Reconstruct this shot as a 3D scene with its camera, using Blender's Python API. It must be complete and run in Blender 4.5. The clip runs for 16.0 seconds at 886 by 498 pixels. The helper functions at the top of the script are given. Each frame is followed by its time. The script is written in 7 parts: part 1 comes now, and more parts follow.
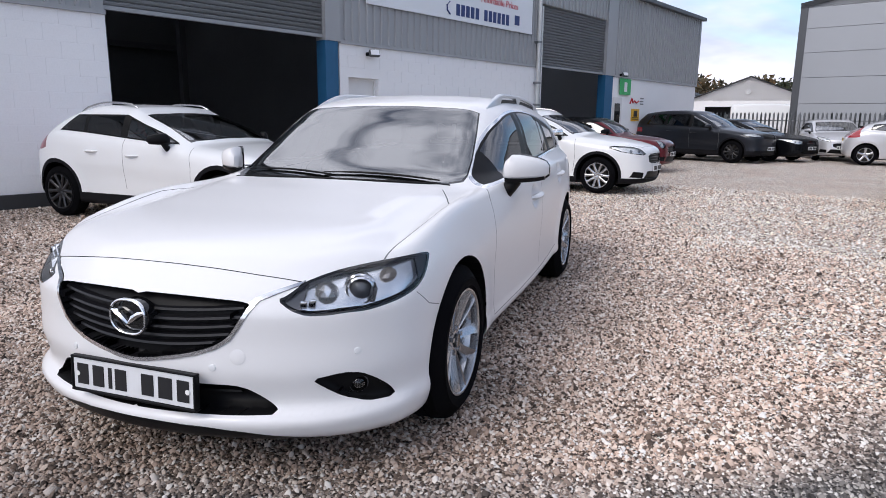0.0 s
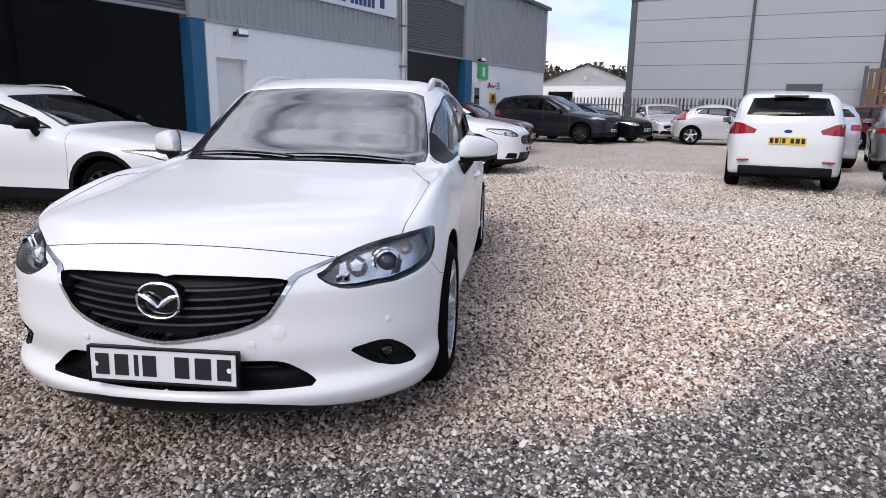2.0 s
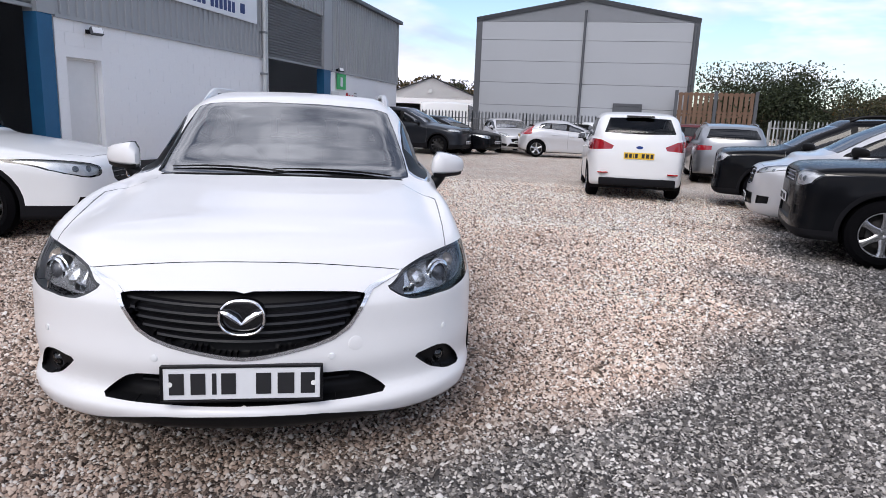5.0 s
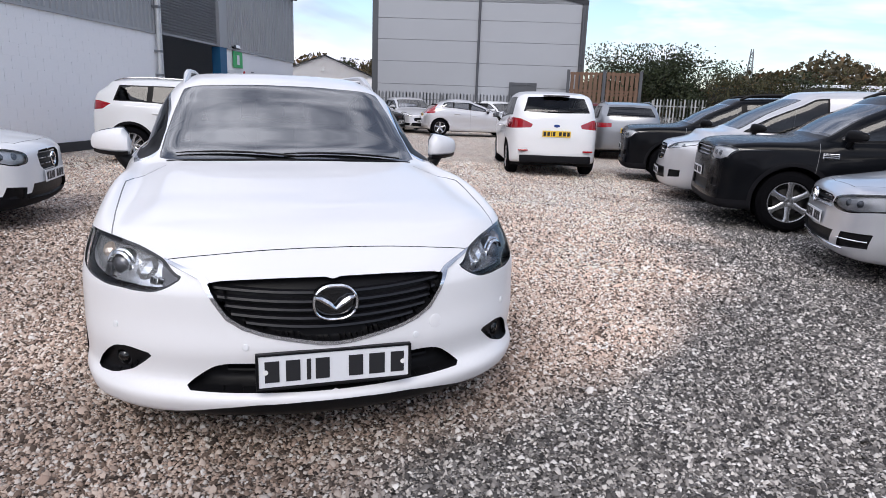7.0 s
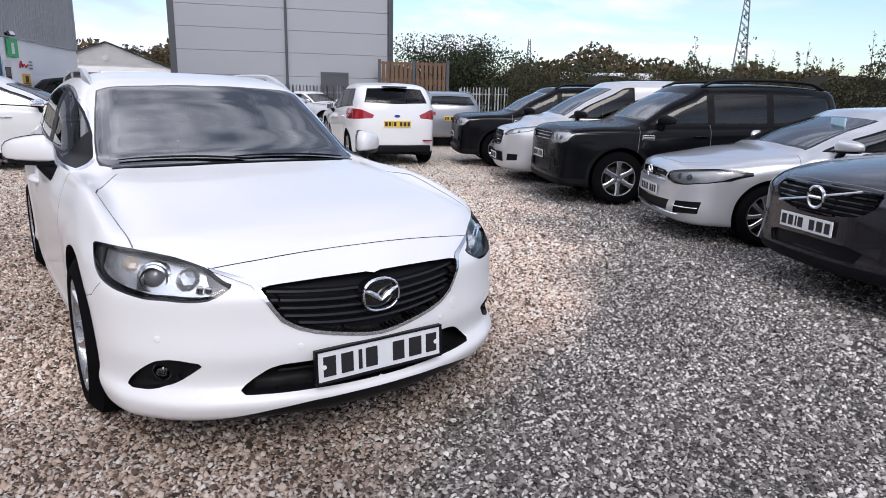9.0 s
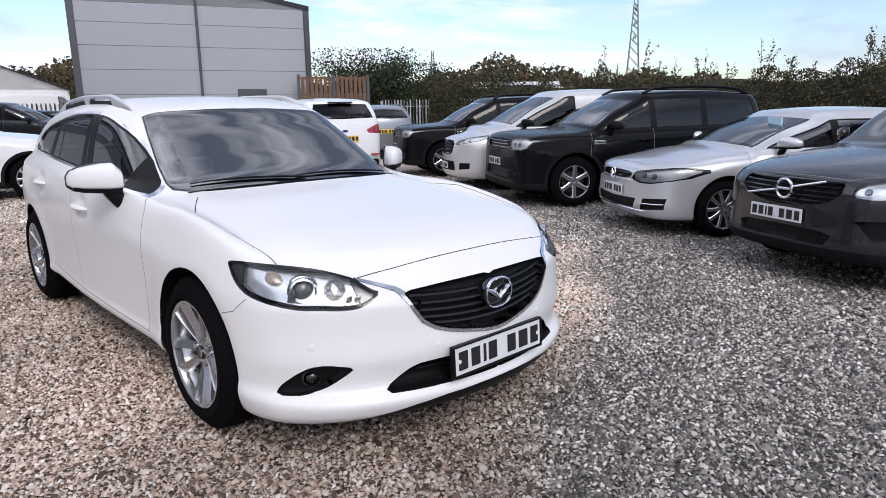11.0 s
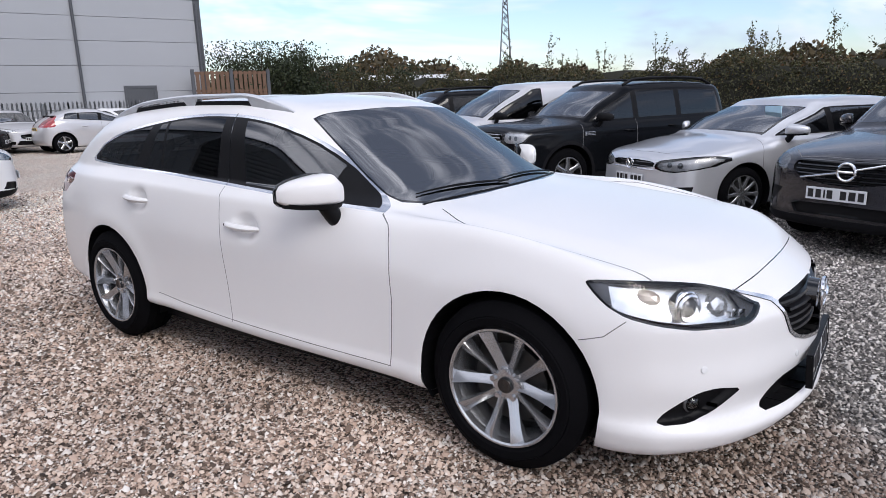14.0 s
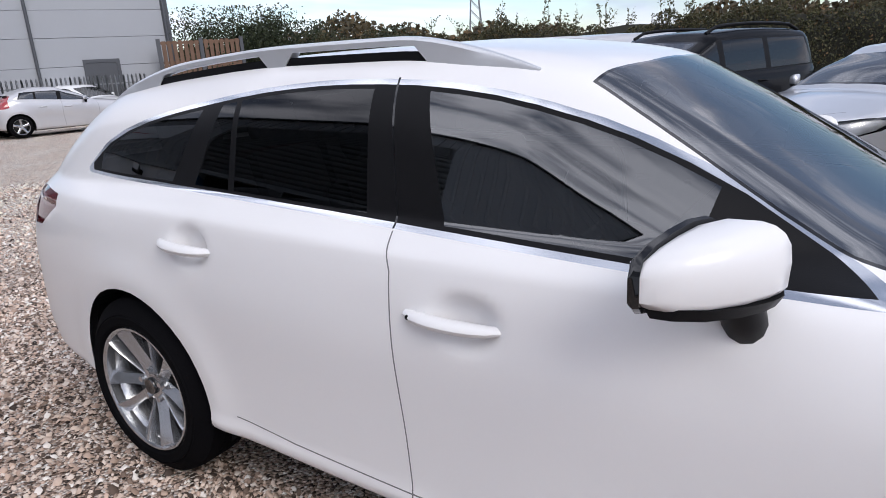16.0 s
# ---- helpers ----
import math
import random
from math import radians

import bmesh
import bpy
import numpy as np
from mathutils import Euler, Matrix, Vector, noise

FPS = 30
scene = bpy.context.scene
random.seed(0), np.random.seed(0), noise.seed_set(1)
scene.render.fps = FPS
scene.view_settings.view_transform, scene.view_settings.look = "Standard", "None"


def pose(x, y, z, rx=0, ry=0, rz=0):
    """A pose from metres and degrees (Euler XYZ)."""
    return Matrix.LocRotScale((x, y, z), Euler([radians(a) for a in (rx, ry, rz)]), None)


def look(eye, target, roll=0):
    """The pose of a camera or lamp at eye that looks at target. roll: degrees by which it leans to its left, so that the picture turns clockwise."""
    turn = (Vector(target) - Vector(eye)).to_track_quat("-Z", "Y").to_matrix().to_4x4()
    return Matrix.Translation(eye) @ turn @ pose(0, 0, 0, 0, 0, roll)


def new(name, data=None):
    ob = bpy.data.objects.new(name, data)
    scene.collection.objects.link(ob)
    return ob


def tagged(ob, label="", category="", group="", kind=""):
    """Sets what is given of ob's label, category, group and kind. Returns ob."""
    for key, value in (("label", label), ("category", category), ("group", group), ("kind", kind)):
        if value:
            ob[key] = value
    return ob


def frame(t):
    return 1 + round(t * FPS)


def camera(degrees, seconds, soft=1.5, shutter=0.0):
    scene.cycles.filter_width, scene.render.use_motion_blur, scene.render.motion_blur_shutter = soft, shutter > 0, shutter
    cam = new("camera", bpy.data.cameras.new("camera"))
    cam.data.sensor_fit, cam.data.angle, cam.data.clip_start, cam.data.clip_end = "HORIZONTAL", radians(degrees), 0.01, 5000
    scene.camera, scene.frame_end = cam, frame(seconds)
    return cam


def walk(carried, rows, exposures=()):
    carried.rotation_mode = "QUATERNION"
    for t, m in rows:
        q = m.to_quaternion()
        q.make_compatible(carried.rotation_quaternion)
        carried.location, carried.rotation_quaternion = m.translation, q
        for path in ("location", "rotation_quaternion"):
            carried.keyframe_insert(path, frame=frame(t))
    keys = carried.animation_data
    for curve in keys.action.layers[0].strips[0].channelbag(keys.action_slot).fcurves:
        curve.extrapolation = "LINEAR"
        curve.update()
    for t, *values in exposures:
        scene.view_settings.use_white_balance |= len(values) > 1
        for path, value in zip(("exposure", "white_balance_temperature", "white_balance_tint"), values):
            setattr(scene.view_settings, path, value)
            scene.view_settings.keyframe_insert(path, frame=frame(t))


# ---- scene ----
cam = camera(69.1, 16.0, 0.6)
PATH = [
    (0, (1.71, -2.541, 1.279), (1.057, -0.692, 0.886), 0.6),
    (0.5, (1.605, -2.591, 1.284), (1.052, -0.712, 0.881), 0.3),
    (1, (1.479, -2.711, 1.292), (1.06, -0.8, 0.878), 0.4),
    (1.5, (1.34, -2.848, 1.282), (1.039, -0.918, 0.853), 0.6),
    (2, (1.179, -2.871, 1.267), (0.97, -0.93, 0.831), 0.8),
    (2.5, (1.033, -2.879, 1.287), (0.899, -0.932, 0.848), 1.1),
    (3, (0.928, -2.924, 1.291), (0.871, -0.973, 0.855), 1.3),
    (3.5, (0.792, -3.007, 1.294), (0.822, -1.053, 0.87), 1.6),
    (4, (0.674, -3.084, 1.297), (0.785, -1.129, 0.888), 1.9),
    (4.2, (0.626, -3.089, 1.297), (0.772, -1.135, 0.895), 2.1),
    (6.3, (-0.069, -3.061, 1.326), (0.414, -1.165, 0.912), 2.2),
    (6.5, (-0.13, -3.084, 1.329), (0.382, -1.198, 0.902), 2.3),
    (7, (-0.295, -3.043, 1.299), (0.315, -1.19, 0.854), 2.1),
    (7.5, (-0.463, -2.952, 1.32), (0.275, -1.151, 0.86), 2.0),
    (8, (-0.622, -2.915, 1.322), (0.261, -1.182, 0.857), 1.8),
    (8.5, (-0.891, -2.927, 1.334), (0.133, -1.275, 0.864), 1.6),
    (8.7, (-0.985, -2.922, 1.33), (0.086, -1.298, 0.863), 1.5),
    (10.8, (-1.792, -2.65, 1.344), (-0.46, -1.223, 0.911), -0.4),
    (11, (-1.867, -2.607, 1.347), (-0.527, -1.186, 0.921), -0.6),
    (11.5, (-2.069, -2.445, 1.37), (-0.701, -1.047, 0.952), -1.0),
    (12, (-2.272, -2.291, 1.375), (-0.852, -0.946, 0.957), -1.2),
    (12.5, (-2.487, -2.105, 1.363), (-0.999, -0.838, 0.937), -1.2),
    (13, (-2.568, -1.812, 1.361), (-1.02, -0.62, 0.932), -1.2),
    (13.5, (-2.66, -1.488, 1.366), (-1.081, -0.342, 0.928), -1.3),
    (14, (-2.792, -1.134, 1.393), (-1.211, 0.004, 0.941), -1.6),
    (14.3, (-2.807, -0.9, 1.392), (-1.232, 0.239, 0.919), -1.5),
    (14.5, (-2.731, -0.736, 1.367), (-1.163, 0.413, 0.897), -2.0),
    (15, (-2.593, -0.234, 1.338), (-1.028, 0.909, 0.841), -2.3),
    (15.5, (-2.315, 0.267, 1.334), (-0.746, 1.393, 0.814), -2.8),
    (16, (-1.996, 0.705, 1.38), (-0.393, 1.764, 0.826), -3.6),
]
walk(cam, [(t, look(eye, target, roll)) for t, eye, target, roll in PATH], [(0, 0.64, 6400, 12), (16, 0.64, 6400, 12)])


# ---- world, sun and exposure ----
def make_world():
    world = bpy.data.worlds.new("sky")
    scene.world = world
    world.use_nodes = True
    nt = world.node_tree
    nt.nodes.clear()
    n, l = nt.nodes.new, nt.links.new
    out, bg = n("ShaderNodeOutputWorld"), n("ShaderNodeBackground")
    sky = n("ShaderNodeTexSky")
    sky.sky_type, sky.sun_disc = "NISHITA", False
    sky.sun_elevation, sky.sun_rotation = radians(41), radians(204)
    sky.air_density, sky.dust_density, sky.ozone_density = 1.0, 1.0, 2.0
    dim = n("ShaderNodeVectorMath")
    dim.operation = "SCALE"
    dim.inputs["Scale"].default_value = 0.11
    l(sky.outputs[0], dim.inputs[0])
    co, squash = n("ShaderNodeTexCoord"), n("ShaderNodeMapping")
    squash.inputs["Scale"].default_value = (1.0, 1.0, 3.0)
    squash.inputs["Location"].default_value = (0.45, 0.30, 0.20)
    l(co.outputs["Generated"], squash.inputs[0])
    big, fine = n("ShaderNodeTexNoise"), n("ShaderNodeTexNoise")
    big.inputs["Scale"].default_value, big.inputs["Detail"].default_value = 1.7, 5
    big.inputs["Roughness"].default_value, big.inputs["Distortion"].default_value = 0.62, 0.5
    fine.inputs["Scale"].default_value, fine.inputs["Detail"].default_value = 3.0, 5
    l(squash.outputs[0], big.inputs["Vector"])
    l(squash.outputs[0], fine.inputs["Vector"])
    cover = n("ShaderNodeMapRange")
    cover.inputs[1].default_value, cover.inputs[2].default_value = 0.39, 0.53
    # more blue between the clouds to the east
    where, east = n("ShaderNodeSeparateXYZ"), n("ShaderNodeMath")
    l(co.outputs["Generated"], where.inputs[0])
    east.operation = "MULTIPLY_ADD"
    east.inputs[1].default_value = -0.09
    l(where.outputs[0], east.inputs[0])
    l(big.outputs[0], east.inputs[2])
    l(east.outputs[0], cover.inputs[0])
    tone = n("ShaderNodeValToRGB")
    tone.color_ramp.elements[0].position, tone.color_ramp.elements[0].color = 0.38, (0.36, 0.41, 0.54, 1)
    tone.color_ramp.elements[1].position, tone.color_ramp.elements[1].color = 0.58, (0.75, 0.755, 0.85, 1)
    l(fine.outputs[0], tone.inputs[0])
    # heavier cloud with dark bellies overhead
    heavy, lift, shade = n("ShaderNodeValToRGB"), n("ShaderNodeMapRange"), n("ShaderNodeMix")
    heavy.color_ramp.elements[0].position, heavy.color_ramp.elements[0].color = 0.38, (0.19, 0.22, 0.30, 1)
    heavy.color_ramp.elements[1].position, heavy.color_ramp.elements[1].color = 0.62, (1.02, 1.05, 1.17, 1)
    parts, west = n("ShaderNodeSeparateXYZ"), n("ShaderNodeMath")
    l(co.outputs["Generated"], parts.inputs[0])
    west.operation = "MULTIPLY_ADD"
    west.inputs[1].default_value = -0.12
    l(parts.outputs[0], west.inputs[0])
    l(fine.outputs[0], west.inputs[2])
    l(west.outputs[0], heavy.inputs[0])
    l(parts.outputs[2], lift.inputs[0])
    lift.inputs[1].default_value, lift.inputs[2].default_value = 0.25, 0.60
    shade.data_type = "RGBA"
    l(lift.outputs[0], shade.inputs[0])
    l(tone.outputs[0], shade.inputs[6])
    l(heavy.outputs[0], shade.inputs[7])
    mix = n("ShaderNodeMix")
    mix.data_type = "RGBA"
    most, closed = n("ShaderNodeMath"), n("ShaderNodeMath")
    most.operation, closed.operation = "MULTIPLY", "MAXIMUM"
    most.inputs[1].default_value = 0.9
    l(lift.outputs[0], most.inputs[0])
    l(most.outputs[0], closed.inputs[0])
    l(cover.outputs[0], closed.inputs[1])
    l(closed.outputs[0], mix.inputs[0])
    l(dim.outputs[0], mix.inputs[6])
    l(shade.outputs[2], mix.inputs[7])
    # thinner, brighter cloud towards the horizon
    split, rise = n("ShaderNodeSeparateXYZ"), n("ShaderNodeMapRange")
    l(co.outputs["Generated"], split.inputs[0])
    l(split.outputs[2], rise.inputs[0])
    for slot, val in ((1, 0.15), (2, 0.95), (3, 0.90), (4, 0.80)):
        rise.inputs[slot].default_value = val
    graded = n("ShaderNodeVectorMath")
    graded.operation = "SCALE"
    l(mix.outputs[2], graded.inputs[0])
    l(rise.outputs[0], graded.inputs["Scale"])
    l(graded.outputs[0], bg.inputs[0])
    bg.inputs[1].default_value = 1.15
    l(bg.outputs[0], out.inputs[0])
    lamp = bpy.data.lights.new("sun", "SUN")
    lamp.energy, lamp.angle, lamp.color = 0.98, radians(30), (1.0, 0.94, 0.86)
    sun = new("sun", lamp)
    sun.matrix_world = look((-9, -20, 19), (0, 0, 0))


make_world()


# ---- materials ----
def material(name, colour=(0.5, 0.5, 0.5), rough=0.5, metal=0.0, coat=0.0, spec=0.5, vary=0.0, vary_scale=6.0, grain=0.0, grain_scale=60.0, bump=0.0, spots=None):
    """A Principled surface with stains at one scale, grain at another, and relief."""
    m = bpy.data.materials.new(name)
    m.use_nodes = True
    nt = m.node_tree
    b = nt.nodes["Principled BSDF"]
    b.inputs["Roughness"].default_value, b.inputs["Metallic"].default_value = rough, metal
    b.inputs["Specular IOR Level"].default_value = spec
    b.inputs["Coat Weight"].default_value, b.inputs["Coat Roughness"].default_value = coat, 0.03
    b.inputs["Base Color"].default_value = (*colour, 1)
    n, l = nt.nodes.new, nt.links.new
    if vary or grain or bump:
        co = n("ShaderNodeTexCoord")
        big, small = n("ShaderNodeTexNoise"), n("ShaderNodeTexNoise")
        big.inputs["Scale"].default_value, big.inputs["Detail"].default_value = vary_scale, 5
        small.inputs["Scale"].default_value, small.inputs["Detail"].default_value = grain_scale, 3
        l(co.outputs["Object"], big.inputs["Vector"])
        l(co.outputs["Object"], small.inputs["Vector"])
        mul = n("ShaderNodeMath")
        mul.operation = "MULTIPLY_ADD"
        mul.inputs[1].default_value, mul.inputs[2].default_value = 2 * vary, 1 - vary
        l(big.outputs[0], mul.inputs[0])
        mul2 = n("ShaderNodeMath")
        mul2.operation = "MULTIPLY_ADD"
        mul2.inputs[1].default_value, mul2.inputs[2].default_value = 2 * grain, 1 - grain
        l(small.outputs[0], mul2.inputs[0])
        both = n("ShaderNodeMath")
        both.operation = "MULTIPLY"
        l(mul.outputs[0], both.inputs[0])
        l(mul2.outputs[0], both.inputs[1])
        sc = n("ShaderNodeVectorMath")
        sc.operation = "SCALE"
        sc.inputs[0].default_value = colour
        l(both.outputs[0], sc.inputs["Scale"])
        l(sc.outputs[0], b.inputs["Base Color"])
        if bump:
            bp = n("ShaderNodeBump")
            bp.inputs["Strength"].default_value, bp.inputs["Distance"].default_value = bump, 0.01
            l(small.outputs[0], bp.inputs["Height"])
            l(bp.outputs[0], b.inputs["Normal"])
    return m


def glass(name, tint, gloss=1.0):
    """A thin pane: tinted see-through, with a mirror gloss that grows at a slant."""
    m = bpy.data.materials.new(name)
    m.use_nodes = True
    nt = m.node_tree
    nt.nodes.clear()
    n, l = nt.nodes.new, nt.links.new
    out, mix = n("ShaderNodeOutputMaterial"), n("ShaderNodeMixShader")
    see, shine, fr = n("ShaderNodeBsdfTransparent"), n("ShaderNodeBsdfGlossy"), n("ShaderNodeFresnel")
    see.inputs[0].default_value = (*tint, 1)
    shine.inputs["Roughness"].default_value = 0.01
    fr.inputs[0].default_value = 1.0 + 0.55 * gloss
    l(fr.outputs[0], mix.inputs[0])
    l(see.outputs[0], mix.inputs[1])
    l(shine.outputs[0], mix.inputs[2])
    l(mix.outputs[0], out.inputs[0])
    return m


def paint(name, colour, metal=0.0, rough=0.35, flake=0.03, coat=0.8):
    return material(name, colour, rough, metal, coat=coat, spec=0.2, vary=0.02, vary_scale=1.5, grain=flake, grain_scale=900)


WHITE = paint("white_paint", (0.79, 0.785, 0.79), coat=0.5)
WHITE_2 = paint("clean_white_paint", (0.78, 0.79, 0.80))
SILVER = paint("silver_paint", (0.62, 0.63, 0.66), 0.55, 0.28, 0.10, 0.9)
PALE = paint("pale_silver_paint", (0.60, 0.60, 0.62), 0.45, 0.35, 0.08)
GREY = paint("mid_grey_paint", (0.30, 0.31, 0.33), 0.7, 0.34, 0.10)
SAVILE = paint("dark_grey_paint", (0.045, 0.044, 0.050), 0.8, 0.26, 0.12, 0.55)
CORRIS = paint("slate_grey_paint", (0.024, 0.027, 0.034), 0.5, 0.32, 0.10, 0.35)
BLACK = material("black_paint", (0.004, 0.0045, 0.006), 0.25, coat=0.14, spec=0.08)
RED = paint("dark_red_paint", (0.11, 0.007, 0.013), 0.3, 0.32, 0.05)
MAROON = paint("maroon_paint", (0.10, 0.008, 0.012), 0.3, 0.32, 0.05)
RUBBER = material("tyre_rubber", (0.005, 0.005, 0.006), 0.8, spec=0.03, vary=0.25, vary_scale=5, grain=0.15, grain_scale=160, bump=0.15)
TRIM = material("black_trim", (0.007, 0.007, 0.008), 0.42, spec=0.12, vary=0.15, grain=0.1, grain_scale=300, bump=0.05)
PLASTIC = material("grey_black_plastic", (0.010, 0.010, 0.012), 0.6, spec=0.08, vary=0.2, grain=0.15, grain_scale=220, bump=0.1)
GLOSSY = material("gloss_black", (0.006, 0.006, 0.007), 0.08, coat=0.5)
GRILLE = material("satin_black_bar", (0.010, 0.010, 0.012), 0.30, spec=0.35)
SEAM = material("panel_gap", (0.16, 0.16, 0.165), 0.8)
CHROME = material("chrome", (0.85, 0.86, 0.88), 0.16, 1.0)
ALLOY = material("silver_alloy", (0.46, 0.47, 0.49), 0.25, 0.85, coat=0.3, vary=0.06, vary_scale=14, grain=0.05, grain_scale=300)
RAIL = material("satin_roof_rail", (0.66, 0.67, 0.69), 0.34, 0.55, vary=0.05, vary_scale=10)
BLACK_ALLOY = material("black_alloy", (0.018, 0.018, 0.020), 0.3, 0.3, coat=0.3, vary=0.1)
DARK_METAL = material("dark_metal", (0.06, 0.058, 0.056), 0.55, 0.7, vary=0.3, vary_scale=20, bump=0.1)
CLOTH = material("dark_cloth", (0.016, 0.016, 0.018), 0.9, spec=0.1, vary=0.2, grain=0.25, grain_scale=350, bump=0.15)
LAMP_RED = material("red_lamp_lens", (0.32, 0.006, 0.012), 0.08, coat=1.0, vary=0.25, vary_scale=12)
LAMP_DARK = material("smoked_red_lens", (0.10, 0.006, 0.010), 0.08, coat=0.4, vary=0.25, vary_scale=12)
PALE_AMBER = material("pale_amber_reflector", (0.86, 0.74, 0.64), 0.25, 0.5, vary=0.3, vary_scale=30)
BOWL = material("lamp_bowl", (0.90, 0.91, 0.93), 0.22, 0.8, vary=0.25, vary_scale=22)
BOWL_WHITE = material("white_lamp_bowl", (0.93, 0.94, 0.95), 0.30, 0.35, vary=0.22, vary_scale=16)
BOWL_GREY = material("grey_lamp_bowl", (0.42, 0.42, 0.43), 0.3, 0.3, vary=0.35, vary_scale=14)
LAMP_WHITE = material("bright_lamp_bowl", (0.96, 0.96, 0.97), 0.4, vary=0.06, vary_scale=16)
BOWL_DARK = material("lamp_bowl_dark", (0.15, 0.15, 0.16), 0.22, 0.5, vary=0.3, vary_scale=18)
CLEAR = glass("clear_lens", (0.95, 0.96, 0.97), 0.9)
GLASS = glass("window_glass", (0.14, 0.175, 0.185), 2.8)
SCREEN = glass("windscreen_glass", (0.55, 0.61, 0.62), 8.5)
SCREEN_DARK = glass("dark_windscreen_glass", (0.34, 0.42, 0.44), 5.5)
PRIVACY = glass("privacy_glass", (0.05, 0.055, 0.06), 1.1)
PLATE_W = material("white_plate", (0.74, 0.75, 0.77), 0.35, vary=0.04, grain=0.02)
PLATE_Y = material("yellow_plate", (0.76, 0.50, 0.04), 0.35, vary=0.04, grain=0.02)
INK = material("black_ink", (0.012, 0.012, 0.014), 0.5)
BADGE_BLUE = material("blue_enamel", (0.02, 0.05, 0.22), 0.2, coat=0.6)
PAPER = material("white_paper", (0.8, 0.8, 0.78), 0.7, vary=0.05)
STICKER = material("pale_blue_sticker", (0.45, 0.66, 0.78), 0.5, vary=0.1)
LENS = glass("projector_glass", (0.55, 0.58, 0.62), 1.4)


# ---- building blocks ----
def put(name, verts, faces, mat, parent=None, label="", smooth=False, normals=None):
    me = bpy.data.meshes.new(name)
    me.from_pydata([tuple(v) for v in verts], [], [tuple(f) for f in faces])
    me.materials.append(mat)
    if smooth:
        me.polygons.foreach_set("use_smooth", [True] * len(me.polygons))
    if normals is not None:
        me.normals_split_custom_set_from_vertices([tuple(q) for q in normals])
    me.update()
    ob = new(name, me)
    ob.parent = parent
    if label:
        ob["label"] = label
    return ob


def part(name, bm, mat, parent=None, label="", smooth=False):
    """Links a bmesh as one mesh object under a thing or a part."""
    me = bpy.data.meshes.new(name)
    bmesh.ops.recalc_face_normals(bm, faces=bm.faces)
    bm.to_mesh(me)
    bm.free()
    me.materials.append(mat)
    if smooth:
        me.polygons.foreach_set("use_smooth", [True] * len(me.polygons))
        me.set_sharp_from_angle(angle=radians(38))
    ob = new(name, me)
    ob.parent = parent
    if label:
        ob["label"] = label
    return ob


def thing(name, m, label, category, group="", kind=""):
    ob = new(name)
    ob.matrix_world = m
    ob.empty_display_size = 0.2
    return tagged(ob, label, category, group, kind)


def box(bm, x0, x1, y0, y1, z0, z1, bevel=0.0, m=None):
    got = bmesh.ops.create_cube(bm, size=1.0)["verts"]
    for v in got:
        v.co = Vector((x0 + (v.co.x + 0.5) * (x1 - x0), y0 + (v.co.y + 0.5) * (y1 - y0), z0 + (v.co.z + 0.5) * (z1 - z0)))
    if bevel:
        edges = list({e for v in got for e in v.link_edges})
        made = bmesh.ops.bevel(bm, geom=edges, offset=bevel, segments=2, affect="EDGES", profile=0.5)
        got = list(set(made["verts"]) | {v for v in got if v.is_valid})
    if m is not None:
        bmesh.ops.transform(bm, matrix=m, verts=[v for v in got if v.is_valid])
    return got


def boxed(*args, **kw):
    bm = bmesh.new()
    box(bm, *args, **kw)
    return bm


def tube(bm, pts, r, sides=8, cap=True, flat=1.0):
    """A round bar along a line of points; r is one radius or one for each point."""
    pts = [Vector(p) for p in pts]
    rs = r if isinstance(r, (list, tuple)) else [r] * len(pts)
    rings = []
    for i, p in enumerate(pts):
        d = (pts[min(i + 1, len(pts) - 1)] - pts[max(i - 1, 0)]).normalized()
        a = d.cross(Vector((0, 0, 1)) if abs(d.z) < 0.9 else Vector((1, 0, 0))).normalized()
        b = d.cross(a)
        rings.append([bm.verts.new(p + rs[i] * (math.cos(2 * math.pi * k / sides) * a + flat * math.sin(2 * math.pi * k / sides) * b)) for k in range(sides)])
    for q, w in zip(rings, rings[1:]):
        for k in range(sides):
            bm.faces.new((q[k], q[(k + 1) % sides], w[(k + 1) % sides], w[k]))
    if cap:
        bm.faces.new(rings[0][::-1])
        bm.faces.new(rings[-1])


def lathe(bm, prof, sides=40, axis="x", at=(0, 0, 0)):
    """Turns a profile of (along the axis, radius) round the axis."""
    rings = []
    for a, r in prof:
        ring = []
        for k in range(sides):
            c, s = math.cos(2 * math.pi * k / sides), math.sin(2 * math.pi * k / sides)
            p = {"x": (a, r * c, r * s), "y": (r * c, a, r * s), "z": (r * c, r * s, a)}[axis]
            ring.append(bm.verts.new((p[0] + at[0], p[1] + at[1], p[2] + at[2])))
        rings.append(ring)
    for q, w in zip(rings, rings[1:]):
        for k in range(sides):
            bm.faces.new((q[k], q[(k + 1) % sides], w[(k + 1) % sides], w[k]))
    return rings


def disc(bm, axis_pos, r, sides=24, axis="x", at=(0, 0, 0), depth=0.01):
    rings = lathe(bm, [(axis_pos, r), (axis_pos + depth, r)], sides, axis, at)
    bm.faces.new(rings[0])
    bm.faces.new(rings[1][::-1])


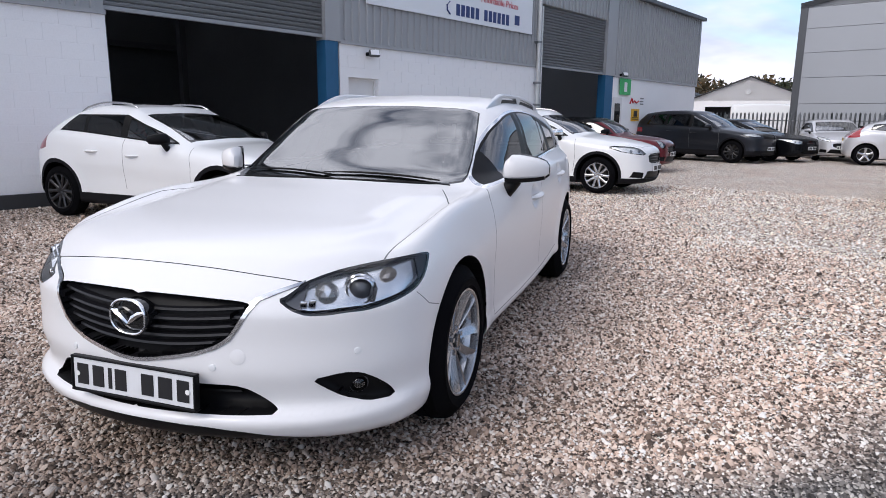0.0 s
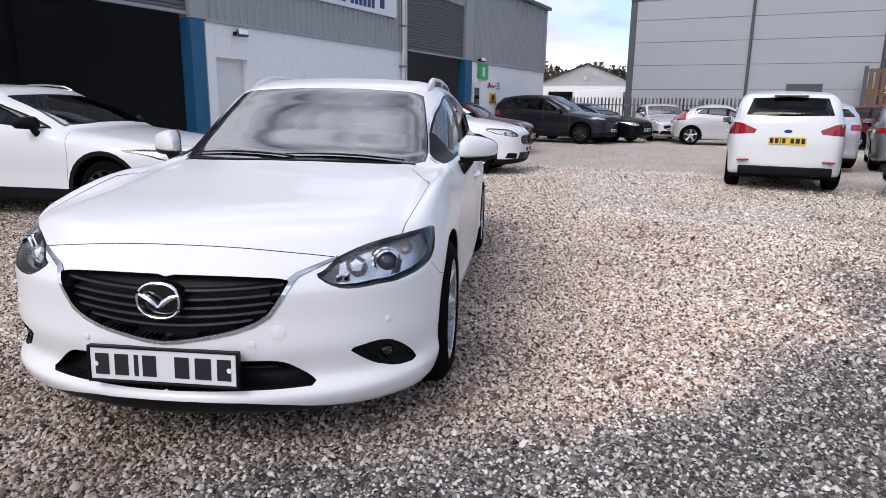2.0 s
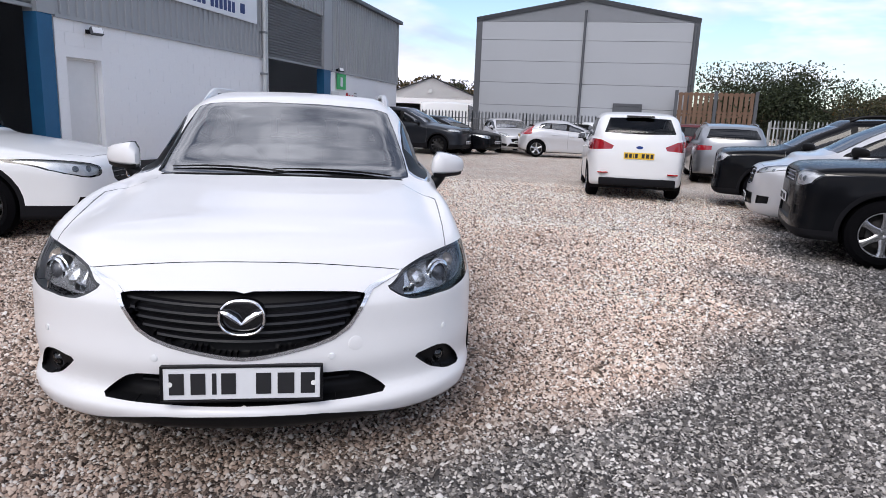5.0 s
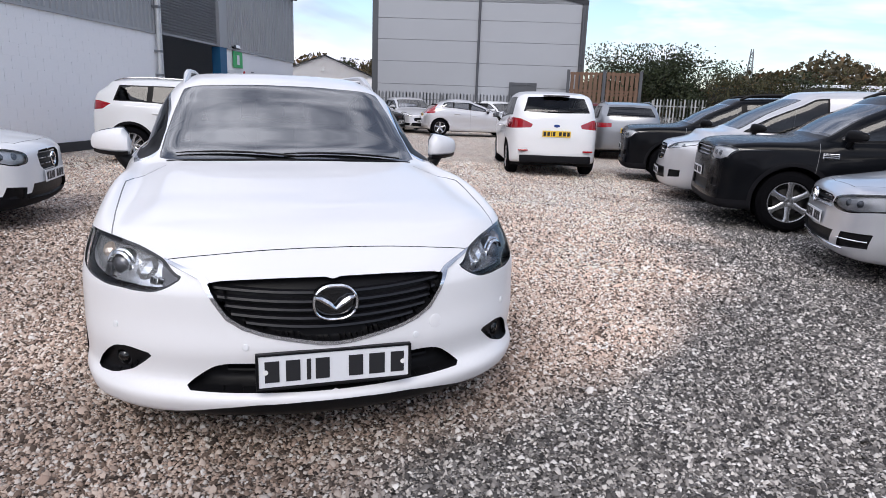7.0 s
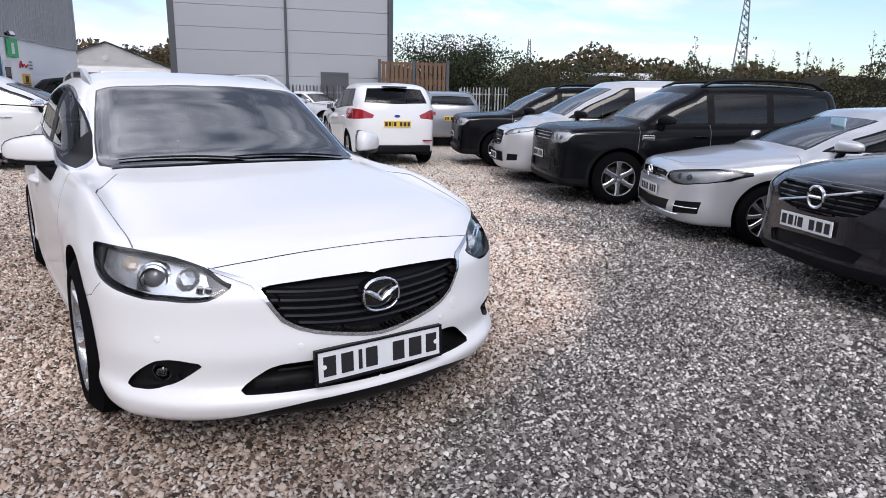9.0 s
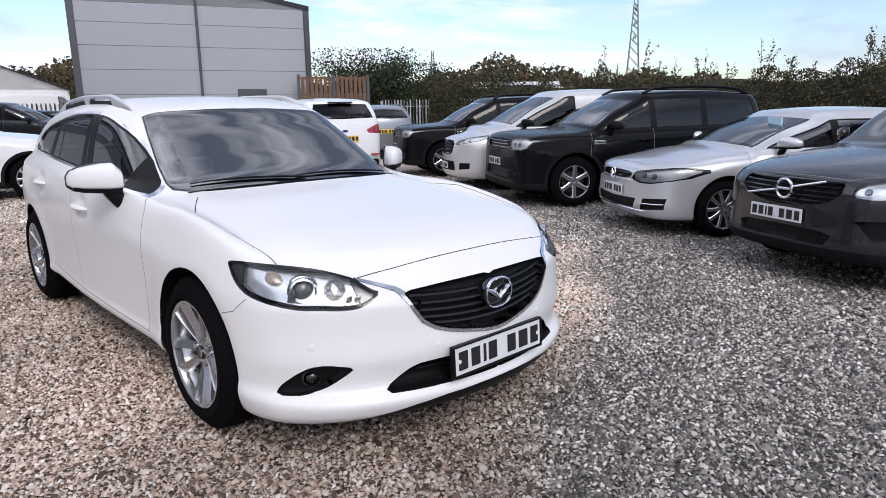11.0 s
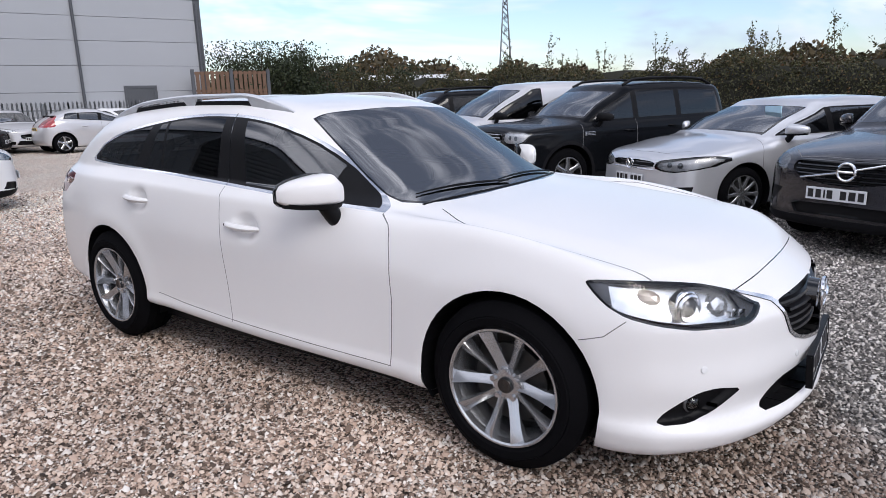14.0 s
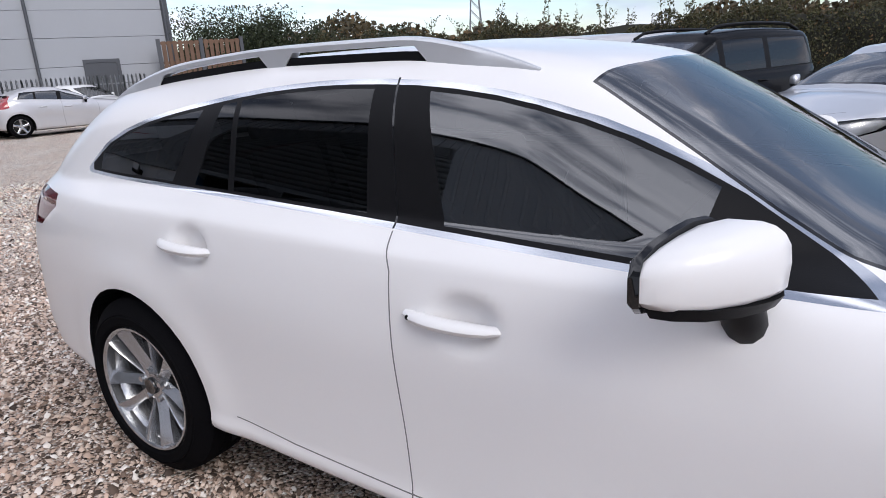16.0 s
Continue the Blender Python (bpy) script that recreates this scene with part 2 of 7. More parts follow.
def curve_through(keys):
    """A smooth, monotone-preserving curve through (x, y) keys, as a function of numpy arrays."""
    x, y = np.array([k[0] for k in keys], float), np.array([k[1] for k in keys], float)
    h, d = np.diff(x), np.diff(y) / np.diff(x)
    s = np.zeros(len(x))
    s[0], s[-1] = d[0], d[-1]
    for i in range(1, len(x) - 1):
        if d[i - 1] * d[i] > 0:
            a, b = 2 * h[i] + h[i - 1], h[i] + 2 * h[i - 1]
            s[i] = (a + b) / (a / d[i - 1] + b / d[i])
    q = np.linspace(x[0], x[-1], 5000)
    i = np.clip(np.searchsorted(x, q) - 1, 0, len(x) - 2)
    t = (q - x[i]) / h[i]
    v = (2 * t**3 - 3 * t**2 + 1) * y[i] + (t**3 - 2 * t**2 + t) * h[i] * s[i] + (3 * t**2 - 2 * t**3) * y[i + 1] + (t**3 - t**2) * h[i] * s[i + 1]
    return lambda z: np.interp(z, q, v)


def soft_max(a, b, k):
    h = np.maximum(k - np.abs(a - b), 0) / k
    return np.maximum(a, b) + h * h * k * 0.25


# ---- car bodies ----
def body_field(c):
    """The solid of a car body as a function of points: below zero inside."""
    top, belt, plan = curve_through(c["top"]), curve_through(c["belt"]), curve_through(c["plan"])
    nose, tail, low = curve_through(c["nose"]), curve_through(c["tail"]), curve_through(c["low"])
    flank = curve_through(c["flank"])
    half, hub = c["half"], c["wheelbase"]

    def field(p):
        x, y, z = np.abs(p[:, 0]), p[:, 1], p[:, 2]
        b, w = belt(y), half * plan(y)
        up = np.maximum(z - b, 0)
        hw = w * flank(np.minimum(z / b, 1.0)) - c["lean"] * up - c["lean_more"] * up * up
        for hy in (0.0, hub):
            r = np.hypot(y - hy, z - c["wheel"])
            hw = hw + c["flare"] * np.exp(-(((r - c["arch"] - 0.03) / 0.085) ** 2)) * (z < b + 0.05)
        for dy, dz in c.get("dents", ()):
            hw = hw - 0.034 * np.exp(-((((y - dy) / 0.078) ** 2 + ((z - dz) / 0.056) ** 2) ** 2))
        side = x - hw
        u = np.minimum(x / half, 1.1)
        ys = y - c["sweep"] * x * x
        slope = (top(ys + 0.01) - top(ys - 0.01)) / 0.02
        rear_half = np.clip((y - c["cowl"]) / 0.36 + 0.5, 0, 1)
        rear_half = rear_half * rear_half * (3 - 2 * rear_half)
        crown = c["crown"][0] + (c["crown"][1] - c["crown"][0]) * rear_half
        wing = c.get("wing", (0.0, 0.75, 0.12, -0.1, 0.5))
        hump = wing[0] * np.exp(-(((x - wing[1]) / wing[2]) ** 2) - ((y - wing[3]) / wing[4]) ** 2)
        roof = (z - top(ys) + crown * u * u - hump) / np.sqrt(1 + slope**2)
        b2, b8 = c["bow_nose"]
        s1 = (2 * b2 * u + 8 * b8 * u**7) / half
        s2 = (nose(z + 0.01) - nose(z - 0.01)) / 0.02
        front = (nose(z) + b2 * u**2 + b8 * u**8 - y) / np.sqrt(1 + s1**2 + s2**2)
        b2, b8 = c["bow_tail"]
        s1 = (2 * b2 * u + 8 * b8 * u**7) / half
        s2 = (tail(z + 0.01) - tail(z - 0.01)) / 0.02
        rear = (y - tail(z) + b2 * u**2 + b8 * u**8) / np.sqrt(1 + s1**2 + s2**2)
        k = c["round"][0] + (c["round"][1] - c["round"][0]) * rear_half
        f = soft_max(side, roof, k)
        f = soft_max(f, front, c["round"][2])
        f = soft_max(f, rear, c["round"][3])
        return soft_max(f, low(y) - z, 0.06)

    return field


def gradient(field, p, e=0.004):
    g = np.empty_like(p)
    for i in range(3):
        d = np.zeros(3)
        d[i] = e
        g[:, i] = (field(p + d) - field(p - d)) / (2 * e)
    return g


def skin(field, lo, hi, h):
    """The surface where the field is zero: a net of quads, pulled onto the surface."""
    ax = [np.arange(lo[i], hi[i] + h, h) for i in range(3)]
    n = [len(a) for a in ax]
    grid = np.stack(np.meshgrid(*ax, indexing="ij"), -1).reshape(-1, 3)
    f = field(grid).reshape(n)
    inside = f < 0
    m = [k - 1 for k in n]
    total, count = np.zeros((*m, 3)), np.zeros(m)
    corners = [(i, j, k) for i in (0, 1) for j in (0, 1) for k in (0, 1)]
    cell = lambda a, q: a[q[0]:q[0] + m[0], q[1]:q[1] + m[1], q[2]:q[2] + m[2]]
    for a in corners:
        for b in corners:
            if sum(b) - sum(a) != 1 or any(b[i] < a[i] for i in range(3)):
                continue
            fa, fb = cell(f, a), cell(f, b)
            cross = cell(inside, a) != cell(inside, b)
            t = np.where(cross, fa / np.where(cross, fa - fb, 1), 0)
            for i in range(3):
                total[..., i] += np.where(cross, a[i] + t * (b[i] - a[i]), 0)
            count += cross
    live = count > 0
    index = -np.ones(m, int)
    index[live] = np.arange(live.sum())
    v = (np.argwhere(live) + total[live] / count[live][:, None]) * h + np.array(lo)
    quads = []
    for axis in range(3):
        o1, o2 = [i for i in range(3) if i != axis]
        s0, s1 = [slice(None)] * 3, [slice(None)] * 3
        s0[axis], s1[axis] = slice(0, -1), slice(1, None)
        change = inside[tuple(s0)] != inside[tuple(s1)]
        at = np.argwhere(change)
        at = at[(at[:, o1] > 0) & (at[:, o2] > 0) & (at[:, o1] < m[o1]) & (at[:, o2] < m[o2])]
        flip = inside[tuple(s0)][tuple(at.T)]
        ring = []
        for d1, d2 in ((1, 1), (0, 1), (0, 0), (1, 0)):
            q = at.copy()
            q[:, o1] -= d1
            q[:, o2] -= d2
            ring.append(index[tuple(q.T)])
        q = np.stack(ring, 1)
        if axis == 1:
            flip = ~flip
        q[~flip] = q[~flip][:, ::-1]
        quads.append(q)
    for _ in range(3):
        g = gradient(field, v)
        v = v - (field(v) / np.maximum((g * g).sum(1), 0.05))[:, None] * g
    return v, np.concatenate(quads)


AXES = {"side": (1, 2), "front": (0, 2), "top": (0, 1), "corner": (3, 2)}


def in_poly(poly, a, b):
    hit, j = False, len(poly) - 1
    for i in range(len(poly)):
        (xi, yi), (xj, yj) = poly[i], poly[j]
        if (yi > b) != (yj > b) and a < (xj - xi) * (b - yi) / (yj - yi) + xi:
            hit = not hit
        j = i
    return hit


class Shell:
    """A net of faces with a number on each, which outlines can be cut into."""

    def __init__(self, v, faces):
        self.v = [(*p, (p[0] + p[1]) * 0.7071) for p in v.tolist()]
        self.f = [list(q) for q in faces]
        self.c = [self.middle(q) for q in self.f]
        self.number = [0] * len(self.f)

    def middle(self, q):
        n = len(q)
        return tuple(sum(self.v[k][e] for k in q) / n for e in range(4))

    def carve(self, number, view, poly, keep, span):
        """Cuts the outline of poly, seen in that view, into the skin and numbers the faces inside it."""
        i, j = AXES[view]
        c = np.array(self.c)
        lo, hi = np.min(poly, 0) - span, np.max(poly, 0) + span
        near = np.nonzero((c[:, i] > lo[0]) & (c[:, i] < hi[0]) & (c[:, j] > lo[1]) & (c[:, j] < hi[1]))[0].tolist()
        near = [k for k in near if keep(Vector(self.c[k]))]
        for k in range(len(poly)):
            p, q = poly[k], poly[(k + 1) % len(poly)]
            n0, n1 = q[1] - p[1], p[0] - q[0]
            size = math.hypot(n0, n1)
            if size < 1e-9:
                continue
            n0, n1 = n0 / size, n1 / size
            a0, b0, a1, b1 = min(p[0], q[0]) - span, min(p[1], q[1]) - span, max(p[0], q[0]) + span, max(p[1], q[1]) + span
            cache, fresh = {}, []
            for w in near:
                m = self.c[w]
                if not (a0 < m[i] < a1 and b0 < m[j] < b1) or abs((m[i] - p[0]) * n0 + (m[j] - p[1]) * n1) > span:
                    continue
                loop = self.f[w]
                d = [(self.v[t][i] - p[0]) * n0 + (self.v[t][j] - p[1]) * n1 for t in loop]
                if min(d) > -1e-6 or max(d) < 1e-6:
                    continue
                one, two = [], []
                for t in range(len(loop)):
                    u, da = loop[t], d[t]
                    nx, db = loop[(t + 1) % len(loop)], d[(t + 1) % len(loop)]
                    if da > -1e-6:
                        one.append(u)
                    if da < 1e-6:
                        two.append(u)
                    if (da > 1e-6 and db < -1e-6) or (da < -1e-6 and db > 1e-6):
                        key = (min(u, nx), max(u, nx))
                        if key not in cache:
                            r = da / (da - db)
                            x, y = self.v[u], self.v[nx]
                            cache[key] = len(self.v)
                            self.v.append(tuple(x[e] + (y[e] - x[e]) * r for e in range(4)))
                        one.append(cache[key])
                        two.append(cache[key])
                if len(one) < 3 or len(two) < 3:
                    continue
                self.f[w], self.c[w] = one, self.middle(one)
                self.f.append(two)
                self.c.append(self.middle(two))
                self.number.append(self.number[w])
                fresh.append(len(self.f) - 1)
            near += fresh
        for w in near:
            m = self.c[w]
            if in_poly(poly, m[i], m[j]) and keep(Vector(m)):
                self.number[w] = number


def strip(line, width=0.005):
    """A thin outline along a line of points."""
    left, right = [], []
    for k, p in enumerate(line):
        a, b = line[max(k - 1, 0)], line[min(k + 1, len(line) - 1)]
        d = (b[0] - a[0], b[1] - a[1])
        n = math.hypot(*d)
        left.append((p[0] - d[1] / n * width / 2, p[1] + d[0] / n * width / 2))
        right.append((p[0] + d[1] / n * width / 2, p[1] - d[0] / n * width / 2))
    return left + right[::-1]


def grown(poly, d):
    """The outline moved outwards by d (inwards if d is negative)."""
    area = sum(poly[k - 1][0] * poly[k][1] - poly[k][0] * poly[k - 1][1] for k in range(len(poly)))
    s, out = (1 if area > 0 else -1), []
    for k in range(len(poly)):
        a, p, b = poly[k - 1], poly[k], poly[(k + 1) % len(poly)]
        n1 = np.array([p[1] - a[1], a[0] - p[0]])
        n2 = np.array([b[1] - p[1], p[0] - b[0]])
        n1, n2 = n1 / np.linalg.norm(n1), n2 / np.linalg.norm(n2)
        n = n1 + n2
        n = n / max(n @ n1, 0.5) if n @ n1 > 1e-6 else n1
        out.append((p[0] + s * d * n[0], p[1] + s * d * n[1]))
    return out


def rounded(poly, times=2):
    """The outline with its corners cut round."""
    for _ in range(times):
        out = []
        for k in range(len(poly)):
            a, b = poly[k], poly[(k + 1) % len(poly)]
            out += [(0.8 * a[0] + 0.2 * b[0], 0.8 * a[1] + 0.2 * b[1]), (0.2 * a[0] + 0.8 * b[0], 0.2 * a[1] + 0.8 * b[1])]
        poly = out
    return poly


def mirrored(v, faces, normals):
    flip = np.array([-1, 1, 1])
    return v * flip, [f[::-1] for f in faces], normals * flip


def build_body(root, c, regions, paint_mat, step):
    """Skins the body, cuts its panels, panes and lamps, and links each as a part of its own."""
    field = body_field(c)
    y0, y1 = min(k[1] for k in c["nose"]) - 0.06, max(k[1] for k in c["tail"]) + 0.06
    v, quads = skin(field, (-2.5 * step, y0, 0.08), (c["half"] + 0.12, y1, max(k[1] for k in c["top"]) + 0.08), step)
    # turn all quads outwards, and keep the left half
    quads = quads[(np.sort(quads, 1)[:, 1:] != np.sort(quads, 1)[:, :-1]).all(1)]
    out = np.cross(v[quads[:, 2]] - v[quads[:, 0]], v[quads[:, 3]] - v[quads[:, 1]])
    wrong = (out * gradient(field, v[quads].mean(1))).sum(1) < 0
    quads[wrong] = quads[wrong][:, ::-1]
    shell = Shell(v, quads.tolist())
    shell.carve(-1, "top", [(0.0, y0 - 1), (-1.0, y0 - 1), (-1.0, y1 + 1), (0.0, y1 + 1)], lambda p: p.x < 0.1, step * 1.8)
    for number, (name, mat, view, poly, keep, style) in enumerate(regions, 1):
        shell.carve(number, view, poly, keep, step * 1.8)
    pts = np.array(shell.v)[:, :3]
    nor = gradient(field, pts, 0.012)
    nor /= np.maximum(np.linalg.norm(nor, axis=1), 1e-6)[:, None]
    groups = {}
    for f, k, m in zip(shell.f, shell.number, shell.c):
        if m[0] > -1e-5 and k >= 0:
            groups.setdefault(k, []).append(f)
    made = {}
    names = [("body", paint_mat, None, None, None, {})] + list(regions)
    for number, faces in groups.items():
        name, mat, _, _, _, style = names[number]
        if style.get("void"):
            continue
        used = sorted({k for f in faces for k in f})
        back = {k: i for i, k in enumerate(used)}
        pv, pn = pts[used], nor[used]
        pf = [[back[k] for k in f] for f in faces]
        deep = style.get("deep", 0)
        if deep:
            edges = {}
            for f in pf:
                for a, b in zip(f, f[1:] + f[:1]):
                    key = (min(a, b), max(a, b))
                    edges[key] = None if key in edges else (a, b)
            rim = [e for e in edges.values() if e and not (pv[e[0]][0] < 1e-4 and pv[e[1]][0] < 1e-4)]
            n0 = len(pv)
            push = np.array(style.get("push", (0, 1, 0))) * deep
            pf = [[k + n0 for k in f] for f in pf] + [[a, b, b + n0, a + n0] for a, b in rim]
            pv, pn = np.concatenate([pv, pv + push]), np.concatenate([pn, pn])
        lift = style.get("lift", 0)
        if lift:
            pv = pv + pn * lift
        mv, mf, mn = mirrored(pv, pf, pn)
        lab = style.get("label", "")
        if style.get("pair"):
            for q in ((pv, pf, pn), (mv, mf, mn)):
                ob = put(name, q[0], q[1], mat, root, lab, True, None if deep else q[2])
                made.setdefault(name, []).append(ob)
        else:
            allv = np.concatenate([pv, mv])
            allf = pf + [[k + len(pv) for k in f] for f in mf]
            ob = put(name, allv, allf, mat, root, lab, True, None if deep else np.concatenate([pn, mn]))
            made.setdefault(name, []).append(ob)
        if number == 0:
            # cloth lining behind the painted shell round the cabin
            belt_z = c["belt"][0][1] - 0.12
            lv = allv.tolist()
            keepf = [f for f in allf if lv[f[0]][2] > 0.5 and c["cowl"] + 0.1 < lv[f[0]][1]]
            if keepf:
                u2 = sorted({k for f in keepf for k in f})
                b2 = {k: i for i, k in enumerate(u2)}
                an = np.concatenate([pn, mn])
                put("lining", allv[u2] - 0.03 * an[u2], [[b2[k] for k in f][::-1] for f in keepf], CLOTH, root)
    return made, field


def on_skin(field, x, z, y, axis=1, sign=-1):
    """The place where a line along one axis meets the skin, from outside."""
    p = np.array([[x, y, z]], float)
    for _ in range(16):
        f = field(p)[0]
        p[0, axis] -= sign * f * 0.9
    return p[0]


# ---- car parts ----
def make_wheel(root, x, y, r, rim_r, width, side, rim_mat, spokes=5, twin=True, name="wheel", cap=True, rim_label="", ends=0.55, broad=False):
    """A wheel: brake drum and barrel, tyre, spoked rim and centre cap. side is +1 on the car's left."""
    s, z = side, r
    out = x
    sunk = 0.022 if broad else 0.0
    bm = bmesh.new()
    if not broad:
        lathe(bm, [(s * (width * -0.9), rim_r * 0.93), (s * -0.02, rim_r * 0.93), (s * -0.012, rim_r * 0.97)], 40, "x", (out, y, z))
    disc(bm, -0.012 if s > 0 else 0.0, rim_r * 0.66, 32, "x", (out - s * 0.07, y, z), 0.012)
    disc(bm, -0.012 if s > 0 else 0.0, rim_r * 0.93, 32, "x", (out - s * width * 0.8, y, z), 0.012)
    hub = part(name, bm, DARK_METAL, root, smooth=True)
    if broad:
        bm = bmesh.new()
        lathe(bm, [(s * (width * -0.9), rim_r * 0.90), (s * -0.09, rim_r * 0.86), (s * -0.03, rim_r * 0.93), (s * -0.012, rim_r * 0.97)], 40, "x", (out, y, z))
        part("barrel", bm, ALLOY, hub, smooth=True)
    bm = bmesh.new()
    prof = [(-width, rim_r * 0.96), (-width * 1.02, rim_r + 0.02), (-width * 0.97, r - 0.03), (-width * 0.88, r - 0.006), (-width * 0.72, r),
            (-width * 0.66, r), (-width * 0.655, r - 0.007), (-width * 0.635, r - 0.007), (-width * 0.63, r), (-width * 0.38, r), (-width * 0.375, r - 0.007),
            (-width * 0.355, r - 0.007), (-width * 0.35, r), (-width * 0.28, r), (-width * 0.12, r - 0.006), (-0.006, r - 0.03), (0.012, r - 0.055), (0.010, r - 0.058),
            (0.016, rim_r + 0.04), (0.014, rim_r + 0.012), (0.004, rim_r + 0.004), (-0.004, rim_r * 0.985)]
    lathe(bm, [(s * a, b) for a, b in prof], 56, "x", (out, y, z))
    part("tyre", bm, RUBBER, hub, smooth=True)
    bm = bmesh.new()
    lathe(bm, [(s * a, b) for a, b in ((-0.03, rim_r * 0.93), (0.002, rim_r * 0.935), (0.008, rim_r * 0.96), (0.008, rim_r * 0.99), (0.0, rim_r), (-0.012, rim_r))], 48, "x", (out, y, z))
    lathe(bm, [(s * a, b) for a, b in ((-0.05 - sunk, rim_r * 0.27), (-0.016 - sunk, rim_r * 0.27), (-0.010 - sunk, rim_r * 0.22), (-0.010 - sunk, 0.03), (-0.02 - sunk, 0.0))], 30, "x", (out, y, z))
    arms = []
    for k in range(spokes):
        a = 2 * math.pi * k / spokes + math.pi / 2
        if twin:
            sp = math.pi / spokes * ends
            arms += [(a - sp * 0.55, a - sp), (a + sp * 0.55, a + sp)]
        else:
            arms.append((a, a))
    for turn, (a0, a1) in enumerate(arms):
        wide = rim_r * (0.098 if twin else 0.14)
        taper = ((0, 1.25, -0.012), (0.3, 0.95, -0.006), (0.65, 0.85, 0.0), (0.9, 1.1, 0.004), (1, 1.45, 0.004))
        ridge = ((-1, -0.03, 0), (-1, -0.006, 1), (-0.45, 0.003, 1), (0.45, 0.003, 1), (1, -0.006, 1), (1, -0.03, 0))
        if broad:
            # broad spokes, each with a sharp ridge along its outer edge
            e = -1 if turn % 2 else 1
            wide = rim_r * 0.080
            taper = ((0, 1.1, -0.036), (0.3, 0.85, -0.026), (0.65, 0.95, -0.010), (0.9, 1.25, 0.001), (1, 1.4, 0.002))
            ridge = ((-1, -0.045, 0), (-1, -0.004, 1), (-0.8, 0.004, 1), (0.1, -0.006, 1), (1, -0.020, 1), (1, -0.05, 0)) if e > 0 else ((-1, -0.05, 0), (-1, -0.020, 1), (-0.1, -0.006, 1), (0.8, 0.004, 1), (1, -0.004, 1), (1, -0.045, 0))
        p0 = np.array([math.cos(a0), math.sin(a0)]) * rim_r * 0.2
        p1 = np.array([math.cos(a1), math.sin(a1)]) * rim_r * 0.955
        d = (p1 - p0) / np.linalg.norm(p1 - p0)
        nrm = np.array([-d[1], d[0]])
        rows = []
        for t, w, o in taper:
            c = p0 + (p1 - p0) * t
            ring = []
            for q, dx, on in ridge:
                dx += o * on
                e = c + nrm * q * wide * w
                ring.append(bm.verts.new((out + s * dx, y + e[0], z + e[1])))
            rows.append(ring)
        for q, w in zip(rows, rows[1:]):
            for i in range(5):
                bm.faces.new((q[i], q[i + 1], w[i + 1], w[i]))
    part("rim", bm, rim_mat, hub, rim_label, smooth=True)
    if cap:
        for k in range(5):
            bm = bmesh.new()
            a = 2 * math.pi * k / 5 + 0.3
            disc(bm, -0.004 if s > 0 else -0.008, 0.011, 8, "x", (out - s * (0.008 + sunk), y + 0.056 * math.cos(a), z + 0.056 * math.sin(a)), 0.012)
            part("wheel_nut", bm, ALLOY if broad else DARK_METAL, hub, "steel wheel nut")
        bm = bmesh.new()
        lathe(bm, [(s * q, w) for q, w in ((-0.02, 0.031), (-0.002, 0.031), (0.002, 0.028), (0.001, 0.024), (-0.001, 0.0))], 24, "x", (out - s * sunk, y, z))
        part("centre_cap", bm, GLOSSY, hub, "black centre cap", smooth=True)
    return hub


